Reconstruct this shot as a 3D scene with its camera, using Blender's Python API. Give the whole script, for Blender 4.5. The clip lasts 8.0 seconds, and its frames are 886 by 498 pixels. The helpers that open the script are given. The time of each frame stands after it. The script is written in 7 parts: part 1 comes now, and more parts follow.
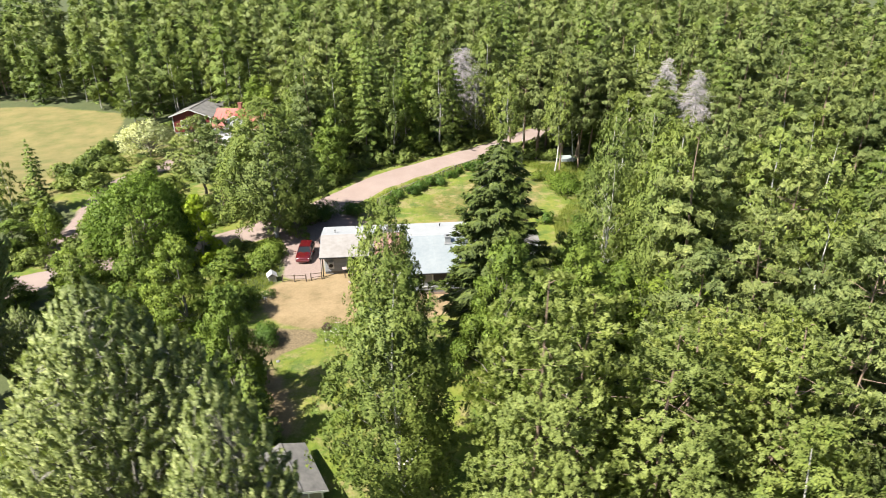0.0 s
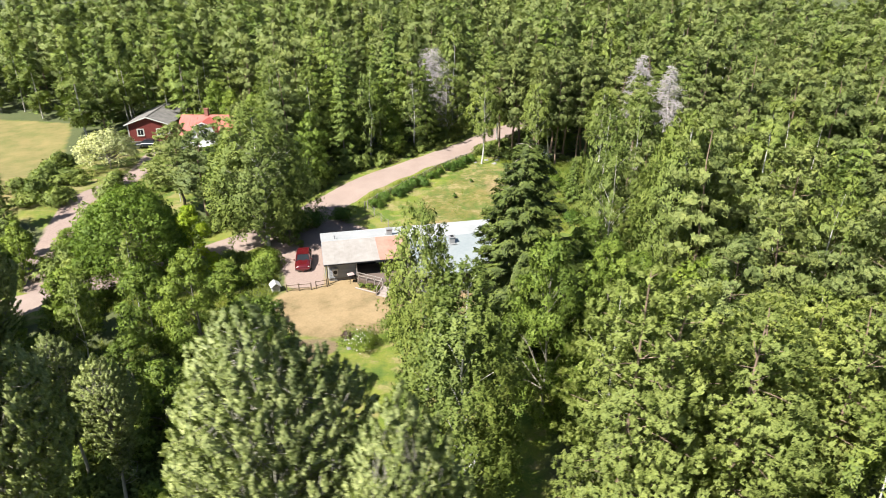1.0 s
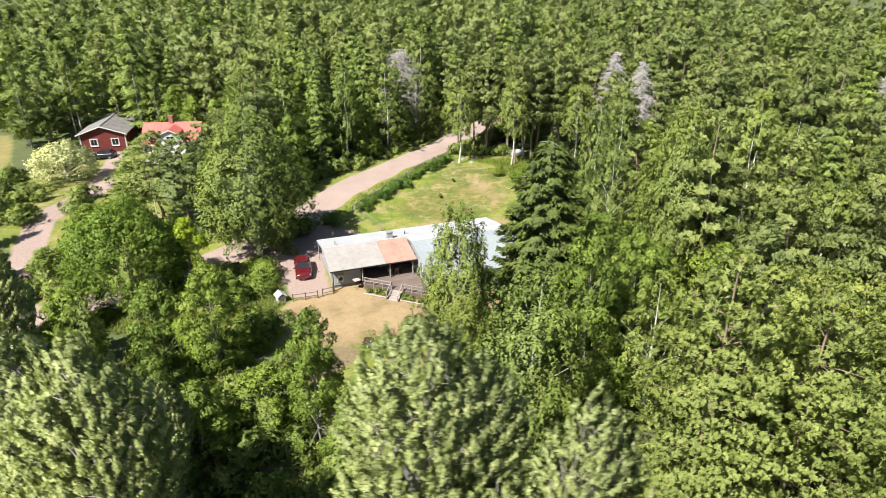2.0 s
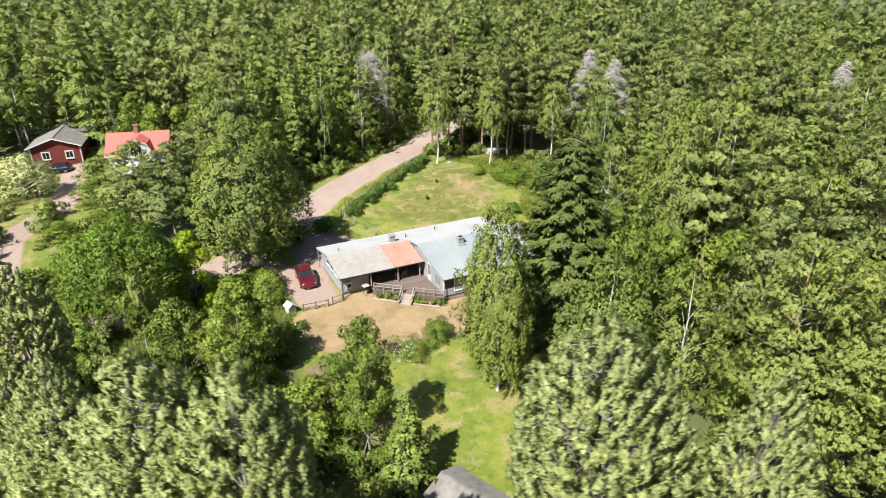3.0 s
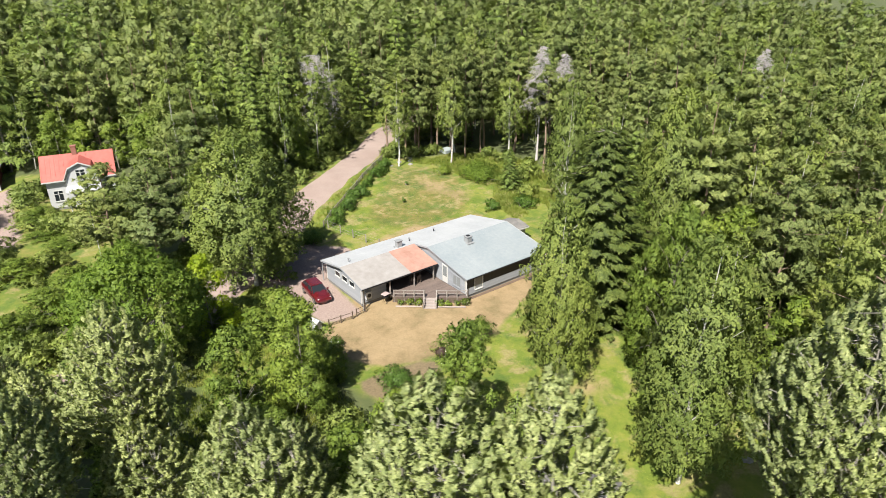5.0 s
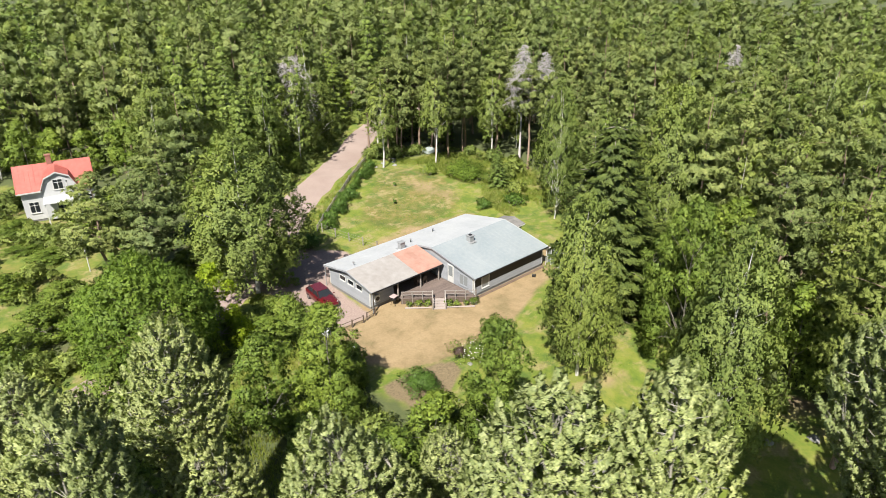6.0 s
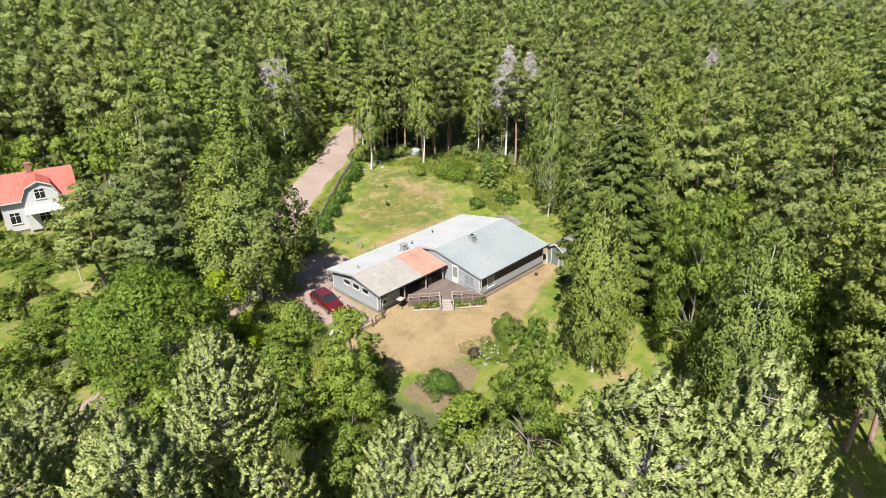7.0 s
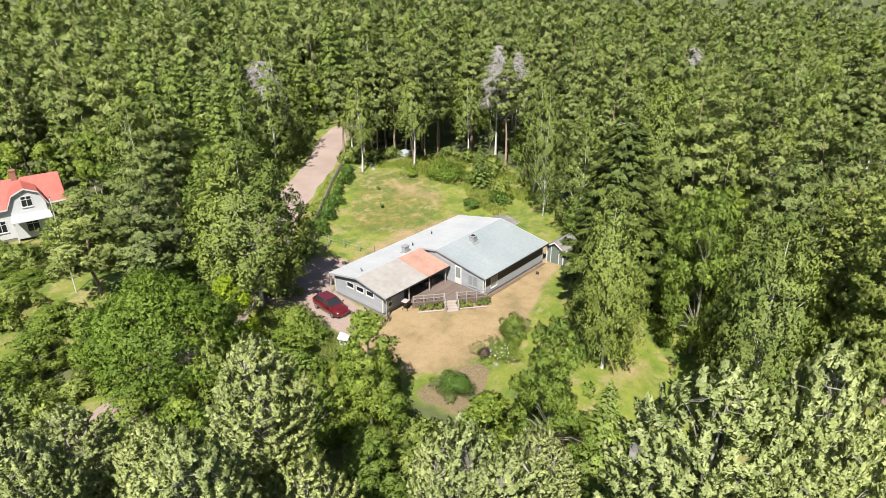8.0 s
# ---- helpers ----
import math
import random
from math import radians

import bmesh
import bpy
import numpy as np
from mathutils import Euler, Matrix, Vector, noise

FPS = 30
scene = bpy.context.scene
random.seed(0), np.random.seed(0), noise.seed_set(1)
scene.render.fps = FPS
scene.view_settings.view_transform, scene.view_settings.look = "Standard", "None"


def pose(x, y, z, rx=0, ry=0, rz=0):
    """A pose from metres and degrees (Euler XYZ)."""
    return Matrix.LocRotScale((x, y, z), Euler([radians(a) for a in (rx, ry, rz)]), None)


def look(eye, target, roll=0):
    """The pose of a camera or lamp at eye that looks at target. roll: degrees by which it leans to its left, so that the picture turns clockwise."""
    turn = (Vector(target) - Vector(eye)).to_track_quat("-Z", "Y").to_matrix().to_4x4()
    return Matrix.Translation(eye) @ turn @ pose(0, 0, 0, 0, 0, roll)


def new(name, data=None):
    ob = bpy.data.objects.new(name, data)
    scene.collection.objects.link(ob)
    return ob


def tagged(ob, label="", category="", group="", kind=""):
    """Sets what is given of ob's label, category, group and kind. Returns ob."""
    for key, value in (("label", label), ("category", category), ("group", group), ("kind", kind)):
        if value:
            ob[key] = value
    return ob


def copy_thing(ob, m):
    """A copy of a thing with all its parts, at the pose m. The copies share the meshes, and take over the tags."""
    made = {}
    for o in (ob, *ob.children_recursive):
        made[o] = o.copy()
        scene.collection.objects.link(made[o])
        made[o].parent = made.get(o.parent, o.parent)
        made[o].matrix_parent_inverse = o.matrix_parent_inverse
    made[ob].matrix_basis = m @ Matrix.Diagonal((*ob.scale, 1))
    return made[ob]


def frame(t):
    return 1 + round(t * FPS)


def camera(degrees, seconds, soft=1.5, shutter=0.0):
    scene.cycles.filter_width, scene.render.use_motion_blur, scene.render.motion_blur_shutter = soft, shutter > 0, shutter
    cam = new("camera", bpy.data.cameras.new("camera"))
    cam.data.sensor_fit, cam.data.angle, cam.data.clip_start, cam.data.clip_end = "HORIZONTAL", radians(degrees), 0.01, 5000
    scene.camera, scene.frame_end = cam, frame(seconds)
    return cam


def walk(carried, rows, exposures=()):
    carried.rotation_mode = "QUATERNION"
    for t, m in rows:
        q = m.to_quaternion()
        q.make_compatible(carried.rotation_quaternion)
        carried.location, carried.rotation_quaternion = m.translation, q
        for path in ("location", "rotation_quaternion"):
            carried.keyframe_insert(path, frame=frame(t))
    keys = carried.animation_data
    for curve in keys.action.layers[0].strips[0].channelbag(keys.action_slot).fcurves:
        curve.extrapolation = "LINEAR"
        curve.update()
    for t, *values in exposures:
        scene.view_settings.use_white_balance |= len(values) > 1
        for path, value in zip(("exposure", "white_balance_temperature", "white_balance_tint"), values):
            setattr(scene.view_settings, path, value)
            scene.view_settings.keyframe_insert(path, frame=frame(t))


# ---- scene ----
cam = camera(69.5, 8.0, soft=0.5, shutter=0.55)
METRES, EYE, TILT, LEAN, TURN = 50.0, 32.2, -25.0, 0.0, 0.0
ROWS = [
    (0.0, 0.0, 0.0, 0.0, 0.0, 0.0, 0.0),
    (0.5, -0.0776, 0.0034, 0.0023, -2.99, -0.06, 1.37),
    (1.0, -0.155, 0.0104, 0.0064, -5.99, -0.17, 2.78),
    (1.5, -0.2311, 0.022, 0.0116, -9.01, -0.36, 4.19),
    (3.0, -0.4576, 0.0805, 0.0416, -18.21, -1.4, 8.41),
    (3.5, -0.5285, 0.1062, 0.0544, -21.21, -1.87, 9.79),
    (4.0, -0.5939, 0.1362, 0.0659, -24.1, -2.32, 11.06),
    (4.5, -0.6521, 0.1654, 0.0787, -26.74, -2.8, 12.2),
    (6.0, -0.7917, 0.2507, 0.1187, -33.63, -4.42, 14.95),
    (6.5, -0.8268, 0.2765, 0.1314, -35.52, -4.92, 15.64),
    (7.0, -0.8565, 0.3014, 0.1426, -37.2, -5.34, 16.23),
    (7.5, -0.8813, 0.3229, 0.1516, -38.65, -5.68, 16.73),
    (8.0, -0.9015, 0.3396, 0.1592, -39.83, -5.97, 17.15),
]
walk(cam, [(t, pose(0, 0, EYE, TILT, LEAN, TURN) @ pose(METRES * x, METRES * y, METRES * z, 90 + pitch, roll, yaw)) for t, x, y, z, yaw, pitch, roll in ROWS],
     [(0.0, 1.42), (2.0, 1.40), (3.5, 1.26), (8.0, 1.22)])

# ---- world and sun ----
SUN_TO = Vector((-0.80, -0.60, 0.0)).normalized()   # level direction towards the sun
SUN_ELEV = 51.0
sun_dir = Vector((SUN_TO.x * math.cos(radians(SUN_ELEV)), SUN_TO.y * math.cos(radians(SUN_ELEV)), math.sin(radians(SUN_ELEV))))
world = bpy.data.worlds.new("world")
scene.world = world
world.use_nodes = True
wn = world.node_tree.nodes
wl = world.node_tree.links
sky = wn.new("ShaderNodeTexSky")
sky.sky_type = "NISHITA"
sky.sun_disc = False
sky.sun_elevation = radians(SUN_ELEV)
sky.sun_rotation = math.atan2(SUN_TO.x, SUN_TO.y)
wl.new(sky.outputs[0], wn["Background"].inputs["Color"])
wn["Background"].inputs["Strength"].default_value = 0.050
sun_data = bpy.data.lights.new("sun", "SUN")
sun_data.energy = 5.0
sun_data.angle = radians(0.6)
sun_data.color = (1.0, 0.95, 0.86)
sun = new("sun", sun_data)
sun.matrix_world = look(sun_dir * 100, (0, 0, 0))


# ---- materials ----
def material(name):
    m = bpy.data.materials.new(name)
    m.use_nodes = True
    nt = m.node_tree
    return m, nt, nt.nodes["Principled BSDF"], nt.nodes["Material Output"]


def ramp(nt, source, stops):
    r = nt.nodes.new("ShaderNodeValToRGB")
    while len(r.color_ramp.elements) < len(stops):
        r.color_ramp.elements.new(0.5)
    for e, (p, c) in zip(r.color_ramp.elements, stops):
        e.position, e.color = p, (*c, 1)
    nt.links.new(source, r.inputs["Fac"])
    return r.outputs["Color"]


def mixed(nt, fac, a, b, blend="MIX"):
    m = nt.nodes.new("ShaderNodeMix")
    m.data_type, m.blend_type = "RGBA", blend
    for socket, value in ((m.inputs[0], fac), (m.inputs[6], a), (m.inputs[7], b)):
        if isinstance(value, bpy.types.NodeSocket):
            nt.links.new(value, socket)
        elif isinstance(value, tuple):
            socket.default_value = (*value, 1)
        else:
            socket.default_value = value
    return m.outputs[2]


def noise_fac(nt, scale, detail=4.0, coords="Object", stretch=(1, 1, 1), rough=0.55):
    tc = nt.nodes.new("ShaderNodeTexCoord")
    mp = nt.nodes.new("ShaderNodeMapping")
    mp.inputs["Scale"].default_value = stretch
    nz = nt.nodes.new("ShaderNodeTexNoise")
    nz.inputs["Scale"].default_value = scale
    nz.inputs["Detail"].default_value = detail
    nz.inputs["Roughness"].default_value = rough
    if coords == "World":
        geo = nt.nodes.new("ShaderNodeNewGeometry")
        nt.links.new(geo.outputs["Position"], mp.inputs["Vector"])
    else:
        nt.links.new(tc.outputs[coords], mp.inputs["Vector"])
    nt.links.new(mp.outputs[0], nz.inputs["Vector"])
    return nz.outputs["Fac"]


def bumped(nt, bsdf, height, strength=0.3, distance=0.02):
    b = nt.nodes.new("ShaderNodeBump")
    b.inputs["Strength"].default_value, b.inputs["Distance"].default_value = strength, distance
    nt.links.new(height, b.inputs["Height"])
    nt.links.new(b.outputs[0], bsdf.inputs["Normal"])


def plain(name, dark, light, rough=0.7, scale=6.0, metal=0.0, bump=0.2, coarse=0.7, stretch=(1, 1, 1), coords="World", vary=0.0):
    """A surface of two tones at two scales with a fine relief."""
    m, nt, bsdf, _ = material(name)
    fine = noise_fac(nt, scale, 6.0, coords, stretch)
    wide = noise_fac(nt, coarse, 3.0, coords, stretch)
    mid = tuple((a + b) / 2 for a, b in zip(dark, light))
    col = mixed(nt, 0.5, ramp(nt, fine, [(0.3, dark), (0.7, light)]), ramp(nt, wide, [(0.3, dark), (0.5, mid), (0.7, light)]))
    if vary:
        info = nt.nodes.new("ShaderNodeObjectInfo")
        col = mixed(nt, 1.0, col, ramp(nt, info.outputs["Random"], [(0, (1 - vary,) * 3), (1, (1 + vary,) * 3)]), "MULTIPLY")
    nt.links.new(col, bsdf.inputs["Base Color"])
    bsdf.inputs["Roughness"].default_value = rough
    bsdf.inputs["Metallic"].default_value = metal
    if bump:
        bumped(nt, bsdf, fine, bump)
    return m


def foliage(name, dark, mid, light, through_light=0.35, rough=0.55, clump=0.9, vary=0.17, cell=0.0, even=0.72, fill=0.0):
    """Leaves: tone by leaf, by clump and by tree, thin enough to let light through."""
    m, nt, bsdf, out = material(name)
    geo = nt.nodes.new("ShaderNodeNewGeometry")
    leaf = ramp(nt, geo.outputs["Random Per Island"], [(0.0, dark), (0.45, mid), (1.0, light)])
    wide = ramp(nt, noise_fac(nt, clump, 2.0, "World"), [(0.24, dark), (0.5, mid), (0.8, light)])
    col = mixed(nt, even if cell else 0.45, leaf, wide)
    stand = ramp(nt, noise_fac(nt, 0.17, 1.0, "World", (1, 1, 0.35)), [(0.30, (0.80, 0.83, 0.85)), (0.5, (1, 1, 1)), (0.70, (1.10, 1.07, 0.99))])
    col = mixed(nt, 1.0, col, stand, "MULTIPLY")
    info = nt.nodes.new("ShaderNodeObjectInfo")
    tree = ramp(nt, info.outputs["Random"], [(0.0, (1 - vary, 1 - vary * 0.8, 1 - vary * 0.8)), (1.0, (1 + vary * 0.8, 1 + vary * 0.65, 1 + vary * 0.2))])
    col = mixed(nt, 1.0, col, tree, "MULTIPLY")
    nt.links.new(col, bsdf.inputs["Base Color"])
    bsdf.inputs["Roughness"].default_value = rough
    bsdf.inputs["Specular IOR Level"].default_value = 0.22
    tl = nt.nodes.new("ShaderNodeBsdfTranslucent")
    nt.links.new(mixed(nt, 1.0, col, (1.08, 1.18, 0.72), "MULTIPLY"), tl.inputs["Color"])
    sh = nt.nodes.new("ShaderNodeMixShader")
    sh.inputs[0].default_value = through_light
    nt.links.new(bsdf.outputs[0], sh.inputs[1])
    nt.links.new(tl.outputs[0], sh.inputs[2])
    surface = sh.outputs[0]
    if cell:
        # a spray: many single leaves with air between them
        vo = nt.nodes.new("ShaderNodeTexVoronoi")
        vo.inputs["Scale"].default_value = 1.0 / cell
        wob = nt.nodes.new("ShaderNodeTexNoise")
        wob.inputs["Scale"].default_value = 2.2 / cell
        add = nt.nodes.new("ShaderNodeMixRGB")
        add.blend_type = "LINEAR_LIGHT"
        add.inputs[0].default_value = cell * 0.5
        nt.links.new(geo.outputs["Position"], wob.inputs["Vector"])
        nt.links.new(geo.outputs["Position"], add.inputs[1])
        nt.links.new(wob.outputs["Color"], add.inputs[2])
        nt.links.new(add.outputs[0], vo.inputs["Vector"])
        cut = nt.nodes.new("ShaderNodeMath")
        cut.operation = "LESS_THAN"
        nt.links.new(vo.outputs["Distance"], cut.inputs[0])
        gapn = nt.nodes.new("ShaderNodeTexNoise")
        gapn.inputs["Scale"].default_value = 0.36 / cell
        gapn.inputs["Detail"].default_value = 1.0
        nt.links.new(geo.outputs["Position"], gapn.inputs["Vector"])
        lim = nt.nodes.new("ShaderNodeMapRange")
        lim.inputs["From Min"].default_value = 0.36
        lim.inputs["From Max"].default_value = 0.60
        lim.inputs["To Min"].default_value = 0.44 + fill
        lim.inputs["To Max"].default_value = 0.66 + fill
        nt.links.new(gapn.outputs["Fac"], lim.inputs["Value"])
        nt.links.new(lim.outputs[0], cut.inputs[1])
        tone = ramp(nt, vo.outputs["Color"], [(0.25, (0.70, 0.74, 0.76)), (0.75, (1.26, 1.22, 1.18))])
        col = mixed(nt, 1.0, col, tone, "MULTIPLY")
        nt.links.new(col, bsdf.inputs["Base Color"])
        nm = nt.nodes.new("ShaderNodeVectorMath")
        nm.operation = "MULTIPLY_ADD"
        nt.links.new(vo.outputs["Color"], nm.inputs[0])
        nm.inputs[1].default_value = (0.65, 0.65, 0.65)
        sub = nt.nodes.new("ShaderNodeVectorMath")
        sub.operation = "SUBTRACT"
        nt.links.new(geo.outputs["Normal"], sub.inputs[0])
        sub.inputs[1].default_value = (0.325, 0.325, 0.325)
        nt.links.new(sub.outputs[0], nm.inputs[2])
        nn = nt.nodes.new("ShaderNodeVectorMath")
        nn.operation = "NORMALIZE"
        nt.links.new(nm.outputs[0], nn.inputs[0])
        nt.links.new(nn.outputs[0], bsdf.inputs["Normal"])
        clear = nt.nodes.new("ShaderNodeBsdfTransparent")
        gap = nt.nodes.new("ShaderNodeMixShader")
        nt.links.new(cut.outputs[0], gap.inputs[0])
        nt.links.new(clear.outputs[0], gap.inputs[1])
        nt.links.new(surface, gap.inputs[2])
        surface = gap.outputs[0]
    nt.links.new(surface, out.inputs["Surface"])
    return m


WILLOW_TONES = ((0.170, 0.207, 0.066), (0.268, 0.308, 0.118), (0.410, 0.442, 0.216))
BIRCH_TONES = ((0.096, 0.138, 0.032), (0.160, 0.205, 0.047), (0.245, 0.282, 0.077))
ALDER_TONES = ((0.088, 0.138, 0.024), (0.146, 0.205, 0.033), (0.225, 0.285, 0.056))
PINE_TONES = ((0.118, 0.158, 0.053), (0.172, 0.210, 0.068), (0.270, 0.300, 0.104))
SPRUCE_TONES = ((0.088, 0.130, 0.030), (0.152, 0.207, 0.044), (0.240, 0.297, 0.070))
MAPLE_TONES = ((0.070, 0.121, 0.018), (0.114, 0.179, 0.025), (0.182, 0.252, 0.040))
LIME_TONES = ((0.20, 0.29, 0.018), (0.33, 0.42, 0.026), (0.46, 0.52, 0.05))
LEAF_WILLOW = foliage("willow_leaves", *WILLOW_TONES, 0.30, 0.6, vary=0.08, cell=0.07, even=0.4, fill=0.2)
LEAF_BIRCH = foliage("birch_leaves", *BIRCH_TONES, 0.22, cell=0.075, fill=0.16)
LEAF_ALDER = foliage("alder_leaves", *ALDER_TONES, 0.2, cell=0.08)
LEAF_MAPLE = foliage("maple_leaves", *MAPLE_TONES, 0.28, cell=0.11)
LEAF_LIME = foliage("lime_leaves", *LIME_TONES, 0.4, cell=0.12)
NEEDLE_PINE = foliage("pine_needles", (0.200, 0.245, 0.066), (0.262, 0.308, 0.086), (0.360, 0.395, 0.128), 0.36, 0.6, cell=0.05, fill=0.1)
NEEDLE_SPRUCE = foliage("spruce_needles", (0.050, 0.072, 0.016), (0.092, 0.122, 0.026), (0.185, 0.215, 0.048), 0.14, 0.6, cell=0.09, fill=0.12)
SPRAY_BIRCH = foliage("birch_sprays", *BIRCH_TONES, 0.2, cell=0.12)
SPRAY_ALDER = foliage("alder_sprays", *ALDER_TONES, 0.28, cell=0.15)
SPRAY_PINE = foliage("pine_sprays", *PINE_TONES, 0.2, 0.6, cell=0.10)
SPRAY_SPRUCE = foliage("spruce_sprays", *SPRUCE_TONES, 0.18, 0.6, cell=0.17)
LEAF_PURPLE = foliage("purple_leaves", (0.040, 0.026, 0.022), (0.078, 0.050, 0.042), (0.130, 0.090, 0.070), 0.25, clump=2.0)
LEAF_CREAM = foliage("cream_blossom_leaves", (0.25, 0.29, 0.09), (0.48, 0.49, 0.24), (0.68, 0.67, 0.42), 0.25, cell=0.14)
LEAF_HEDGE = foliage("hedge_leaves", (0.045, 0.095, 0.016), (0.085, 0.155, 0.026), (0.15, 0.225, 0.045), 0.25, clump=2.0)
GRASS_BLADE = foliage("grass_blades", (0.10, 0.155, 0.022), (0.19, 0.235, 0.04), (0.31, 0.30, 0.085), 0.4, clump=0.3)
PETALS = plain("white_petals", (0.446, 0.432, 0.418), (0.612, 0.598, 0.576), 0.6, 9.0, bump=0)
BARK_BIRCH = plain("birch_bark", (0.16, 0.15, 0.14), (0.72, 0.70, 0.66), 0.7, 2.6, coarse=5.0, stretch=(1, 1, 2.5), bump=0.3)
BARK_PINE = plain("pine_bark", (0.13, 0.09, 0.068), (0.31, 0.22, 0.165), 0.85, 3.0, coarse=0.4, bump=0.6)
BARK_GREY = plain("grey_bark", (0.12, 0.105, 0.085), (0.27, 0.25, 0.21), 0.85, 4.0, bump=0.5)
BARK_SILVER = plain("silvery_bark", (0.15, 0.14, 0.115), (0.34, 0.32, 0.28), 0.8, 4.0, bump=0.4)
DEAD_WOOD = plain("dead_grey_wood", (0.29, 0.265, 0.27), (0.50, 0.46, 0.465), 0.85, 3.0, bump=0.3)

WALL_GREY = plain("grey_painted_boards", (0.203, 0.216, 0.238), (0.259, 0.273, 0.294), 0.6, 9.0, coarse=0.8, bump=0.12, vary=0.07)
WALL_DARK = plain("dark_wall_boards", (0.018, 0.018, 0.020), (0.034, 0.034, 0.036), 0.65, 9.0, bump=0.15, vary=0.1)
PLINTH = plain("concrete_plinth", (0.115, 0.112, 0.110), (0.184, 0.178, 0.173), 0.9, 7.0, bump=0.3)
TRIM_WHITE = plain("white_painted_trim", (0.403, 0.403, 0.392), (0.484, 0.484, 0.472), 0.5, 6.0, bump=0.05)
ROOF_WHITE = plain("pale_zinc_sheet", (0.325, 0.338, 0.357), (0.429, 0.439, 0.454), 0.45, 3.0, metal=0.1, coarse=0.35, bump=0.04, vary=0.02)
ROOF_BLUE = plain("blue_grey_zinc_sheet", (0.212, 0.246, 0.262), (0.293, 0.317, 0.326), 0.42, 3.0, metal=0.12, coarse=0.3, bump=0.04, vary=0.015)
ROOF_BEIGE = plain("weathered_beige_sheet", (0.227, 0.206, 0.190), (0.317, 0.302, 0.289), 0.55, 2.0, metal=0.05, coarse=0.45, bump=0.06, vary=0.04)
ROOF_RUST = plain("rusty_orange_sheet", (0.272, 0.140, 0.104), (0.352, 0.216, 0.172), 0.7, 2.4, coarse=0.8, bump=0.08, vary=0.06)
ROOF_FELT = plain("grey_roof_felt", (0.086, 0.083, 0.081), (0.207, 0.196, 0.184), 0.9, 2.0, coarse=0.9, bump=0.3, vary=0.12)
ROOF_RED = plain("red_roof_sheet", (0.299, 0.066, 0.052), (0.380, 0.110, 0.086), 0.55, 2.0, coarse=0.4, bump=0.05, vary=0.05)
WALL_RED = plain("falu_red_boards", (0.104, 0.013, 0.011), (0.155, 0.023, 0.018), 0.75, 8.0, bump=0.2, vary=0.1)
WALL_WHITE = plain("white_painted_boards", (0.346, 0.351, 0.357), (0.426, 0.429, 0.432), 0.6, 7.0, bump=0.1, vary=0.04)
CHIMNEY = plain("chimney_sheet", (0.207, 0.213, 0.222), (0.299, 0.306, 0.311), 0.5, 5.0, metal=0.2, bump=0.05)
BRICK = plain("red_brick", (0.173, 0.069, 0.052), (0.254, 0.115, 0.086), 0.85, 8.0, bump=0.3)
DARK_METAL = plain("dark_metal", (0.016, 0.016, 0.018), (0.040, 0.040, 0.044), 0.45, 9.0, metal=0.6, bump=0.05)
WOOD_GREY = plain("weathered_grey_wood", (0.159, 0.138, 0.121), (0.292, 0.263, 0.242), 0.8, 6.0, stretch=(1, 1, 1), bump=0.3, vary=0.14)
WOOD_DECK = plain("brown_grey_decking", (0.090, 0.067, 0.057), (0.147, 0.112, 0.097), 0.75, 6.0, bump=0.25, vary=0.12)
WOOD_BROWN = plain("brown_fence_wood", (0.058, 0.040, 0.029), (0.121, 0.090, 0.066), 0.85, 5.0, bump=0.3, vary=0.15)
STEP_PINK = plain("pale_step_boards", (0.230, 0.190, 0.173), (0.311, 0.270, 0.248), 0.8, 7.0, bump=0.2, vary=0.06)
STONE = plain("grey_field_stone", (0.138, 0.135, 0.133), (0.254, 0.248, 0.236), 0.9, 4.0, coarse=2.0, bump=0.5, vary=0.12)
SHED_GREEN = plain("green_grey_boards", (0.080, 0.100, 0.092), (0.128, 0.152, 0.140), 0.7, 8.0, bump=0.2, vary=0.1)
CAR_RED = plain("dark_red_car_paint", (0.068, 0.005, 0.007), (0.088, 0.007, 0.010), 0.22, 3.0, bump=0)
CAR_DARK = plain("dark_blue_car_paint", (0.010, 0.012, 0.018), (0.016, 0.018, 0.026), 0.22, 3.0, bump=0)
CAR_RED.node_tree.nodes["Principled BSDF"].inputs["Coat Weight"].default_value = 0.7
RUBBER = plain("black_rubber", (0.012, 0.012, 0.012), (0.028, 0.028, 0.028), 0.8, 9.0, bump=0.1)
ALLOY = plain("grey_alloy", (0.230, 0.230, 0.236), (0.317, 0.317, 0.322), 0.35, 9.0, metal=0.8, bump=0)
LAMP_CLEAR = plain("clear_lamp", (0.520, 0.528, 0.544), (0.640, 0.640, 0.640), 0.15, 4.0, metal=0.3, bump=0)
LAMP_RED = plain("red_lamp", (0.320, 0.008, 0.008), (0.400, 0.016, 0.016), 0.2, 4.0, bump=0)
PLASTIC_WHITE = plain("white_plastic", (0.414, 0.421, 0.421), (0.484, 0.484, 0.484), 0.4, 4.0, bump=0)
POND = plain("pale_tarpaulin", (0.242, 0.288, 0.288), (0.334, 0.369, 0.363), 0.5, 3.0, bump=0.1)
COVER = plain("faded_pink_cover", (0.288, 0.216, 0.216), (0.368, 0.296, 0.288), 0.7, 5.0, bump=0.1)
STRIP_DARK = plain("dark_brown_strip", (0.075, 0.049, 0.034), (0.150, 0.104, 0.075), 0.95, 3.0, coarse=0.6, bump=0.6)


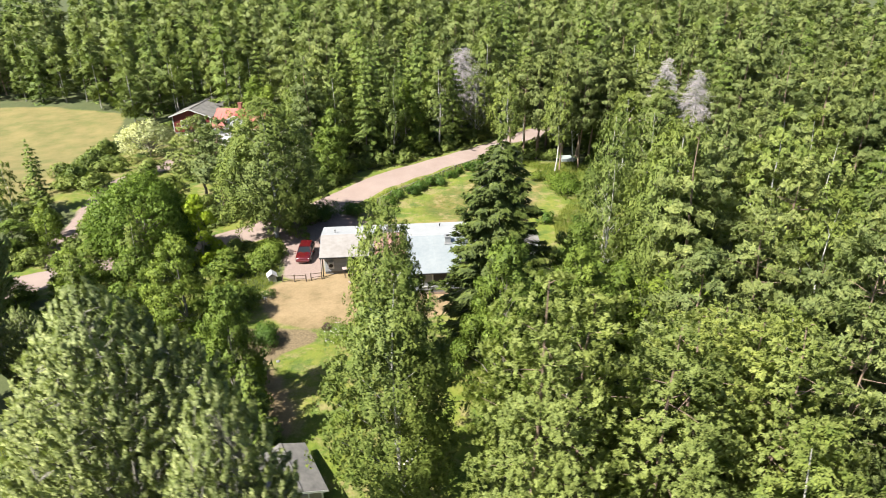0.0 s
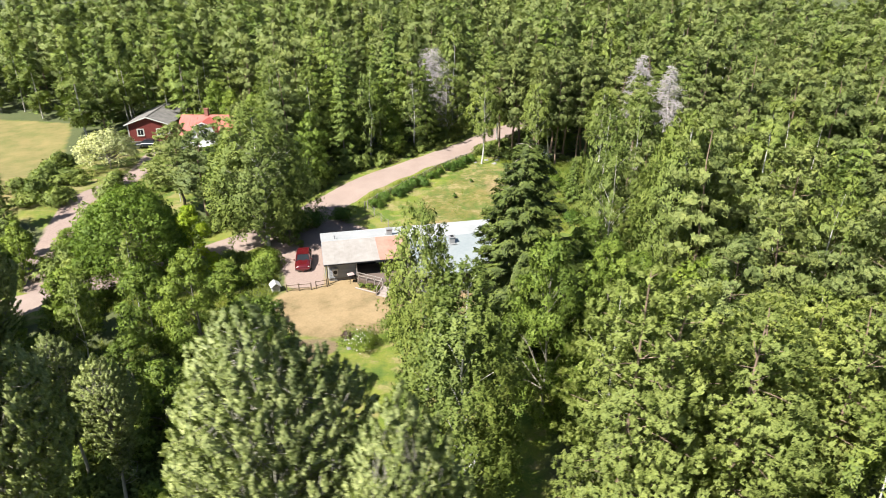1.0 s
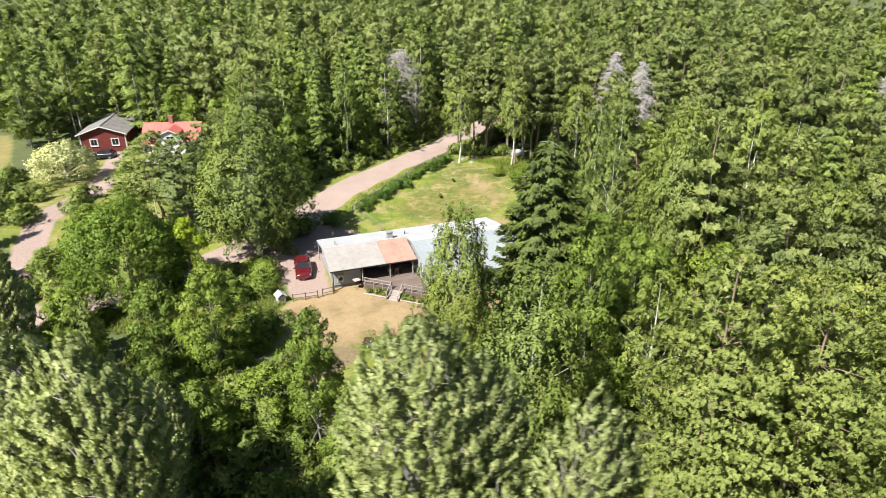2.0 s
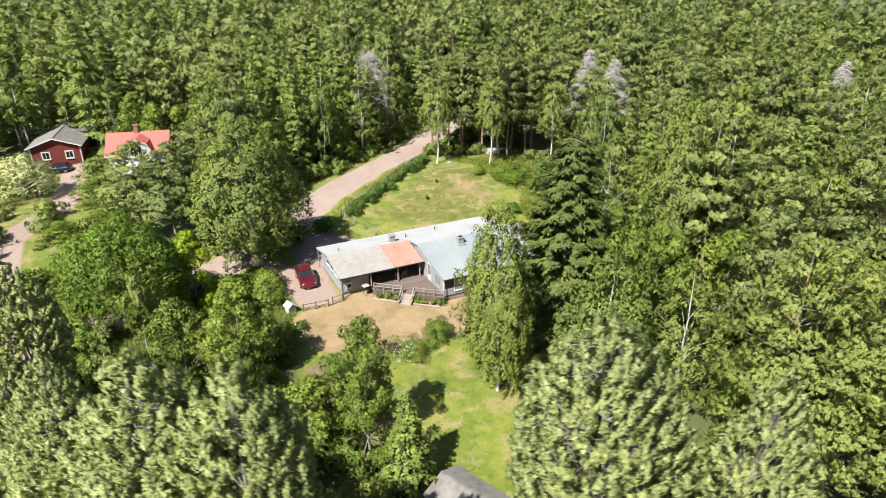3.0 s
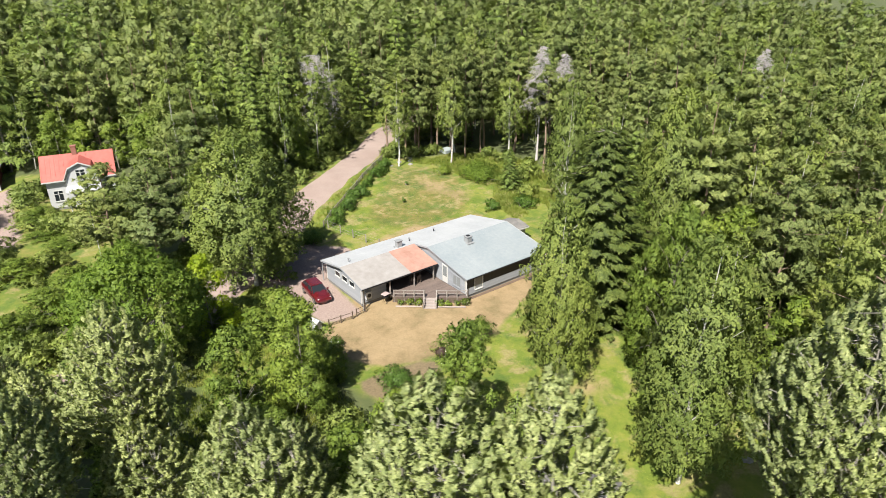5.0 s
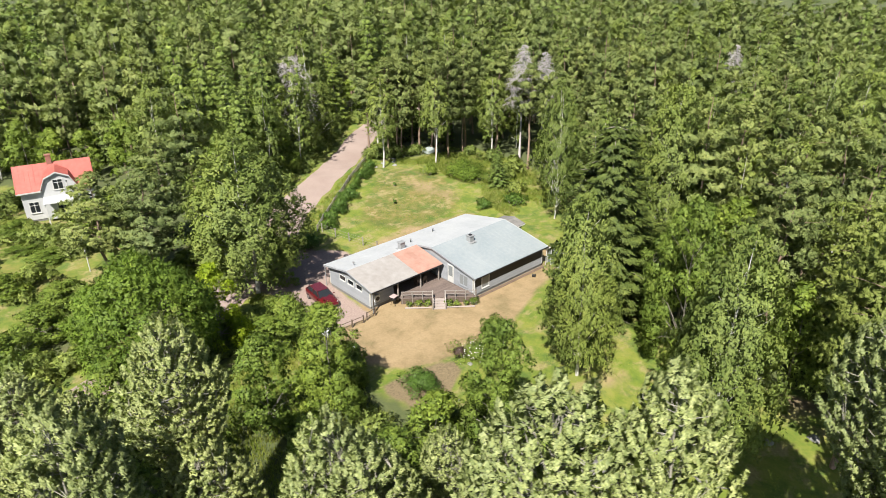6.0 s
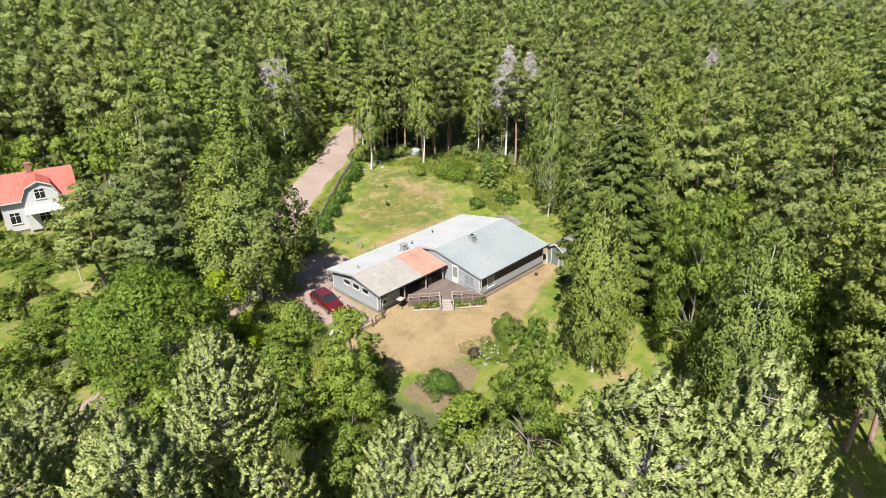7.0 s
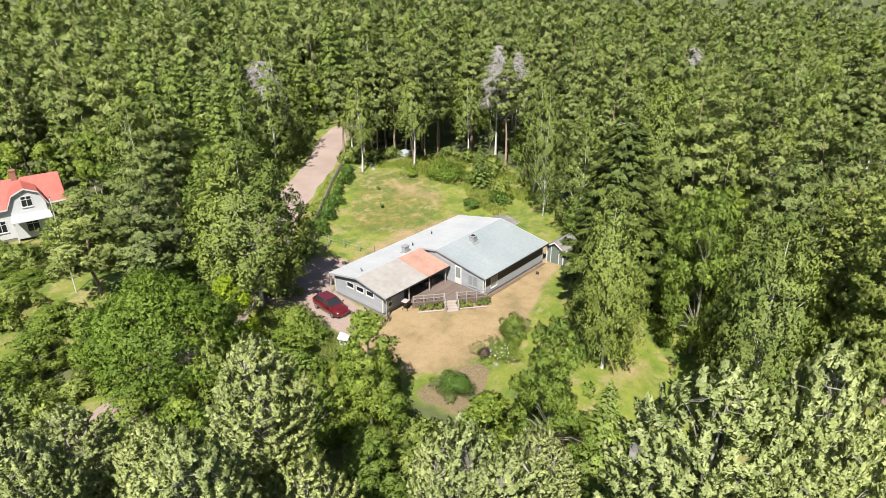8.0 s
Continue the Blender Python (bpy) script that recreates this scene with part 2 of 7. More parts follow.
def glass_material(name, tone):
    m, nt, bsdf, _ = material(name)
    bsdf.inputs["Base Color"].default_value = (*tone, 1)
    bsdf.inputs["Roughness"].default_value = 0.06
    bsdf.inputs["Specular IOR Level"].default_value = 0.4
    nz = noise_fac(nt, 1.2, 2.0)
    bumped(nt, bsdf, nz, 0.05)
    return m


# the pale pane has the sky's reflection put into its base colour
GLASS_PALE = glass_material("pale_reflecting_glass", (0.176, 0.188, 0.192))
GLASS_DARK = glass_material("dark_window_glass", (0.016, 0.019, 0.022))


def gravel_material():
    """Pinkish gravel with paler wheel tracks and dust."""
    m, nt, bsdf, _ = material("pink_gravel")
    fine = noise_fac(nt, 9.0, 8.0, "World", rough=0.7)
    wide = noise_fac(nt, 0.25, 4.0, "World")
    col = mixed(nt, 0.5, ramp(nt, fine, [(0.3, (0.178, 0.127, 0.110)), (0.7, (0.308, 0.242, 0.213))]),
                ramp(nt, wide, [(0.35, (0.219, 0.163, 0.139)), (0.65, (0.296, 0.234, 0.204))]))
    nt.links.new(col, bsdf.inputs["Base Color"])
    bsdf.inputs["Roughness"].default_value = 0.95
    bumped(nt, bsdf, fine, 0.5, 0.03)
    return m


GRAVEL = gravel_material()


def ground_material():
    """Grass, dry lawn, bare soil and forest floor, blended by the zones that the ground carries."""
    m, nt, bsdf, _ = material("ground_cover")
    fine = noise_fac(nt, 5.0, 8.0, "World", rough=0.7)
    patch = noise_fac(nt, 0.32, 5.0, "World", rough=0.6)
    wide = noise_fac(nt, 0.07, 3.0, "World")

    def zone(name):
        a = nt.nodes.new("ShaderNodeAttribute")
        a.attribute_name = name
        return a.outputs["Fac"]

    def edge(z, low=0.35, high=0.65):
        """The zone with an uneven border."""
        s = nt.nodes.new("ShaderNodeMath")
        s.operation = "MULTIPLY_ADD"
        nt.links.new(patch, s.inputs[0])
        s.inputs[1].default_value = 0.5
        nt.links.new(z, s.inputs[2])
        r = nt.nodes.new("ShaderNodeMapRange")
        r.inputs["From Min"].default_value, r.inputs["From Max"].default_value = low + 0.25, high + 0.25
        nt.links.new(s.outputs[0], r.inputs["Value"])
        return r.outputs[0]

    lawn = mixed(nt, 0.72, ramp(nt, fine, [(0.3, (0.068, 0.099, 0.009)), (0.7, (0.159, 0.186, 0.022))]),
                 mixed(nt, 0.5, ramp(nt, patch, [(0.38, (0.060, 0.107, 0.009)), (0.48, (0.125, 0.160, 0.016)), (0.57, (0.205, 0.195, 0.040)), (0.68, (0.255, 0.215, 0.075))]),
                       ramp(nt, noise_fac(nt, 1.1, 6.0, "World", rough=0.65), [(0.33, (0.055, 0.099, 0.008)), (0.5, (0.130, 0.163, 0.016)), (0.62, (0.206, 0.199, 0.034))])))
    spots = noise_fac(nt, 1.1, 6.0, "World", rough=0.65)
    dry = mixed(nt, 0.6, ramp(nt, spots, [(0.36, (0.114, 0.086, 0.037)), (0.5, (0.228, 0.163, 0.086)), (0.7, (0.292, 0.216, 0.122))]),
                ramp(nt, patch, [(0.36, (0.082, 0.075, 0.024)), (0.43, (0.182, 0.130, 0.063)), (0.53, (0.255, 0.185, 0.098)), (0.7, (0.301, 0.224, 0.126))]))
    dry = mixed(nt, 0.35, dry, ramp(nt, fine, [(0.3, (0.146, 0.101, 0.049)), (0.7, (0.310, 0.229, 0.126))]))
    meadow = mixed(nt, 0.8, ramp(nt, fine, [(0.3, (0.051, 0.072, 0.009)), (0.7, (0.130, 0.128, 0.026))]),
                   mixed(nt, 0.45, ramp(nt, patch, [(0.34, (0.039, 0.078, 0.009)), (0.5, (0.108, 0.114, 0.019)), (0.62, (0.176, 0.128, 0.041))]),
                         ramp(nt, spots, [(0.36, (0.034, 0.072, 0.008)), (0.48, (0.096, 0.108, 0.018)), (0.58, (0.190, 0.145, 0.052)), (0.68, (0.225, 0.190, 0.080))])))
    field = mixed(nt, 0.6, ramp(nt, fine, [(0.3, (0.096, 0.096, 0.024)), (0.7, (0.208, 0.168, 0.060))]),
                  ramp(nt, patch, [(0.35, (0.096, 0.112, 0.026)), (0.5, (0.160, 0.144, 0.048)), (0.65, (0.224, 0.176, 0.068))]))
    floor_wood = mixed(nt, 0.5, ramp(nt, fine, [(0.3, (0.036, 0.050, 0.014)), (0.7, (0.092, 0.100, 0.034))]),
                       ramp(nt, patch, [(0.3, (0.036, 0.056, 0.014)), (0.6, (0.068, 0.084, 0.026)), (0.75, (0.120, 0.092, 0.048))]))
    soil = ramp(nt, fine, [(0.3, (0.090, 0.066, 0.036)), (0.7, (0.190, 0.145, 0.080))])
    gravel = ramp(nt, fine, [(0.3, (0.178, 0.124, 0.106)), (0.7, (0.296, 0.231, 0.202))])
    worn = ramp(nt, noise_fac(nt, 0.42, 6.0, "World", (1, 1.5, 1), 0.68), [(0.50, (0, 0, 0)), (0.62, (0.85, 0.85, 0.85))])
    lush = ramp(nt, noise_fac(nt, 0.36, 5.0, "World", (1.3, 1, 1), 0.66), [(0.36, (0.8, 0.8, 0.8)), (0.46, (0, 0, 0))])
    straw = ramp(nt, fine, [(0.3, (0.165, 0.130, 0.052)), (0.7, (0.300, 0.250, 0.118))])
    rank = ramp(nt, fine, [(0.3, (0.034, 0.072, 0.008)), (0.7, (0.092, 0.140, 0.018))])
    lawn = mixed(nt, 1.0, mixed(nt, lush, mixed(nt, worn, lawn, straw), rank), (0.88, 0.92, 0.84), "MULTIPLY")
    meadow = mixed(nt, lush, mixed(nt, worn, meadow, straw), rank)
    col = mixed(nt, edge(zone("wood")), lawn, floor_wood)
    col = mixed(nt, edge(zone("meadow")), col, meadow)
    col = mixed(nt, edge(zone("field")), col, field)
    col = mixed(nt, edge(zone("soil")), col, soil)
    col = mixed(nt, edge(zone("dry")), col, dry)
    col = mixed(nt, edge(zone("gravel")), col, gravel)
    nt.links.new(col, bsdf.inputs["Base Color"])
    bsdf.inputs["Roughness"].default_value = 0.95
    bumped(nt, bsdf, fine, 0.6, 0.08)
    return m


GROUND = ground_material()


# ---- the lie of the land ----
def blend(a, b, x):
    t = np.clip((x - a) / (b - a), 0, 1)
    return t * t * (3 - 2 * t)


def land(x, y):
    """Height of the ground: a level yard, falling towards the shed, rising behind the house."""
    x, y = np.asarray(x, float), np.asarray(y, float)
    z = -2.3 * blend(46, 31, y) - 0.8 * blend(31, 10, y) + 1.9 * blend(70, 96, y) + 0.045 * np.clip(y - 112, 0, 130)
    z = z - 0.25 * blend(58, 44, y) - 1.35 * blend(-38, -47, x) * blend(86, 108, y)
    bumps = 0.10 * np.sin(x * 0.31 + 1.3) * np.sin(y * 0.27) + 0.06 * np.sin(x * 0.83 + y * 0.61)
    flat = np.exp(-(((x + 4) / 17) ** 4 + ((y - 66) / 12) ** 4))
    return z + bumps * (1 - flat)


def height(x, y):
    return float(land(x, y))


def inside(poly, x, y):
    """Signed softness: 1 inside a polygon, 0 outside, for arrays of points."""
    x, y = np.asarray(x, float), np.asarray(y, float)
    hit = np.zeros(x.shape, bool)
    n = len(poly)
    for i in range(n):
        (x0, y0), (x1, y1) = poly[i], poly[(i + 1) % n]
        cross = (y0 > y) != (y1 > y)
        with np.errstate(divide="ignore", invalid="ignore"):
            hit ^= cross & (x < (x1 - x0) * (y - y0) / (y1 - y0 + 1e-12) + x0)
    return hit.astype(float)


def soft_inside(poly, x, y, r=0.8):
    offs = [(0, 0), (r, 0), (-r, 0), (0, r), (0, -r), (r * .7, r * .7), (-r * .7, r * .7), (r * .7, -r * .7), (-r * .7, -r * .7)]
    return sum(inside(poly, x + a, y + b) for a, b in offs) / len(offs)


ROAD_LINE = [(-90, 30), (-70, 43), (-52, 55), (-42, 61.8), (-33, 67.0), (-26, 72.0), (-19.5, 77.2), (-14.5, 82.5), (-8.5, 89.5),
             (-2.0, 95.6), (4.5, 101.6), (10, 107.3), (15, 113.0), (21, 118), (29, 121.5), (40, 123.5), (62, 126)]
ROAD_HALF = 2.9


def smooth_line(points, steps=6):
    """A Catmull-Rom line through the points."""
    p = [Vector((*q, 0)) for q in points]
    p = [p[0] * 2 - p[1]] + p + [p[-1] * 2 - p[-2]]
    out = []
    for i in range(1, len(p) - 2):
        for k in range(steps):
            t = k / steps
            a, b, c, d = p[i - 1:i + 3]
            out.append(0.5 * (2 * b + (c - a) * t + (2 * a - 5 * b + 4 * c - d) * t * t + (3 * b - a - 3 * c + d) * t ** 3))
    return out + [p[-2]]


ROAD = smooth_line(ROAD_LINE)
ROAD_XY = np.array([(p.x, p.y) for p in ROAD])


def road_distance(x, y):
    x, y = np.asarray(x, float), np.asarray(y, float)
    best = np.full(x.shape, 1e9)
    for (x0, y0), (x1, y1) in zip(ROAD_XY[:-1], ROAD_XY[1:]):
        dx, dy = x1 - x0, y1 - y0
        t = np.clip(((x - x0) * dx + (y - y0) * dy) / (dx * dx + dy * dy), 0, 1)
        best = np.minimum(best, np.hypot(x - x0 - t * dx, y - y0 - t * dy))
    return best


YARD_DRY = [(-18.5, 59), (-18.2, 55), (-15.5, 52), (-12, 51), (-8, 52.3), (-5, 51.2), (0, 54), (4.5, 56), (8.5, 57.5), (13.5, 60), (12.5, 63),
            (8, 61.5), (8, 72), (-8, 71.5), (-14, 63), (-17, 61)]
DRIVE = [(-17.2, 61.2), (-13.4, 61.2), (-13.6, 71), (-8.0, 72), (-8.5, 76.0), (-13, 79), (-17.5, 80.5), (-22, 76.5), (-19.5, 71), (-18.3, 66)]
LAWN = [(-20, 58), (-19, 50), (-16, 43), (-12.5, 37), (-12, 30), (-6, 25), (0, 26), (3.5, 34), (6, 40), (9, 48), (15, 55), (20, 62), (24, 68), (28, 74), (29, 84),
        (28, 94), (14, 99), (8, 101), (-3, 90), (-9, 82), (-12, 74), (-10, 60)]
BACK_MEADOW = [(-4, 81), (1, 87), (8, 95), (14, 93), (15, 86), (11, 79), (5, 76), (-1, 77)]
FIELD = [(-125, 60), (-60, 82), (-53, 84), (-56, 98), (-60, 112), (-66, 132), (-85, 138), (-160, 130)]
NEIGHBOUR = [(-56, 84), (-47, 78), (-38, 76), (-27, 90), (-26, 108), (-40, 122), (-54, 124), (-58, 104)]
SOIL_BED = [(-19.0, 51.5), (-15.5, 51.6), (-11.6, 51.2), (-11.4, 49.4), (-14.2, 47.6), (-15.6, 45.0), (-17.6, 45.2), (-18.0, 48)]
PATH_DRY = [(-17.0, 46.2), (-14.8, 46.4), (-11.8, 41.0), (-11.4, 37.5), (-13.2, 38.5), (-15.0, 42)]
GLADE = [(-1.5, 24), (1.5, 30), (5, 33.5), (10.5, 34), (12.5, 31), (10.5, 26), (6, 19)]
GLADE_SOIL = [(8.3, 31.2), (10.4, 33.6), (12.2, 30.6), (10.6, 27.8)]
GLADE_FAR = [(45, 38), (48, 43.5), (58, 44), (60, 38), (52, 36)]
LAWN_DRY = [(-4.5, 41.5), (-1.5, 43), (1.5, 41.2), (-0.5, 39.4)]
NEIGH_DRIVE = [(-46.2, 118.4), (-42.2, 118.4), (-42.4, 111), (-42, 104), (-41.5, 96), (-46, 86), (-44, 68), (-40.5, 64), (-42.5, 62), (-47.5, 67), (-49.5, 86), (-46, 98)]
BACK_DRY = [(-10.2, 70.6), (5.0, 72.2), (11.5, 74.5), (11.0, 76.8), (6.0, 77.4), (1.2, 77.6), (-4.0, 76.4), (-10.4, 74.2)]
MEADOW_DRY = [(10.5, 78), (14.5, 78), (14.0, 83), (12.0, 89), (8.0, 92), (5.5, 89), (8.5, 84)]
GRASS_PATCH = [(-30, 55.5), (-23, 54), (-20.5, 57), (-21.5, 61.5), (-29, 63)]
OPEN = [LAWN, FIELD, NEIGHBOUR, DRIVE, GLADE, GLADE_FAR, YARD_DRY, GRASS_PATCH]


def axis(fine, step, far):
    """Grid lines: even inside, ever wider outside."""
    a = list(np.arange(fine[0], fine[1] + 1e-6, step))
    d, lo, hi = step, a[0], a[-1]
    left, right = [], []
    while lo > far[0]:
        d *= 1.35
        lo -= d
        left.append(lo)
    d = step
    while hi < far[1]:
        d *= 1.35
        hi += d
        right.append(hi)
    return np.array(left[::-1] + a + right)


def mesh_object(name, verts, faces, mat, parent=None, label="", smooth=False, soft=None):
    me = bpy.data.meshes.new(name)
    verts = np.asarray(verts, np.float32)
    faces = np.asarray(faces, np.int32)
    if soft is not None:
        # turn each leaf to the side that its bough faces
        a, b, c = (verts[faces[:, i]] for i in range(3))
        back = (np.cross(b - a, c - a) * soft).sum(1) < 0
        faces = np.where(back[:, None], faces[:, ::-1], faces)
    me.vertices.add(len(verts))
    me.vertices.foreach_set("co", verts.ravel())
    k = faces.shape[1]
    me.loops.add(faces.size)
    me.loops.foreach_set("vertex_index", faces.ravel())
    me.polygons.add(len(faces))
    me.polygons.foreach_set("loop_start", np.arange(0, faces.size, k, dtype=np.int32))
    if smooth or soft is not None:
        me.polygons.foreach_set("use_smooth", np.ones(len(faces), bool))
    me.update(calc_edges=True)
    if soft is not None:
        me.normals_split_custom_set_from_vertices(np.repeat(soft, faces.shape[1], 0))
    me.materials.append(mat)
    ob = new(name, me)
    if parent:
        ob.parent = parent
    return tagged(ob, label)


def build_ground():
    xs, ys = axis((-110, 75), 0.9, (-2600, 2600)), axis((8, 135), 0.9, (-2600, 2600))
    X, Y = np.meshgrid(xs, ys)
    x, y = X.ravel(), Y.ravel()
    z = land(x, y)
    nx, ny = len(xs), len(ys)
    i = (np.arange(ny - 1)[:, None] * nx + np.arange(nx - 1)[None, :]).ravel()
    faces = np.stack([i, i + 1, i + nx + 1, i + nx], 1)
    ob = mesh_object("ground", np.stack([x, y, z], 1), faces, GROUND, smooth=True)
    openness = np.clip(sum(soft_inside(p, x, y, 1.5) for p in OPEN), 0, 1)
    openness = np.maximum(openness, 1 - blend(ROAD_HALF + 1.0, ROAD_HALF + 3.2, road_distance(x, y)))
    zones = {"wood": 1 - openness, "dry": np.clip(soft_inside(YARD_DRY, x, y) + 0.8 * soft_inside(PATH_DRY, x, y, 0.4) + 0.55 * soft_inside(LAWN_DRY, x, y) + 0.5 * soft_inside(GLADE_FAR, x, y) + 0.62 * soft_inside(BACK_DRY, x, y, 0.9) + 0.62 * soft_inside(MEADOW_DRY, x, y, 2.6), 0, 1),
             "soil": np.clip(soft_inside(SOIL_BED, x, y, 0.5) + 0.8 * soft_inside(GLADE_SOIL, x, y, 1.0), 0, 1),
             "gravel": np.clip(soft_inside(DRIVE, x, y, 0.4) + soft_inside(NEIGH_DRIVE, x, y, 0.4), 0, 1),
             "meadow": np.clip(soft_inside(BACK_MEADOW, x, y, 2.0) * 0.9 + 0.45 * soft_inside(NEIGHBOUR, x, y, 1.5), 0, 1), "field": soft_inside(FIELD, x, y, 1.5)}
    for key, values in zones.items():
        at = ob.data.attributes.new(key, "FLOAT", "POINT")
        at.data.foreach_set("value", values.astype(np.float32))
    return tagged(ob, "grassy ground with dry lawn, meadow and dark forest floor", "ground", kind="structure")


def build_road():
    verts, faces = [], []
    for i, p in enumerate(ROAD):
        q = ROAD[min(i + 1, len(ROAD) - 1)] - ROAD[max(i - 1, 0)]
        side = Vector((q.y, -q.x, 0)).normalized()
        for k in range(9):
            w = (k / 4 - 1) * (ROAD_HALF + 0.10 * math.sin(i * 1.7) + 0.07 * math.sin(i * 0.63 + 1))
            s = p + side * w
            crown = 0.09 - 0.05 * (k / 4 - 1) ** 2 - 0.02 * math.exp(-((abs(k - 4) - 1.6) / 0.6) ** 2)
            verts.append((s.x, s.y, height(s.x, s.y) + (crown if 0 < k < 8 else -0.10)))
        if i:
            a = (i - 1) * 9
            faces += [(a + k, a + k + 1, a + k + 10, a + k + 9) for k in range(8)]
    ob = mesh_object("road", verts, faces, GRAVEL, smooth=True)
    return tagged(ob, "pinkish gravel road through the woods, worn wheel tracks", "road", kind="structure")


build_ground()
build_road()


# ---- trees ----
def unit(a):
    return a / np.maximum(np.linalg.norm(a, axis=-1, keepdims=True), 1e-9)


def leaf_quads(C, N, L, W, rng, along=None):
    """Three-cornered leaf sprays at C that face N, L long and W wide; along: the way that they point."""
    n = len(C)
    a = rng.normal(size=(n, 3)) if along is None else along + rng.normal(size=(n, 3)) * 0.25
    N = unit(N)
    D = unit(a - N * (a * N).sum(1, keepdims=True))
    S = np.cross(N, D)
    L, W = np.asarray(L).reshape(-1, 1), np.asarray(W).reshape(-1, 1)
    skew = rng.uniform(-0.3, 0.3, (n, 1))
    v = np.stack([C - D * L * 0.42 + S * W * (0.55 + skew), C + D * L * 0.58, C - D * L * 0.34 - S * W * (0.55 - skew)], 1).reshape(-1, 3)
    return v, np.arange(3 * n, dtype=np.int32).reshape(-1, 3)


class Wood:
    """Collects tapered limbs into one mesh."""

    def __init__(self):
        self.v, self.f, self.n = [], [], 0

    def limb(self, points, radii, sides=6):
        pts = [np.asarray(p, float) for p in points]
        for i, (p, r) in enumerate(zip(pts, radii)):
            d = unit(pts[min(i + 1, len(pts) - 1)] - pts[max(i - 1, 0)])
            h = np.array([1.0, 0, 0]) if abs(d[0]) < 0.8 else np.array([0, 1.0, 0])
            s = unit(np.cross(d, h))
            t = np.cross(d, s)
            for k in range(sides):
                a = 2 * math.pi * k / sides
                self.v.append(p + (s * math.cos(a) + t * math.sin(a)) * r)
            if i:
                b = self.n + (i - 1) * sides
                for k in range(sides):
                    k2 = (k + 1) % sides
                    self.f.append((b + k, b + k2, b + sides + k2, b + sides + k))
        self.n += len(pts) * sides

    def arrays(self):
        return np.array(self.v), np.array(self.f, np.int32)


def bent_trunk(rng, h, r, lean=0.03, n=7, top=0.12):
    off = np.cumsum(rng.normal(size=(n, 2)) * h * lean * 0.35, axis=0)
    off -= off[0]
    pts = [np.array([off[i, 0], off[i, 1], h * i / (n - 1)]) for i in range(n)]
    pts[0] = pts[0] - np.array([0, 0, 0.5])
    rad = [r * (1.25 if i == 0 else 1) * ((1 - i / (n - 1)) * (1 - top) + top) for i in range(n)]
    return pts, rad


def at_height(pts, z):
    zs = [p[2] for p in pts]
    return np.array([np.interp(z, zs, [p[k] for p in pts]) for k in range(3)])


def clump_leaves(rng, centers, radii, squash, count, size, aspect, up=0.35, out=0.6, mess=0.7, shell=0.55, axis_pt=None, droop=None, along_up=0.0):
    """Leaves on the outside of many clumps."""
    k = len(centers)
    pick = rng.choice(k, count, p=np.asarray(radii) ** 2 / np.sum(np.asarray(radii) ** 2))
    d = unit(rng.normal(size=(count, 3)))
    d[:, 2] = np.where(rng.random(count) < 0.35, np.abs(d[:, 2]), d[:, 2])
    rr = (shell + (1 - shell) * rng.random(count) ** 0.7) * np.asarray(radii)[pick]
    rr *= 1 + 0.25 * rng.normal(size=count) * (rng.random(count) < 0.3)
    off = d * rr[:, None] * np.array([1, 1, squash])
    if droop:
        off[:, 2] -= droop * (off[:, 0] ** 2 + off[:, 1] ** 2)
    C = centers[pick] + off
    N = d * out + np.array([0, 0, up]) + rng.normal(size=(count, 3)) * mess
    L = size * (0.65 + 0.7 * rng.random(count))
    along = None
    if along_up:
        along = d * 0.5 + np.array([0.25, 0.1, along_up]) + rng.normal(size=(count, 3)) * 0.35
    hull = centers[pick] - [0, 0, centers[:, 2].mean()]
    S = unit(d) * [1, 1, 0.8] + 0.75 * hull / np.abs(centers[:, :2]).max() * [1, 1, 0.35] + [0, 0, 0.3]
    return (*leaf_quads(C, N, L, L * aspect, rng, along), unit(S))


def crown_points(rng, n, base, h, r, power=0.8, low=0.55):
    """Clump centres through a crown from height base to h of greatest radius r, denser outside."""
    t = rng.random(n) ** 0.85
    prof = np.clip(np.sin(np.pi * np.clip(low * (1 - t) + t * 1.0, 0, 1) ** 1.0) ** power, 0.12, 1)
    a = rng.random(n) * 2 * np.pi
    lob = 1 + 0.22 * np.sin(a * 2 + rng.random() * 6) + 0.15 * np.sin(a * 3 + rng.random() * 6 + t * 4)
    rad = r * prof * lob * np.sqrt(0.12 + 0.88 * rng.random(n))
    return np.stack([np.cos(a) * rad, np.sin(a) * rad, base + (h - base) * t * 0.96], 1)


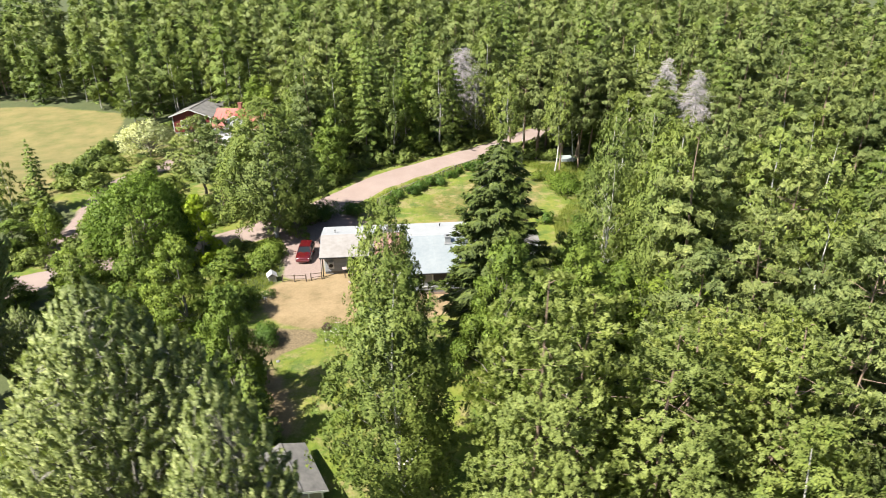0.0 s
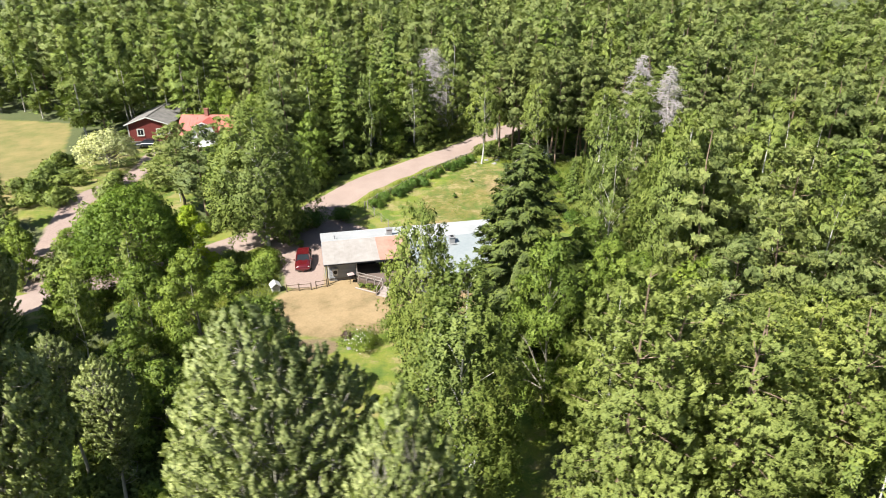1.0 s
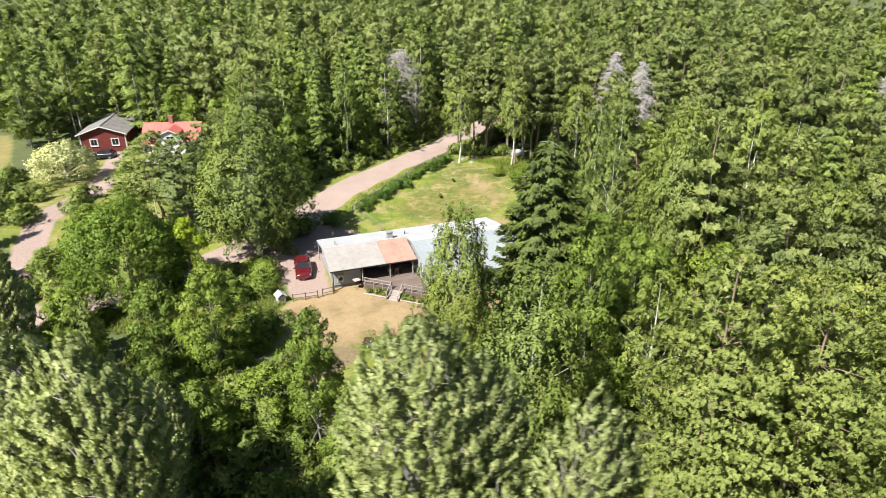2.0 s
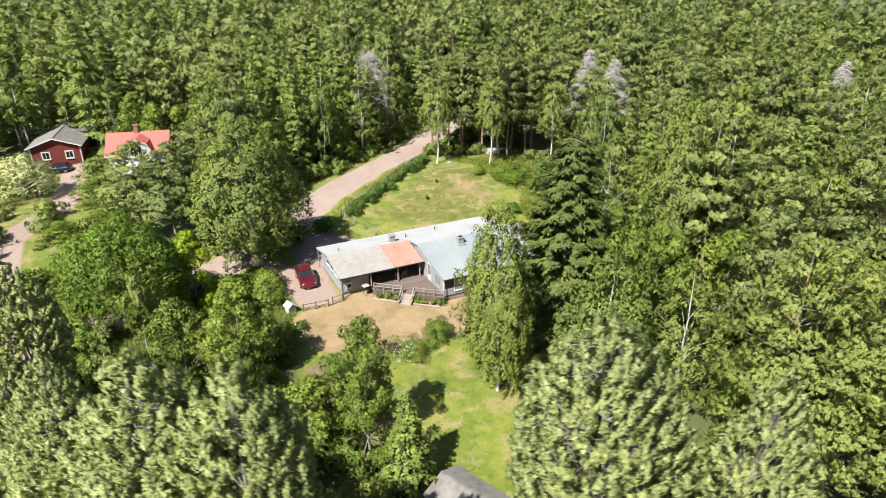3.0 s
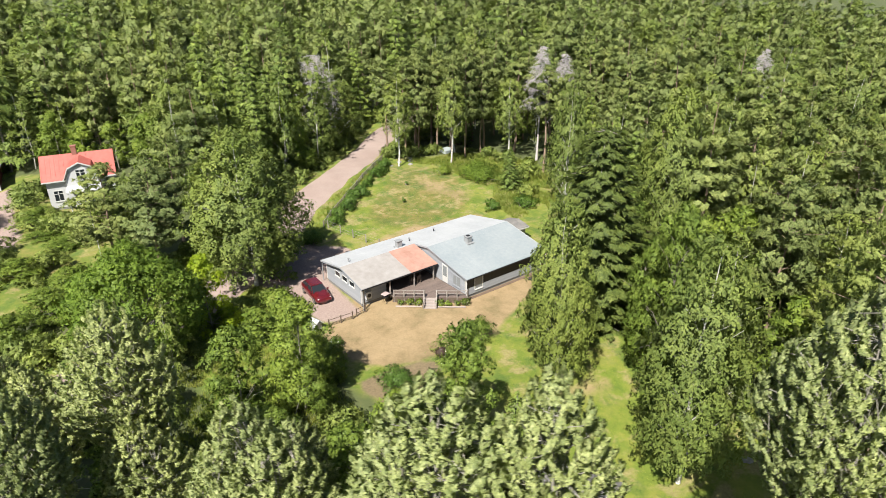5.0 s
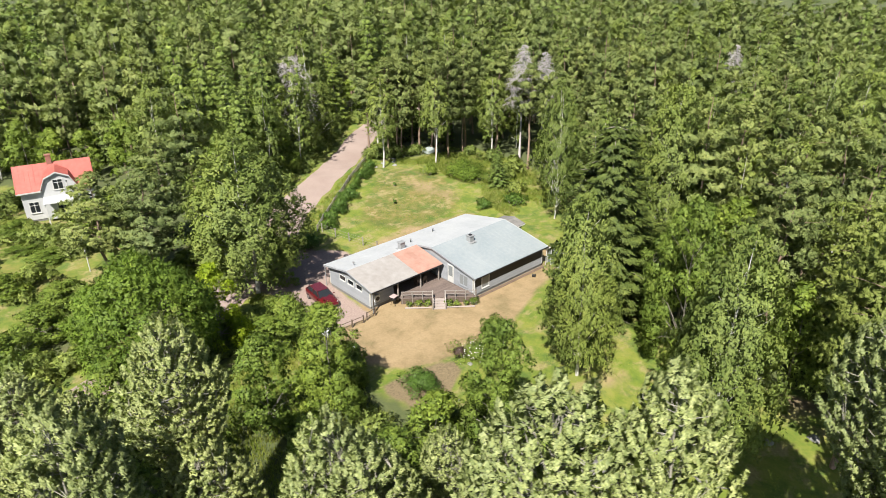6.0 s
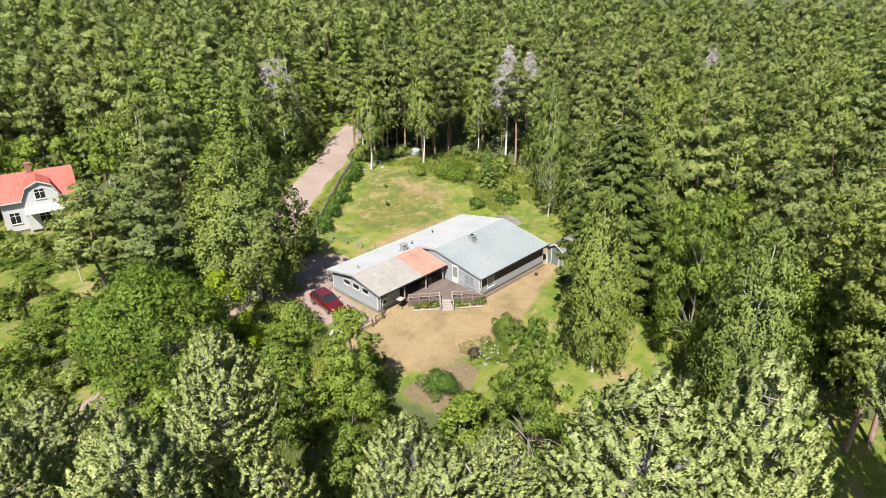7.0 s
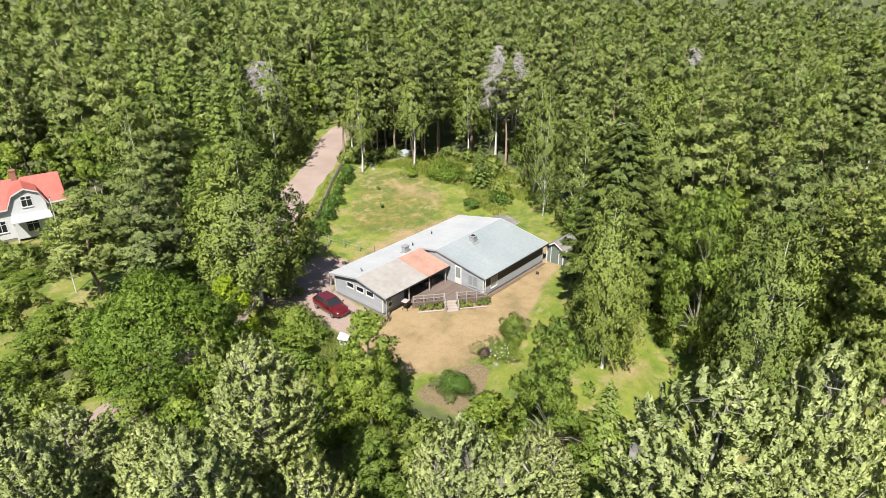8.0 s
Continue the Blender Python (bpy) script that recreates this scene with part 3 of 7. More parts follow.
def broadleaf(seed, h, r, base, clumps, count, size, aspect=0.6, clump_r=0.26, squash=0.8, trunk_r=0.16, power=0.8, low=0.55, droop=None,
              up=0.35, mess=0.7, along_up=0.0, limbs=26, sides=6):
    rng = np.random.default_rng(seed)
    pts, rad = bent_trunk(rng, h * 0.93, trunk_r, n=7 if sides > 3 else 3)
    wood = Wood()
    wood.limb(pts, rad, sides)
    cen = crown_points(rng, clumps, base, h, r, power, low)
    cen[:, :2] += np.array([at_height(pts, z)[:2] for z in cen[:, 2]])
    # a few clumps at the very top close the crown
    cen[:3] = [at_height(pts, h * k) + np.array([0, 0, 0]) for k in (0.93, 0.86, 0.8)]
    rc = r * clump_r * (0.65 + 0.7 * rng.random(clumps)) * (1 - 0.4 * (cen[:, 2] - base) / max(h - base, 1))
    for i in rng.choice(clumps, min(limbs, clumps), replace=False):
        c = cen[i]
        z0 = max(base * 0.8, h * 0.17, c[2] - np.hypot(c[0], c[1]) * 0.9 - 0.3)
        p0 = at_height(pts, min(z0, h * 0.9))
        mid = (p0 + c) / 2 + np.array([0, 0, 0.12 * np.linalg.norm(c - p0)])
        rr = np.interp(p0[2], [p[2] for p in pts], rad) * 0.5
        wood.limb([p0, mid, c], [rr, rr * 0.6, rr * 0.2], 4)
    leaf = clump_leaves(rng, cen, rc, squash, count, size, aspect, up=up, mess=mess, droop=droop, along_up=along_up)
    return leaf, wood.arrays()


def tufts(rng, C, O, q, rad, L, W, up=0.35, radial=0.5, spread=0.8):
    """q small leaves or needles round each centre C, whose bough faces O; radial: 1 when they point outwards, 0 when they lie across."""
    k = np.repeat(np.arange(len(C)), q)
    n = len(k)
    d = unit(rng.normal(size=(n, 3)) * spread + O[k] * 0.7 + [0, 0, up])
    rad = np.broadcast_to(np.asarray(rad, float), (len(C),))[k]
    P = C[k] + d * (rad * (0.35 + 0.65 * rng.random(n)))[:, None]
    side = rng.normal(size=(n, 3))
    N = d * (1 - radial) * 1.2 + side * (0.45 + 0.55 * radial)
    A = d * radial * 1.6 + rng.normal(size=(n, 3)) * (1 - radial)
    size = 0.65 + 0.7 * rng.random(n)
    S = unit(d * 0.3 + O[k] * 1.0 + [0, 0, 0.2])
    return (*leaf_quads(P, N, L * size, W * size, rng, A), S)


def spread_points(rng, n, draw, tries=10):
    """n points drawn one by one, each the one of several draws that lies farthest from those before it."""
    out = np.empty((n, 3))
    out[0] = draw(1)[0]
    for i in range(1, n):
        c = draw(tries)
        far = ((c[:, None] - out[None, :i]) ** 2).sum(2).min(1)
        out[i] = c[np.argmax(far)]
    return out


def hull_draw(rng, h, r, base, heights, radii, inner=0.25):
    """Draws points on a lobed crown hull, some of them inside it."""
    p1, p2, p3 = rng.random(3) * 6.28

    def draw(n):
        t = np.empty(0)
        while len(t) < n:
            c = rng.random(4 * n + 8)
            t = np.concatenate([t, c[rng.random(len(c)) < np.interp(c, heights, radii) + 0.15]])
        t = t[:n]
        a = rng.random(n) * 6.283
        lob = 1 + 0.13 * np.sin(2 * a + p1 + 2 * t) + 0.12 * np.sin(3 * a + p2 - 4 * t) + 0.07 * np.sin(5 * a + p3 + 9 * t)
        deep = np.where(rng.random(n) < inner, 0.45 + 0.4 * rng.random(n), 0.9 + 0.12 * rng.random(n))
        q = r * np.interp(t, heights, radii) * lob * deep
        return np.stack([np.cos(a) * q, np.sin(a) * q, base + (h - base) * t], 1)
    return draw


def plume_tree(seed, h, r, base, shoots, per, size, trunk_r=0.2, sides=6, reach=2.0):
    """A silver-leaved crown: pale limbs that sweep up into upright leafy shoots, with gaps between them."""
    rng = np.random.default_rng(seed)
    pts, rad = bent_trunk(rng, h * 0.92, trunk_r, 0.03)
    wood = Wood()
    wood.limb(pts, rad, sides)
    draw = hull_draw(rng, h, r, base, [0, 0.25, 0.52, 0.72, 0.87, 0.95, 1.0], [0.26, 0.66, 1.0, 0.85, 0.50, 0.25, 0.03], 0.22)
    tip = spread_points(rng, shoots, draw)
    mid = np.array([at_height(pts, z)[:2] for z in tip[:, 2]])
    tip[:, :2] += mid
    t = (tip[:, 2] - base) / (h - base)
    out = tip - np.column_stack([mid, tip[:, 2]])
    o = unit(out)
    ln = reach * (0.65 + 0.6 * rng.random(shoots)) * (1.05 - 0.3 * t)
    slant = (np.interp(t, [0, 0.5, 1], [1.15, 0.80, 0.25]) + 0.10 * rng.normal(size=shoots))[:, None]
    start = tip - (o * slant * 1.15 + [0, 0, 0.8]) * ln[:, None] + rng.normal(size=(shoots, 3)) * [0.30, 0.30, 0.12]
    bend = start * 0.5 + tip * 0.5 + o * (0.16 * ln[:, None]) - [0, 0, 0.10]
    main = np.argsort(rng.random(shoots))[:max(shoots // 7, 8)]
    joints = []
    for i in main:
        z0 = max(base * 0.6, start[i, 2] - np.hypot(*out[i, :2]) * 0.95 - 0.3)
        p0 = at_height(pts, min(z0, h * 0.86))
        w = np.interp(p0[2], [p[2] for p in pts], rad) * 0.24
        m = (p0 + start[i]) / 2 - [0, 0, 0.06 * np.linalg.norm(start[i] - p0)]
        wood.limb([p0, m, start[i]], [w, w * 0.6, 0.018], 4)
        joints += [m, start[i], m * 0.5 + start[i] * 0.5]
    joints = np.array(joints)
    for i in range(shoots):
        wood.limb([start[i], bend[i], tip[i] - (tip[i] - bend[i]) * 0.1], [0.017, 0.012, 0.005], 3)
        if i not in main:
            j = joints[np.argmin(((joints - start[i]) ** 2).sum(1) + 2.0 * np.clip(joints[:, 2] - start[i, 2], 0, 9))]
            wood.limb([j, start[i]], [0.02, 0.017], 3)
    # leaves all along each shoot, standing out and slanting up, closer and shorter towards its tip
    k = np.repeat(np.arange(shoots), per)
    n = len(k)
    s = 0.12 + 0.88 * rng.random(n) ** 0.85
    c = start[k] * ((1 - s) ** 2)[:, None] + bend[k] * (2 * s * (1 - s))[:, None] + tip[k] * (s ** 2)[:, None]
    way = unit(tip - bend)[k]
    d = rng.normal(size=(n, 3))
    d = unit(d - way * (d * way).sum(1, keepdims=True))
    lump = 0.75 + 0.35 * np.sin(s * ln[k] * 7.0 + 5.0 * k)
    P = c + d * ((0.06 + 0.19 * np.clip(1.05 - s, 0, 1) ** 0.6) * lump * (0.35 + 0.75 * rng.random(n)))[:, None]
    A = way * 0.9 + d * 0.7
    N = d * 0.9 - way * 0.15 + rng.normal(size=(n, 3)) * 0.4
    L = size * (0.65 + 0.7 * rng.random(n))
    S = unit(d * 0.5 + o[k] * 0.45 + [0, 0, 0.5])
    return (*leaf_quads(P, N, L, L * 0.66, rng, A), S), wood.arrays()


def birch(seed, h, r, base, strands, per, size, trunk_r=0.16, sides=6, limbs=30, drop=1.5):
    """A crown of rising limbs from whose ends thin leafy strands hang."""
    rng = np.random.default_rng(seed)
    pts, rad = bent_trunk(rng, h * 0.95, trunk_r, n=7 if sides > 3 else 3)
    wood = Wood()
    wood.limb(pts, rad, sides)
    draw = hull_draw(rng, h, r, base, [0, 0.12, 0.35, 0.6, 0.8, 0.93, 1.0], [0.45, 0.82, 1.0, 0.86, 0.56, 0.30, 0.06], 0.28)
    boughs = max(strands // 5, 10)
    bp = spread_points(rng, boughs, draw)
    mid = np.array([at_height(pts, z)[:2] for z in bp[:, 2]])
    bp[:, :2] += mid
    o = unit(bp - np.column_stack([mid, bp[:, 2] - 0.01 - 0.9 * r * np.clip((bp[:, 2] - base) / (h - base), 0, 1) ** 2]))
    for i in range(min(limbs, boughs)):
        p0 = at_height(pts, max(bp[i, 2] - np.hypot(*(bp[i, :2] - mid[i])) * 0.9 - 0.6, base * 0.7, 0.6))
        w = np.interp(p0[2], [p[2] for p in pts], rad) * 0.4
        wood.limb([p0, (p0 + bp[i]) / 2 + [0, 0, 0.25], bp[i]], [w, w * 0.6, 0.015], 4 if sides > 4 else 3)
    k = np.repeat(np.arange(boughs), 5)
    n = len(k)
    a = rng.normal(size=(n, 3)) * [0.9, 0.9, 0.6]
    root = bp[k] + a * (0.16 * r) + [0, 0, 0.15]
    fall = drop * (0.5 + 0.8 * rng.random(n))
    way = unit(o[k] * 0.8 + a * 0.5 + [0, 0, 0.1])
    j = np.repeat(np.arange(n), per)
    s = rng.random(len(j)) ** 0.9
    P = root[j] + way[j] * (np.sqrt(s) * 0.5 * fall[j])[:, None] - np.column_stack([0 * s, 0 * s, s ** 1.6 * fall[j]])
    d = unit(rng.normal(size=(len(j), 3)))
    P = P + d * (0.10 + 0.28 * rng.random(len(j)))[:, None]
    N = d * 0.8 + o[k][j] * 0.5 + rng.normal(size=(len(j), 3)) * 0.5
    L = size * (0.65 + 0.7 * rng.random(len(j)))
    A = np.column_stack([d[:, :2] * 0.5, np.full(len(j), -0.8)])
    S = unit(d * 0.28 + o[k][j] * 1.0 + way[j] * 0.3 + [0, 0, 0.25])
    P[:, 2] = np.maximum(P[:, 2], base * (0.75 + 0.4 * rng.random(len(j))))
    return (*leaf_quads(P, N, L, L * 0.68, rng, A), S), wood.arrays()


def dome_tree(seed, h, r, base, clumps, count, size, trunk_r=0.3):
    """A dense domed crown: clumps packed over a rounded hull."""
    rng = np.random.default_rng(seed)
    pts, rad = bent_trunk(rng, h * 0.8, trunk_r)
    wood = Wood()
    wood.limb(pts, rad, 7)
    d = unit(rng.normal(size=(clumps, 3)))
    d[:, 2] = np.where(d[:, 2] < -0.45, -d[:, 2], d[:, 2])
    mid = base + (h - base) * 0.40
    lob = 0.90 + 0.10 * np.sin(d[:, 0] * 5 + 1) * np.sin(d[:, 1] * 4) + 0.07 * np.sin(d[:, 2] * 9 + d[:, 0] * 7) + 0.06 * rng.normal(size=clumps)
    tall = np.where(d[:, 2] > 0, h - mid, mid - base)
    cen = np.stack([d[:, 0] * r, d[:, 1] * r, d[:, 2] * tall], 1) * lob[:, None] * 0.9 + [0, 0, mid]
    rc = r * (0.10 + 0.13 * rng.random(clumps))
    for i in rng.choice(clumps, 30, replace=False):
        p0 = at_height(pts, max(0.6, cen[i, 2] * 0.55))
        wood.limb([p0, (p0 + cen[i]) / 2 + [0, 0, 0.3], cen[i]], [0.11, 0.06, 0.02], 4)
    return clump_leaves(rng, cen, rc, 0.8, count, size, 0.9, up=0.35, out=0.7, mess=0.7, shell=0.6), wood.arrays()


def pine(seed, h, r, bare, count, size, sides=6, limbs=34, pads=46, q=9, slim=0.26, radial=0.35):
    """A pine: layered boughs, each a loose pad of needle tufts, on a bare red trunk."""
    rng = np.random.default_rng(seed)
    pts, rad = bent_trunk(rng, h * 0.97, h * 0.0115, n=7 if sides > 3 else 3)
    wood = Wood()
    wood.limb(pts, rad, sides)
    draw = hull_draw(rng, h * 0.985, r, h * bare, [0, 0.15, 0.4, 0.65, 0.85, 0.95, 1.0], [0.5, 0.88, 1.0, 0.86, 0.56, 0.32, 0.08], 0.35)
    cen = spread_points(rng, pads, draw, 8) * [0.84, 0.84, 1]
    cen[:, :2] += np.array([at_height(pts, k)[:2] for k in cen[:, 2]])
    cen[0] = at_height(pts, h * 0.965)
    t = (cen[:, 2] / h - bare) / (1 - bare)
    mid = np.array([at_height(pts, z)[:2] for z in cen[:, 2]])
    flat = cen[:, :2] - mid
    reach = np.linalg.norm(flat, axis=1)
    a = np.arctan2(flat[:, 1], flat[:, 0])
    rc = r * (0.25 + 0.15 * rng.random(pads)) * (1 - 0.30 * t) * (46 / pads) ** 0.33
    for i in range(min(limbs, pads)):
        p0 = at_height(pts, max(cen[i, 2] - reach[i] * 0.25, h * 0.3))
        wood.limb([p0, (p0 + cen[i]) / 2 + np.array([0, 0, 0.05]), cen[i]], [h * 0.0017, h * 0.0012, h * 0.0006], 4)
    for i in range(6 if sides > 3 else 0):          # dead stubs under the crown
        zz = h * (bare * (0.45 + 0.5 * rng.random()))
        p0, b = at_height(pts, zz), rng.random() * 6.28
        e = p0 + np.array([math.cos(b), math.sin(b), -0.1]) * (0.5 + rng.random())
        wood.limb([p0, e], [h * 0.0018, h * 0.0006], 4)
    n = max(count // q, pads)
    pick = rng.choice(pads, n, p=rc ** 2 / np.sum(rc ** 2))
    d = unit(rng.normal(size=(n, 3))) * (0.45 + 0.55 * rng.random(n) ** 0.6)[:, None]
    R = np.stack([np.cos(a), np.sin(a)], 1)[pick]
    T = np.stack([-R[:, 1], R[:, 0]], 1)
    off = R * (d[:, 0] * 1.3)[:, None] + T * d[:, 1:2] * 0.95
    C = cen[pick] + np.column_stack([off, d[:, 2] * 0.55 + 0.18 * d[:, 0]]) * rc[pick][:, None]
    O = unit(d * [0.5, 0.5, 0.45] + np.column_stack([R * (1.15 * reach / r)[pick][:, None], 0.2 + 0.55 * np.clip(t, 0, 1)[pick]]))
    return tufts(rng, C, O, q, size * 0.5, size, size * slim * 2, 0.35, radial), wood.arrays()


def spruce(seed, h, r, base, count, size, whorls=26, sides=6, limbs=True, ragged=0.15, blunt=0.78, per=8):
    rng = np.random.default_rng(seed)
    pts, rad = bent_trunk(rng, h, h * 0.012, 0.008, top=0.05, n=7 if sides > 3 else 3)
    wood = Wood()
    wood.limb(pts, rad, sides)
    C, N, A, L, S = [], [], [], [], []
    branches = []
    for w in range(whorls):
        t = w / (whorls - 1)
        z = base + (h - base) * t ** 0.92
        reach = r * ((1 - t) ** blunt) * (1 - 0.25 * (t < 0.08)) + 0.15
        for k in range(per):
            a = 2 * np.pi * (k + 0.5 * (w % 2)) / per + rng.normal() * 0.18
            ln = reach * (1 + ragged * rng.normal())
            branches.append((z + rng.normal() * 0.1, a, max(ln, 0.2)))
            if limbs and w % 2 == 0 and k % 2 == 0:
                d = np.array([math.cos(a), math.sin(a), 0])
                p0 = at_height(pts, z)
                wood.limb([p0, p0 + d * ln * 0.9 + np.array([0, 0, -0.22 * ln])], [h * 0.0025, h * 0.0008], 4)
    lens = np.array([b[2] for b in branches])
    each = np.maximum(2, (count * lens ** 1.3 / np.sum(lens ** 1.3)).astype(int))
    for (z, a, ln), m in zip(branches, each):
        s = (0.15 + 0.85 * rng.random(m) ** 0.75)
        w = (rng.random(m) - 0.5) * 0.62 * ln * (1.15 - s)
        d, p = np.array([math.cos(a), math.sin(a)]), np.array([-math.sin(a), math.cos(a)])
        xy = d * (s * ln)[:, None] + p * w[:, None]
        zz = z - 0.34 * s * ln + 0.20 * ln * s ** 3 - np.abs(w) * 0.25 - rng.random(m) * 0.22
        C.append(np.column_stack([xy, zz]))
        N.append(np.column_stack([np.tile(d * 0.45, (m, 1)), np.full(m, 0.75)]) + rng.normal(size=(m, 3)) * 0.42)
        A.append(np.column_stack([np.tile(d, (m, 1)) + p * np.sign(w)[:, None] * 0.6, np.full(m, -0.45)]))
        L.append(size * (0.7 + 0.6 * rng.random(m)))
        S.append(np.column_stack([d * 0.55 + p * (w / (0.31 * ln))[:, None] * 0.5, 0.35 + 0.4 * rng.random(m)]))
    S = unit(np.concatenate(S))
    C, N, A, L = np.concatenate(C), np.concatenate(N), np.concatenate(A), np.concatenate(L)
    C[:, :2] += np.array([at_height(pts, 0.5 * h)[:2]])
    return (*leaf_quads(C, N, L, L * 0.5, rng, A), S), wood.arrays()


def dead_conifer(seed, h, r, low=0.25, power=0.7, thick=1.0):
    """A bare grey spruce: trunk, drooping boughs and fine twigs."""
    rng = np.random.default_rng(seed)
    pts, rad = bent_trunk(rng, h, h * 0.011, 0.01, top=0.05)
    wood, twig = Wood(), Wood()
    wood.limb(pts, rad, 6)
    for w in range(34):
        t = low + (0.98 - low) * w / 33
        for k in range(6):
            a = rng.random() * 6.28
            ln = r * ((1 - t) / (1 - low)) ** power * (0.5 + 0.6 * rng.random()) + 0.2
            d = np.array([math.cos(a), math.sin(a), -0.25 + 0.2 * rng.normal()])
            p0 = at_height(pts, h * t)
            q = p0 + d * ln
            twig.limb([p0, (p0 + q) / 2 + [0, 0, 0.06 * ln], q], [0.05 * thick, 0.035 * thick, 0.014 * thick], 4)
            for j in range(10):
                s = 0.3 + 0.65 * rng.random()
                b = p0 + d * ln * s
                e = b + unit(d * 0.5 + rng.normal(size=3) * 0.6 + [0, 0, -0.3]) * ln * 0.38
                twig.limb([b, e], [0.028 * thick, 0.012 * thick], 3)
    return twig.arrays(), wood.arrays()


def bush_mesh(seed, h, r, clumps, count, size, aspect=0.6):
    rng = np.random.default_rng(seed)
    cen = np.column_stack([rng.normal(size=(clumps, 2)) * r * 0.42, h * (0.25 + 0.5 * rng.random(clumps))])
    cen[:, 2] *= 1.1 - 0.5 * np.hypot(cen[:, 0], cen[:, 1]) / (r * 1.2)
    rc = (0.3 + 0.25 * rng.random(clumps)) * min(r, h) * 0.95
    wood = Wood()
    for i in range(min(9, clumps)):
        wood.limb([[cen[i, 0] * 0.2, cen[i, 1] * 0.2, -0.3], cen[i] * [0.7, 0.7, 0.6], cen[i]], [0.05, 0.035, 0.012], 4)
    leaf = clump_leaves(rng, cen, rc, 0.85, count, size, aspect)
    leaf[0][:, 2] = np.maximum(leaf[0][:, 2], 0.03)
    return leaf, wood.arrays()


def plant(name, parts, leaf_mat, wood_mat, at, label, category="tree", crown="crown", trunk="trunk", group="", turn=0.0, scale=1.0):
    """A tree or bush as an Empty at its foot with its trunk and its crown."""
    leaf, wood = parts
    root = new(name)
    mesh_object(trunk, *wood, wood_mat, root, smooth=True)
    mesh_object(crown, leaf[0], leaf[1], leaf_mat, root, soft=leaf[2] if len(leaf) > 2 else None)
    root.matrix_basis = pose(*at, 0, 0, turn) @ Matrix.Scale(scale, 4)
    return tagged(root, label, category, group)


def foot(x, y):
    return (x, y, height(x, y) - 0.02)




# ---- building helpers ----
def part(name, bm, mat, parent=None, label="", smooth=False):
    me = bpy.data.meshes.new(name)
    bm.to_mesh(me)
    bm.free()
    me.materials.append(mat)
    if smooth:
        for poly in me.polygons:
            poly.use_smooth = True
    ob = new(name, me)
    if parent:
        ob.parent = parent
    return tagged(ob, label)


def boxes(*spans, bevel=0.0):
    """A bmesh of boxes (x0, x1, y0, y1, z0, z1)."""
    bm = bmesh.new()
    for x0, x1, y0, y1, z0, z1 in spans:
        r = bmesh.ops.create_cube(bm, size=1.0)
        bmesh.ops.transform(bm, matrix=Matrix.Translation(((x0 + x1) / 2, (y0 + y1) / 2, (z0 + z1) / 2)) @ Matrix.Diagonal((x1 - x0, y1 - y0, z1 - z0, 1)), verts=r["verts"])
    if bevel:
        bmesh.ops.bevel(bm, geom=bm.edges[:], offset=bevel, segments=1, affect="EDGES")
    return bm


def slab(corners, thick):
    """A plate with the given upper corners, thick downwards."""
    bm = bmesh.new()
    top = [bm.verts.new(c) for c in corners]
    low = [bm.verts.new((c[0], c[1], c[2] - thick)) for c in corners]
    bm.faces.new(top)
    bm.faces.new(low[::-1])
    n = len(corners)
    for i in range(n):
        j = (i + 1) % n
        bm.faces.new((top[j], top[i], low[i], low[j]))
    bmesh.ops.recalc_face_normals(bm, faces=bm.faces[:])
    return bm


def prism(outline, y0, y1):
    """An upright outline of (x, z) drawn from y0 to y1."""
    bm = bmesh.new()
    a = [bm.verts.new((x, y0, z)) for x, z in outline]
    b = [bm.verts.new((x, y1, z)) for x, z in outline]
    bm.faces.new(a)
    bm.faces.new(b[::-1])
    n = len(outline)
    for i in range(n):
        j = (i + 1) % n
        bm.faces.new((a[j], a[i], b[i], b[j]))
    bmesh.ops.recalc_face_normals(bm, faces=bm.faces[:])
    return bm


def turned(bm, m):
    bmesh.ops.transform(bm, matrix=m, verts=bm.verts[:])
    return bm


def bar(p, q, r, sides=6):
    """A round bar from p to q."""
    bm = bmesh.new()
    p, q = Vector(p), Vector(q)
    bmesh.ops.create_cone(bm, cap_ends=True, segments=sides, radius1=r, radius2=r, depth=(q - p).length)
    return turned(bm, Matrix.Translation((p + q) / 2) @ (q - p).to_track_quat("Z", "Y").to_matrix().to_4x4())


def window(parent, at, turn, w, h, frame_mat, bars=1, name="window", sill=True, cross=0, pane=None, f=0.09):
    """A framed window on a wall: at is the middle of its outer plane, it faces -y before turning."""
    m = pose(*at, 0, 0, turn)
    win = part(name, turned(boxes((-w / 2, w / 2, -0.014, -0.004, -h / 2, h / 2)), m), pane or GLASS_DARK, parent)
    spans = [(-w / 2 - f, -w / 2, -0.035, 0.05, -h / 2 - f, h / 2 + f), (w / 2, w / 2 + f, -0.035, 0.05, -h / 2 - f, h / 2 + f),
             (-w / 2, w / 2, -0.035, 0.05, h / 2, h / 2 + f), (-w / 2, w / 2, -0.035, 0.05, -h / 2 - f, -h / 2)]
    part("window_frame", turned(boxes(*spans), m), frame_mat, win)
    for k in range(bars):
        x = -w / 2 + w * (k + 1) / (bars + 1)
        part("mullion", turned(boxes((x - 0.03, x + 0.03, -0.032, -0.015, -h / 2, h / 2)), m), frame_mat, win)
    for k in range(cross):
        z = h / 2 - h * 0.3
        part("transom", turned(boxes((-w / 2, w / 2, -0.030, -0.0155, z - 0.03, z + 0.03)), m), frame_mat, win)
    if sill:
        part("window_sill", turned(boxes((-w / 2 - f, w / 2 + f, -0.11, -0.036, -h / 2 - f - 0.03, -h / 2 - f + 0.01)), m), frame_mat, win)
    return win


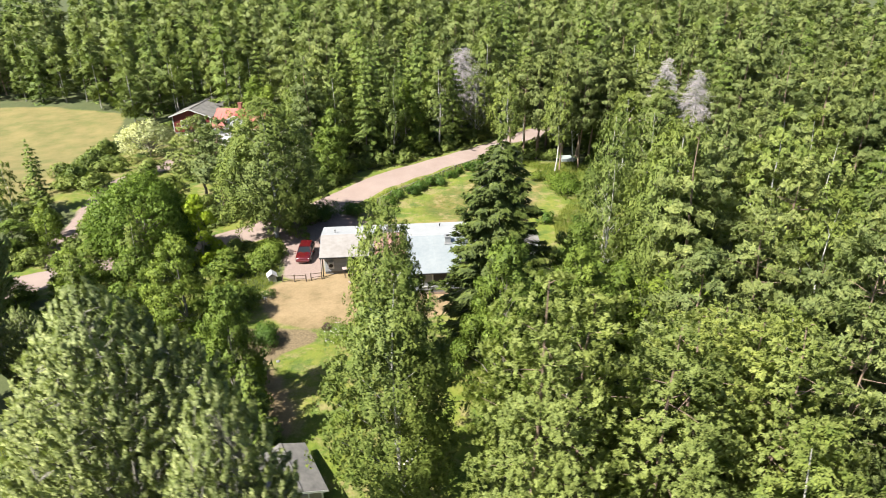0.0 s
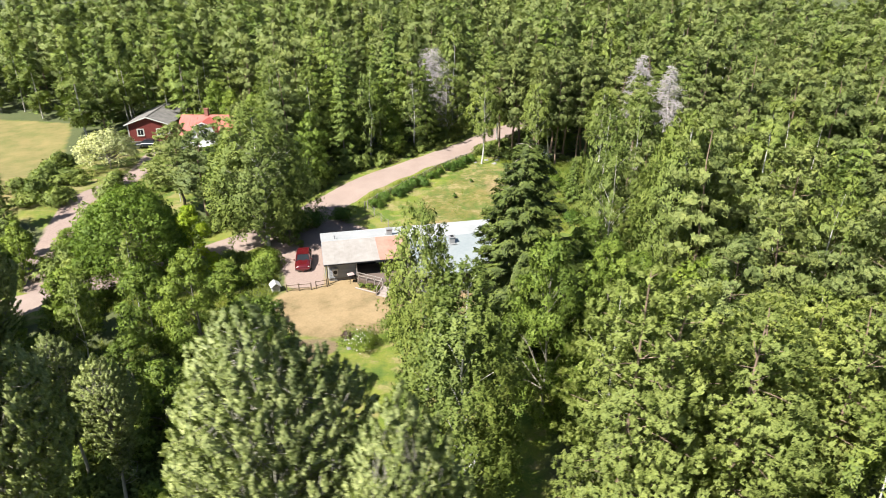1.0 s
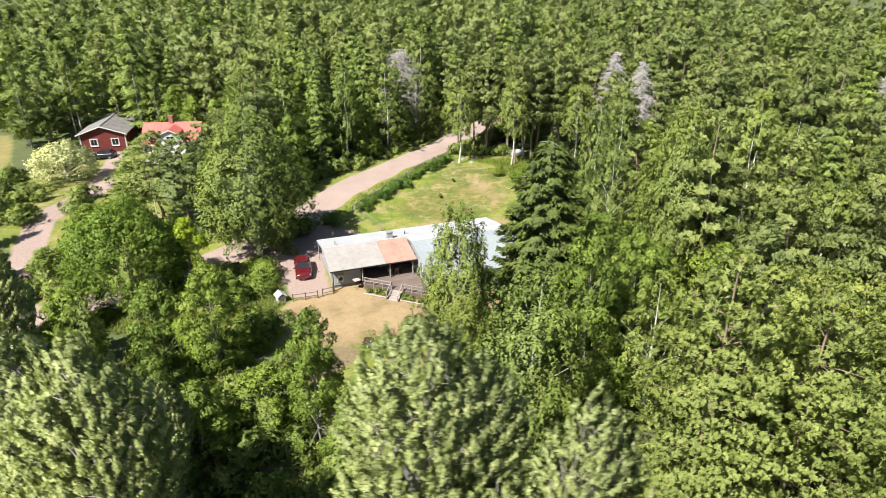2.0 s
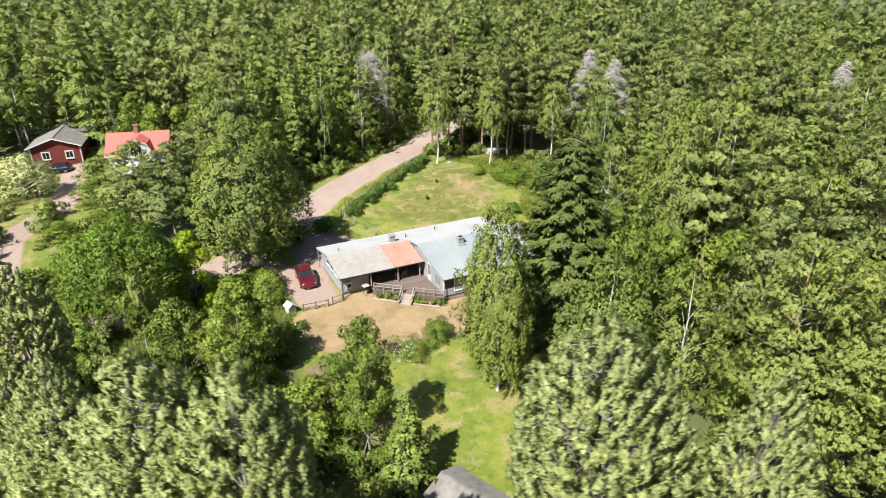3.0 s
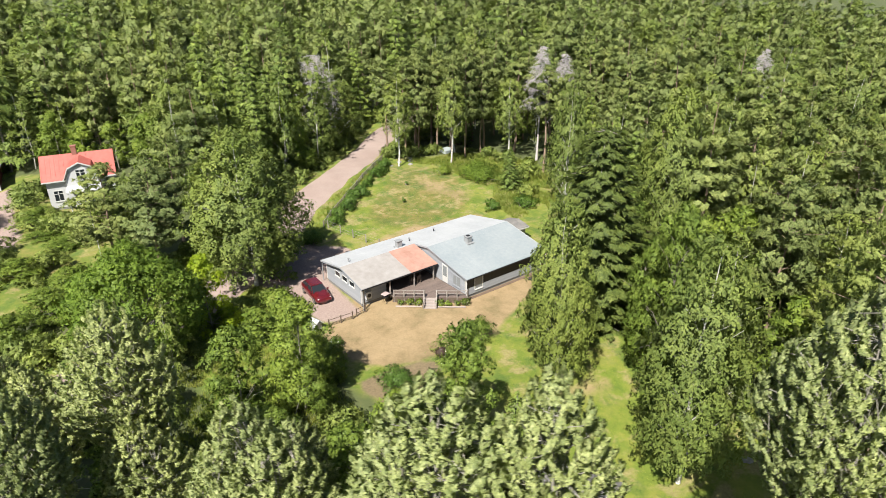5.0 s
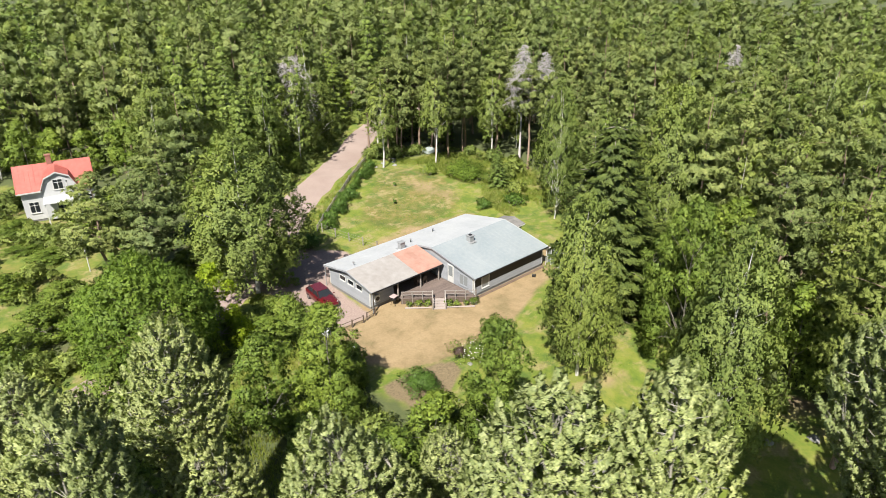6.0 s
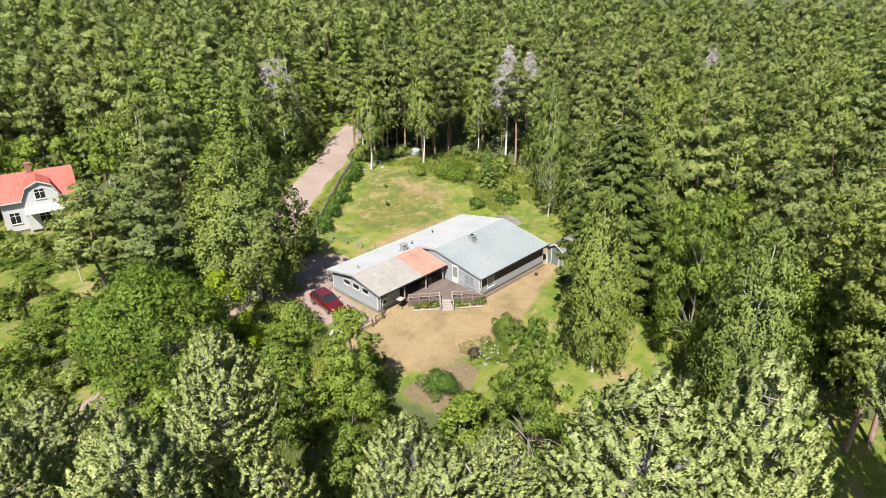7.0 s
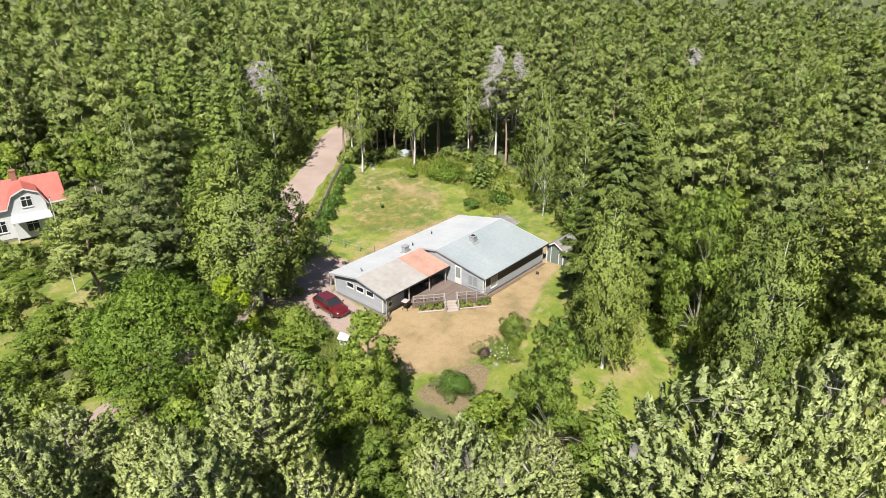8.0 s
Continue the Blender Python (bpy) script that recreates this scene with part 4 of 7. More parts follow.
# ---- the long house ----
HX, HY, HROT = -13.26, 61.52, 6.0
EAVE, RISE = 2.46, 0.19                  # eave height and roof slope
U1, U2, V1, VB = 9.3, 20.8, -4.8, 8.4      # jog, far end, wing front, back eave
RIDGE_L, RIDGE_W = 4.2, 1.8
house = new("house")
house.matrix_basis = pose(HX, HY, 0, 0, 0, HROT)
tagged(house, "long low grey wooden house with patched sheet-metal roof", "house")


def roof_z(v):
    """Roof height on the left part, over the span from the front eave to the back."""
    return EAVE + RISE * min(v, VB - v)


def wing_z(v):
    return EAVE + RISE * min(v - V1, VB - v)


IN = 0.42     # how far the walls stand back under the eaves
Wt = 0.16     # wall thickness
ROOM = 3.35   # the closed room at the near end of the porch


def gable(u0, u1, va, vb, zf, base=0.0):
    """A wall across the house whose top follows the roof."""
    vs = [va, vb]
    for r in (RIDGE_L, RIDGE_W):
        if va < r < vb and zf((va + vb) / 2):
            vs.append(r)
    vs = sorted(set(vs))
    bm = bmesh.new()
    loops = []
    for u in (u0, u1):
        loops.append([bm.verts.new((u, va, base))] + [bm.verts.new((u, v, zf(v) - 0.07)) for v in vs] + [bm.verts.new((u, vb, base))])
    n = len(loops[0])
    bm.faces.new(loops[0])
    bm.faces.new(loops[1][::-1])
    for i in range(n):
        j = (i + 1) % n
        bm.faces.new((loops[0][j], loops[0][i], loops[1][i], loops[1][j]))
    bmesh.ops.recalc_face_normals(bm, faces=bm.faces[:])
    return bm


PL = 0.35     # plinth height
part("plinth", boxes((IN + 0.05, U1, 0.95, VB - IN - 0.05, -0.4, PL), (U1 + 0.25, U2 - IN - 0.05, V1 + IN + 0.05, VB - IN - 0.05, -0.4, PL - 0.004)), PLINTH, house)
part("wall", gable(IN, IN + Wt, 0.9, VB - IN, roof_z, PL), WALL_GREY, house)
part("wall", boxes((IN + Wt, ROOM, 0.9, 0.9 + Wt, PL, roof_z(0.9) - 0.09)), WALL_GREY, house)
part("wall", boxes((ROOM - Wt, ROOM, 0.9 + Wt, 3.0, PL, roof_z(1.0) - 0.09)), WALL_GREY, house)
part("wall", boxes((ROOM, U1 + 0.2, 3.0, 3.0 + Wt, PL, roof_z(3.0) - 0.09)), WALL_DARK, house, "dark porch wall")
part("wall", boxes((IN + Wt, U2 - IN - Wt, VB - IN - Wt, VB - IN, PL, roof_z(VB - IN) - 0.09)), WALL_GREY, house)
part("wall", gable(U1 + 0.2, U1 + 0.2 + Wt, V1 + IN, VB - IN - Wt - 0.01, wing_z, PL), WALL_GREY, house)
part("wall", boxes((U1 + 0.2 + Wt, U2 - IN - Wt, V1 + IN, V1 + IN + Wt, PL, wing_z(V1 + IN) - 0.09)), WALL_GREY, house)
part("wall", gable(U2 - IN - Wt, U2 - IN, V1 + IN, VB - IN - Wt - 0.01, wing_z, PL), WALL_GREY, house)

roof = part("roof", slab([(0.02, 0.02, EAVE - 0.03), (U1 - 0.02, 0.02, EAVE - 0.03), (U1 - 0.02, RIDGE_L, roof_z(RIDGE_L) - 0.03), (0.02, RIDGE_L, roof_z(RIDGE_L) - 0.03)], 0.10), WOOD_GREY, house,
            "low-pitched sheet-metal roof in white, beige, rust and blue-grey")
part("roof_deck", slab([(0.02, RIDGE_L + 0.003, roof_z(RIDGE_L) - 0.03), (U1 - 0.02, RIDGE_L + 0.003, roof_z(RIDGE_L) - 0.03), (U1 - 0.02, VB - 0.02, EAVE - 0.03), (0.02, VB - 0.02, EAVE - 0.03)], 0.10), WOOD_GREY, roof)
part("roof_deck", slab([(U1, V1 + 0.02, EAVE - 0.03), (U2 - 0.02, V1 + 0.02, EAVE - 0.03), (U2 - 0.02, RIDGE_W, wing_z(RIDGE_W) - 0.03), (U1, RIDGE_W, wing_z(RIDGE_W) - 0.03)], 0.10), WOOD_GREY, roof)
part("roof_deck", slab([(U1, RIDGE_W + 0.003, wing_z(RIDGE_W) - 0.03), (U2 - 0.02, RIDGE_W + 0.003, wing_z(RIDGE_W) - 0.03), (U2 - 0.02, VB - 0.02, EAVE - 0.03), (U1, VB - 0.02, EAVE - 0.03)], 0.10), WOOD_GREY, roof)
part("jog_gable", prism([(RIDGE_W - 2.4, wing_z(RIDGE_W - 2.4) - 0.42), (RIDGE_W, wing_z(RIDGE_W) - 0.14), (RIDGE_L, wing_z(RIDGE_L) - 0.14), (RIDGE_L, roof_z(RIDGE_L) - 0.2)], 0, 0.05)
     if False else boxes((U1 + 0.02, U1 + 0.05, 1.2, 4.1, roof_z(1.2) + 0.0, roof_z(1.2) + 0.05)), WALL_GREY, house)


def sheet_panels(u0, u1, va, za, vb, zb, mat, name="roof_panel", step=0.62):
    """Standing-seam sheets side by side from the eave (va, za) to the ridge (vb, zb)."""
    n = max(1, round((u1 - u0) / step))
    w = (u1 - u0) / n
    bm = bmesh.new()
    # flat pan, then an upright seam at its edge
    prof = [(0.0, 0.0), (w - 0.05, 0.0), (w - 0.036, 0.006), (w - 0.019, 0.006), (w - 0.005, 0.0), (w, 0.0)]
    rows = [[bm.verts.new((x, v, z + h)) for x, h in prof] for v, z in ((va, za), ((va + vb) / 2, (za + zb) / 2), (vb, zb))]
    for a, b in zip(rows[:-1], rows[1:]):
        for i in range(len(prof) - 1):
            bm.faces.new((a[i], a[i + 1], b[i + 1], b[i]) if vb > va else (b[i], b[i + 1], a[i + 1], a[i]))
    lips = [bm.verts.new((x, va, za - 0.06)) for x, h in prof]
    for i in range(len(prof) - 1):
        bm.faces.new((lips[i], lips[i + 1], rows[0][i + 1], rows[0][i]))
    bmesh.ops.recalc_face_normals(bm, faces=bm.faces[:])
    first = part(name, bm, mat, roof)
    first.location = (u0, 0, 0)
    for k in range(1, n):
        o = new(name, first.data)
        o.parent = roof
        o.location = (u0 + k * w, 0, 0)


def flue(u, v, z0, w, d, h, label, cowl=True):
    body = part("chimney", boxes((u - w / 2, u + w / 2, v - d / 2, v + d / 2, z0, z0 + h), bevel=0.015), CHIMNEY, house, label)
    part("chimney_cap", boxes((u - w / 2 - 0.07, u + w / 2 + 0.07, v - d / 2 - 0.07, v + d / 2 + 0.07, z0 + h, z0 + h + 0.05)), CHIMNEY, body)
    part("flashing", boxes((u - w / 2 - 0.12, u + w / 2 + 0.12, v - d / 2 - 0.25, v + d / 2 + 0.12, z0 - 0.02, z0 + 0.24 * 0.8)) if False else
         slab([(u - w / 2 - 0.15, v - d / 2 - 0.3, z0 + 0.20), (u + w / 2 + 0.15, v - d / 2 - 0.3, z0 + 0.20), (u + w / 2 + 0.15, v + d / 2 + 0.2, z0 + 0.21), (u - w / 2 - 0.15, v + d / 2 + 0.2, z0 + 0.21)], 0.02), CHIMNEY, body)
    if cowl:
        part("cowl", boxes((u - w / 2 + 0.14, u + w / 2 - 0.14, v - d / 2 + 0.14, v + d / 2 - 0.14, z0 + h + 0.05, z0 + h + 0.15), bevel=0.03), DARK_METAL, body)
    return body


flue(7.6, 4.75, roof_z(4.75) - 0.2, 0.62, 0.5, 0.95, "square sheet-clad chimney", False)
flue(13.9, 0.55, wing_z(0.55) - 0.2, 0.6, 0.6, 0.85, "sheet-clad chimney with a dark cowl")
for u, v in ((9.6, 5.6), (13.6, 6.4), (1.5, 5.0)):
    vent = part("roof_vent", bar((u, v, wing_z(v) - 0.1), (u, v, wing_z(v) + 0.35), 0.06, 8), DARK_METAL if u > 2 else CHIMNEY, house)
    part("vent_hood", bar((u, v, wing_z(v) + 0.33), (u, v, wing_z(v) + 0.42), 0.11, 8), CHIMNEY, vent)

# barge boards, fascias and gutters
for name, a, b in (("gutter", (0, -0.06, EAVE - 0.08), (U1, -0.06, EAVE - 0.08)), ("gutter", (U1 + 0.05, V1 - 0.06, EAVE - 0.08), (U2, V1 - 0.06, EAVE - 0.08)),
                   ("gutter", (0, VB + 0.06, EAVE - 0.08), (U2, VB + 0.06, EAVE - 0.08))):
    part(name, bar(a, b, 0.065, 8), DARK_METAL if name == "gutter" else TRIM_WHITE, house, "dark round gutter")
part("fascia", boxes((0.03, U1 - 0.03, -0.005, 0.016, EAVE - 0.15, EAVE - 0.035)), TRIM_WHITE, house, "white fascia board")
part("fascia", boxes((U1 + 0.03, U2 - 0.03, V1 - 0.005, V1 + 0.016, EAVE - 0.15, EAVE - 0.035)), TRIM_WHITE, house, "white fascia board")


def barge(u, va, vb, zf, mat=TRIM_WHITE):
    z0, z1 = zf(va), zf(vb)
    part("barge_board", turned(slab([(0, va, z0 + 0.02), (0.035, va, z0 + 0.02), (0.035, vb, z1 + 0.02), (0, vb, z1 + 0.02)], 0.17), Matrix.Translation((u, 0, 0))), mat, house)


barge(-0.03, 0, RIDGE_L, roof_z, WALL_GREY)
barge(-0.03, RIDGE_L, VB, roof_z, WALL_GREY)
barge(U1 - 0.03, V1, RIDGE_W, wing_z, WALL_GREY)
barge(U1 - 0.03, RIDGE_W, RIDGE_L + 0.1, wing_z, WALL_GREY)
barge(U2 - 0.005, V1, RIDGE_W, wing_z)
barge(U2 - 0.005, RIDGE_W, VB, wing_z)
# corner boards and downpipes
for u, v in ((IN - 0.02, 0.88), (U1 + 0.18, V1 + IN - 0.02), (U2 - IN - 0.1, V1 + IN - 0.02), (IN - 0.02, VB - IN - 0.1)):
    part("corner_board", boxes((u, u + 0.12, v, v + 0.12, PL, EAVE - 0.03)), TRIM_WHITE, house)
for u, v in ((0.12, 0.06), (U1 + 0.08, V1 + 0.1), (U2 - 0.12, V1 + 0.08), (0.12, VB - 0.02)):
    part("downpipe", bar((u, v, 0.05), (u, v, EAVE - 0.1), 0.045, 8), PLASTIC_WHITE if u > 5 else CHIMNEY, house)
# porch posts
for u in (0.30, ROOM + 0.05, 6.4, U1 - 0.4):
    part("porch_post", boxes((u - 0.06, u + 0.06, 0.16, 0.28, -0.05 if u < 1 else 0.3, EAVE - 0.06), bevel=0.008), WOOD_GREY, house)

# windows and doors
for v in (5.55, 4.1, 2.65):
    window(house, (IN, v, 1.86), -90, 0.95, 0.46, TRIM_WHITE, 0, sill=True, f=0.07)
window(house, (4.6, 3.0, 1.5), 0, 0.9, 0.9, TRIM_WHITE, 1)
window(house, (8.0, 3.0, 1.5), 0, 1.2, 1.0, TRIM_WHITE, 1)
door = part("porch_door", boxes((5.75, 6.65, 2.955, 2.995, 0.64, 2.62), bevel=0.01), WALL_WHITE, house, "white panelled porch door")
part("door_handle", bar((6.55, 2.9, 1.6), (6.43, 2.9, 1.6), 0.015), DARK_METAL, door)
window(house, (U1 + 1.95, V1 + IN, 1.42), 0, 0.95, 1.25, TRIM_WHITE, 0, pane=GLASS_PALE)
window(house, (U1 + 5.2, V1 + IN, 1.75), 0, 1.3, 0.6, WALL_DARK, 1, sill=False)
window(house, (U1 + 8.2, V1 + IN, 1.75), 0, 1.3, 0.6, WALL_DARK, 1, sill=False)
# near-black band: dark boards and windows, with the eave's shade painted in
part("cladding_band", boxes((U1 + 2.6, U2 - IN - 0.12, V1 + IN - 0.03, V1 + IN - 0.004, 1.16, EAVE - 0.06), (U1 + 0.32, U1 + 1.32, V1 + IN - 0.03, V1 + IN - 0.004, 1.16, EAVE - 0.06)), WALL_DARK, house, "dark upper cladding with the eave's shade put into its colour")
window(house, (U1 + 0.2, 2.0, 1.55), -90, 0.9, 1.0, WALL_WHITE, 1, pane=GLASS_PALE)
window(house, (U1 + 0.2, -3.0, 1.55), -90, 1.1, 1.05, WALL_GREY, 1, pane=GLASS_PALE)
door = part("garden_door", boxes((U1 + 0.15, U1 + 0.195, -1.5, -0.6, 0.64, 2.66), bevel=0.01), TRIM_WHITE, house, "white glazed garden door")
part("door_pane", boxes((U1 + 0.138, U1 + 0.149, -1.35, -0.75, 1.35, 2.5)), GLASS_PALE, door)
part("door_handle", bar((U1 + 0.1, -1.4, 1.62), (U1 + 0.1, -1.27, 1.62), 0.015), DARK_METAL, door)
# white box on the end wall
cabinet = part("meter_cabinet", boxes((0.85, 1.45, 0.62, 0.895, 0.75, 1.55), bevel=0.02), PLASTIC_WHITE, house, "white wall-mounted heat pump box")
part("grille", bar((1.15, 0.60, 1.15), (1.15, 0.619, 1.15), 0.22, 14), DARK_METAL, cabinet)

# ---- the deck with its slanting front ----
DZ = 0.62
D0, D1 = Vector((ROOM, -0.25, 0)), Vector((U1 - 0.05, -5.15, 0))     # ends of the front edge
edge = (D1 - D0).normalized()
outw = Vector((edge.y, -edge.x, 0))
deck = new("deck")
deck.matrix_basis = house.matrix_basis.copy()
tagged(deck, "brownish-grey plank deck with a slanting front edge", "deck")
part("front_skirt", slab([D0, D1, D1 - outw * 0.06, D0 - outw * 0.06] if False else [(D0.x, D0.y, DZ - 0.05), (D1.x, D1.y, DZ - 0.05), (D1.x - outw.x * 0.05, D1.y - outw.y * 0.05, DZ - 0.05), (D0.x - outw.x * 0.05, D0.y - outw.y * 0.05, DZ - 0.05)], DZ + 0.1), WOOD_BROWN, deck)
for k in range(5):
    v = 2.6 - k * 1.5
    u0 = ROOM if v > D0.y else D0.x + (D0.y - v) / (D0.y - D1.y) * (D1.x - D0.x)
    part("joist", boxes((u0 + 0.1, U1 - 0.06, v - 0.04, v + 0.04, DZ - 0.24, DZ - 0.041)), WOOD_BROWN, deck)
for k in range(4):
    p = D0.lerp(D1, (k + 0.5) / 4) - outw * 0.15
    part("pile", boxes((p.x - 0.08, p.x + 0.08, p.y - 0.08, p.y + 0.08, -0.2, DZ - 0.05)), WOOD_BROWN, deck)

SC = (D1 - D0).length * 0.50      # middle of the steps along the edge
SW = 0.58


def railing(s0, s1, posts):
    rail = new("railing")
    rail.matrix_basis = house.matrix_basis.copy()
    tagged(rail, "weathered grey wooden railing along the deck edge", "railing", "deck railings")
    for k in range(posts):
        p = D0 + edge * (s0 + (s1 - s0) * k / (posts - 1)) - outw * 0.04
        part("rail_post", boxes((p.x - 0.05, p.x + 0.05, p.y - 0.05, p.y + 0.05, 0.0, DZ + 0.74), bevel=0.006), WOOD_GREY, rail)
    for name, z, w in (("handrail", DZ + 0.77, 0.045), ("middle_rail", DZ + 0.42, 0.03)):
        a, b = D0 + edge * (s0 - 0.1) - outw * 0.04, D0 + edge * (s1 + 0.1) - outw * 0.04
        part(name, slab([(*(a + outw * w).xy, z), (*(b + outw * w).xy, z), (*(b - outw * w).xy, z), (*(a - outw * w).xy, z)], 0.05), WOOD_GREY, rail)


railing(0.15, SC - SW - 0.05, 4)
railing(SC + SW + 0.05, (D1 - D0).length - 0.1, 4)
steps = new("steps")
steps.matrix_basis = house.matrix_basis.copy()
tagged(steps, "pale wooden garden steps with low side rails", "steps")
for k in range(4):
    z = DZ - 0.155 * (k + 1) + 0.03
    c = D0 + edge * SC + outw * (0.02 + 0.3 * k)
    q = [c - edge * SW, c + edge * SW, c + edge * SW + outw * 0.32, c - edge * SW + outw * 0.32]
    part("tread", slab([(p.x, p.y, z) for p in q], 0.05), STEP_PINK, steps)
    q = [c - edge * SW + outw * 0.01, c + edge * SW + outw * 0.01, c + edge * SW + outw * 0.03, c - edge * SW + outw * 0.03]
    part("riser", slab([(p.x, p.y, z + 0.10) for p in q], 0.10), STEP_PINK, steps)
for side in (-1, 1):
    a, b = D0 + edge * (SC + side * (SW + 0.05)), D0 + edge * (SC + side * (SW + 0.05)) + outw * 1.25
    part("stringer", slab([(*(a - edge * 0.03).xy, DZ - 0.02), (*(b - edge * 0.03).xy, 0.12), (*(b + edge * 0.03).xy, 0.12), (*(a + edge * 0.03).xy, DZ - 0.02)], 0.24), WOOD_GREY, steps)
    part("newel_post", boxes((b.x - 0.05, b.x + 0.05, b.y - 0.05, b.y + 0.05, -0.1, 0.75)), WOOD_GREY, steps)
    part("step_rail", slab([(*(a - edge * 0.04).xy, DZ + 0.86), (*(b - edge * 0.04).xy, 0.80), (*(b + edge * 0.04).xy, 0.80), (*(a + edge * 0.04).xy, DZ + 0.86)], 0.06), WOOD_GREY, steps)

hx = house.matrix_basis


def yard(u, v, z=None):
    """World place of a point of the house's plan."""
    p = hx @ Vector((u, v, 0))
    return (p.x, p.y, height(p.x, p.y) if z is None else z)


# shrubs before the deck, between the house and a low timber edging
tub = None
for k, (s, r) in enumerate(((0.8, 0.42), (1.75, 0.5), (2.75, 0.48), (4.9, 0.5), (5.6, 0.42), (6.5, 0.4), (7.3, 0.6))):
    p = D0 + edge * s + outw * 0.5
    lab = "small clipped yellow-green shrub in front of the deck"
    if tub is None:
        tub = plant("shrub", bush_mesh(401, 0.75, 0.55, 10, 700, 0.10, 0.7), LEAF_ALDER, BARK_GREY, yard(p.x, p.y), lab, "shrub", "leaves", "stems", "deck shrubs", scale=r / 0.5)
    else:
        copy_thing(tub, pose(0, 0, 0)).matrix_basis = pose(*yard(p.x, p.y), 0, 0, 70 * k) @ Matrix.Scale(r / 0.5, 4)
for s0, s1 in ((0.4, SC - SW - 0.2), (SC + SW + 0.2, 7.4)):
    a, b = D0 + edge * s0 + outw * 0.95, D0 + edge * s1 + outw * 0.95
    o = part("timber_edging", bar((a.x, a.y, 0.07), (b.x, b.y, 0.07), 0.085, 8), STEP_PINK)
    o.matrix_basis = hx.copy()
    tagged(o, "pale round timber edging of the bed before the deck", "edging")

# barbecue and cover beside the porch post
grill = new("barbecue")
grill.matrix_basis = pose(*yard(2.72, 0.1), 0, 0, 20)
tagged(grill, "black kettle barbecue on wheels under a pale cover", "barbecue")
bm = bmesh.new()
bmesh.ops.create_uvsphere(bm, u_segments=16, v_segments=10, radius=0.33)
part("bowl", turned(bm, Matrix.Translation((0, 0, 0.78)) @ Matrix.Diagonal((1, 1, 0.8, 1))), DARK_METAL, grill, smooth=True)
for k in range(3):
    a = k * 2.1
    part("leg", bar((0.15 * math.cos(a), 0.15 * math.sin(a), 0.6), (0.32 * math.cos(a), 0.32 * math.sin(a), 0.02), 0.02), DARK_METAL, grill)
part("cover", boxes((-0.36, 0.36, -0.32, 0.32, 0.98, 1.08), bevel=0.04), COVER, grill, "faded pinkish folded cover")
part("shelf", boxes((0.35, 0.8, -0.2, 0.2, 0.72, 0.76)), DARK_METAL, grill)

# porch furniture in the shade
tab = new("porch_table")
tab.matrix_basis = pose(*yard(7.2, 1.6, DZ + 0.003), 0, 0, HROT)
tagged(tab, "dark wooden table in the shaded porch", "table")
part("tabletop", boxes((-0.8, 0.8, -0.4, 0.4, 0.70, 0.74), bevel=0.01), WOOD_BROWN, tab)
for a in (-0.7, 0.7):
    for b in (-0.32, 0.32):
        part("leg", boxes((a - 0.035, a + 0.035, b - 0.035, b + 0.035, 0, 0.70)), WOOD_BROWN, tab)
chair = new("porch_chair")
chair.matrix_basis = pose(*yard(7.2, 0.7, DZ + 0.003), 0, 0, HROT + 180)
tagged(chair, "dark wooden garden chair in the porch", "chair", "porch chairs")
part("seat", boxes((-0.24, 0.24, -0.24, 0.24, 0.42, 0.46)), WOOD_BROWN, chair)
part("backrest", boxes((-0.24, 0.24, 0.21, 0.25, 0.5, 0.9), bevel=0.01), WOOD_BROWN, chair)
for a in (-0.21, 0.21):
    for b in (-0.21, 0.21):
        part("leg", boxes((a - 0.025, a + 0.025, b - 0.025, b + 0.025, 0, 0.42 if b < 0 else 0.9)), WOOD_BROWN, chair)
copy_thing(chair, pose(*yard(6.5, 0.75, DZ + 0.003), 0, 0, HROT + 165))
copy_thing(chair, pose(*yard(8.0, 2.4, DZ + 0.003), 0, 0, HROT + 10))

# strip before the wing, its dark brown standing in for shadow and plinth
p = yard(U1 + 5.7, V1 + 0.05, 0)
o = part("paving_strip", boxes((-5.4, 5.5, -0.05, 0.32, -0.1, 0.035)), STRIP_DARK)
o.matrix_basis = pose(p[0], p[1], 0, 0, 0, HROT)
tagged(o, "narrow strip along the house wall, coloured dark for the shadow there", "paving", kind="structure")


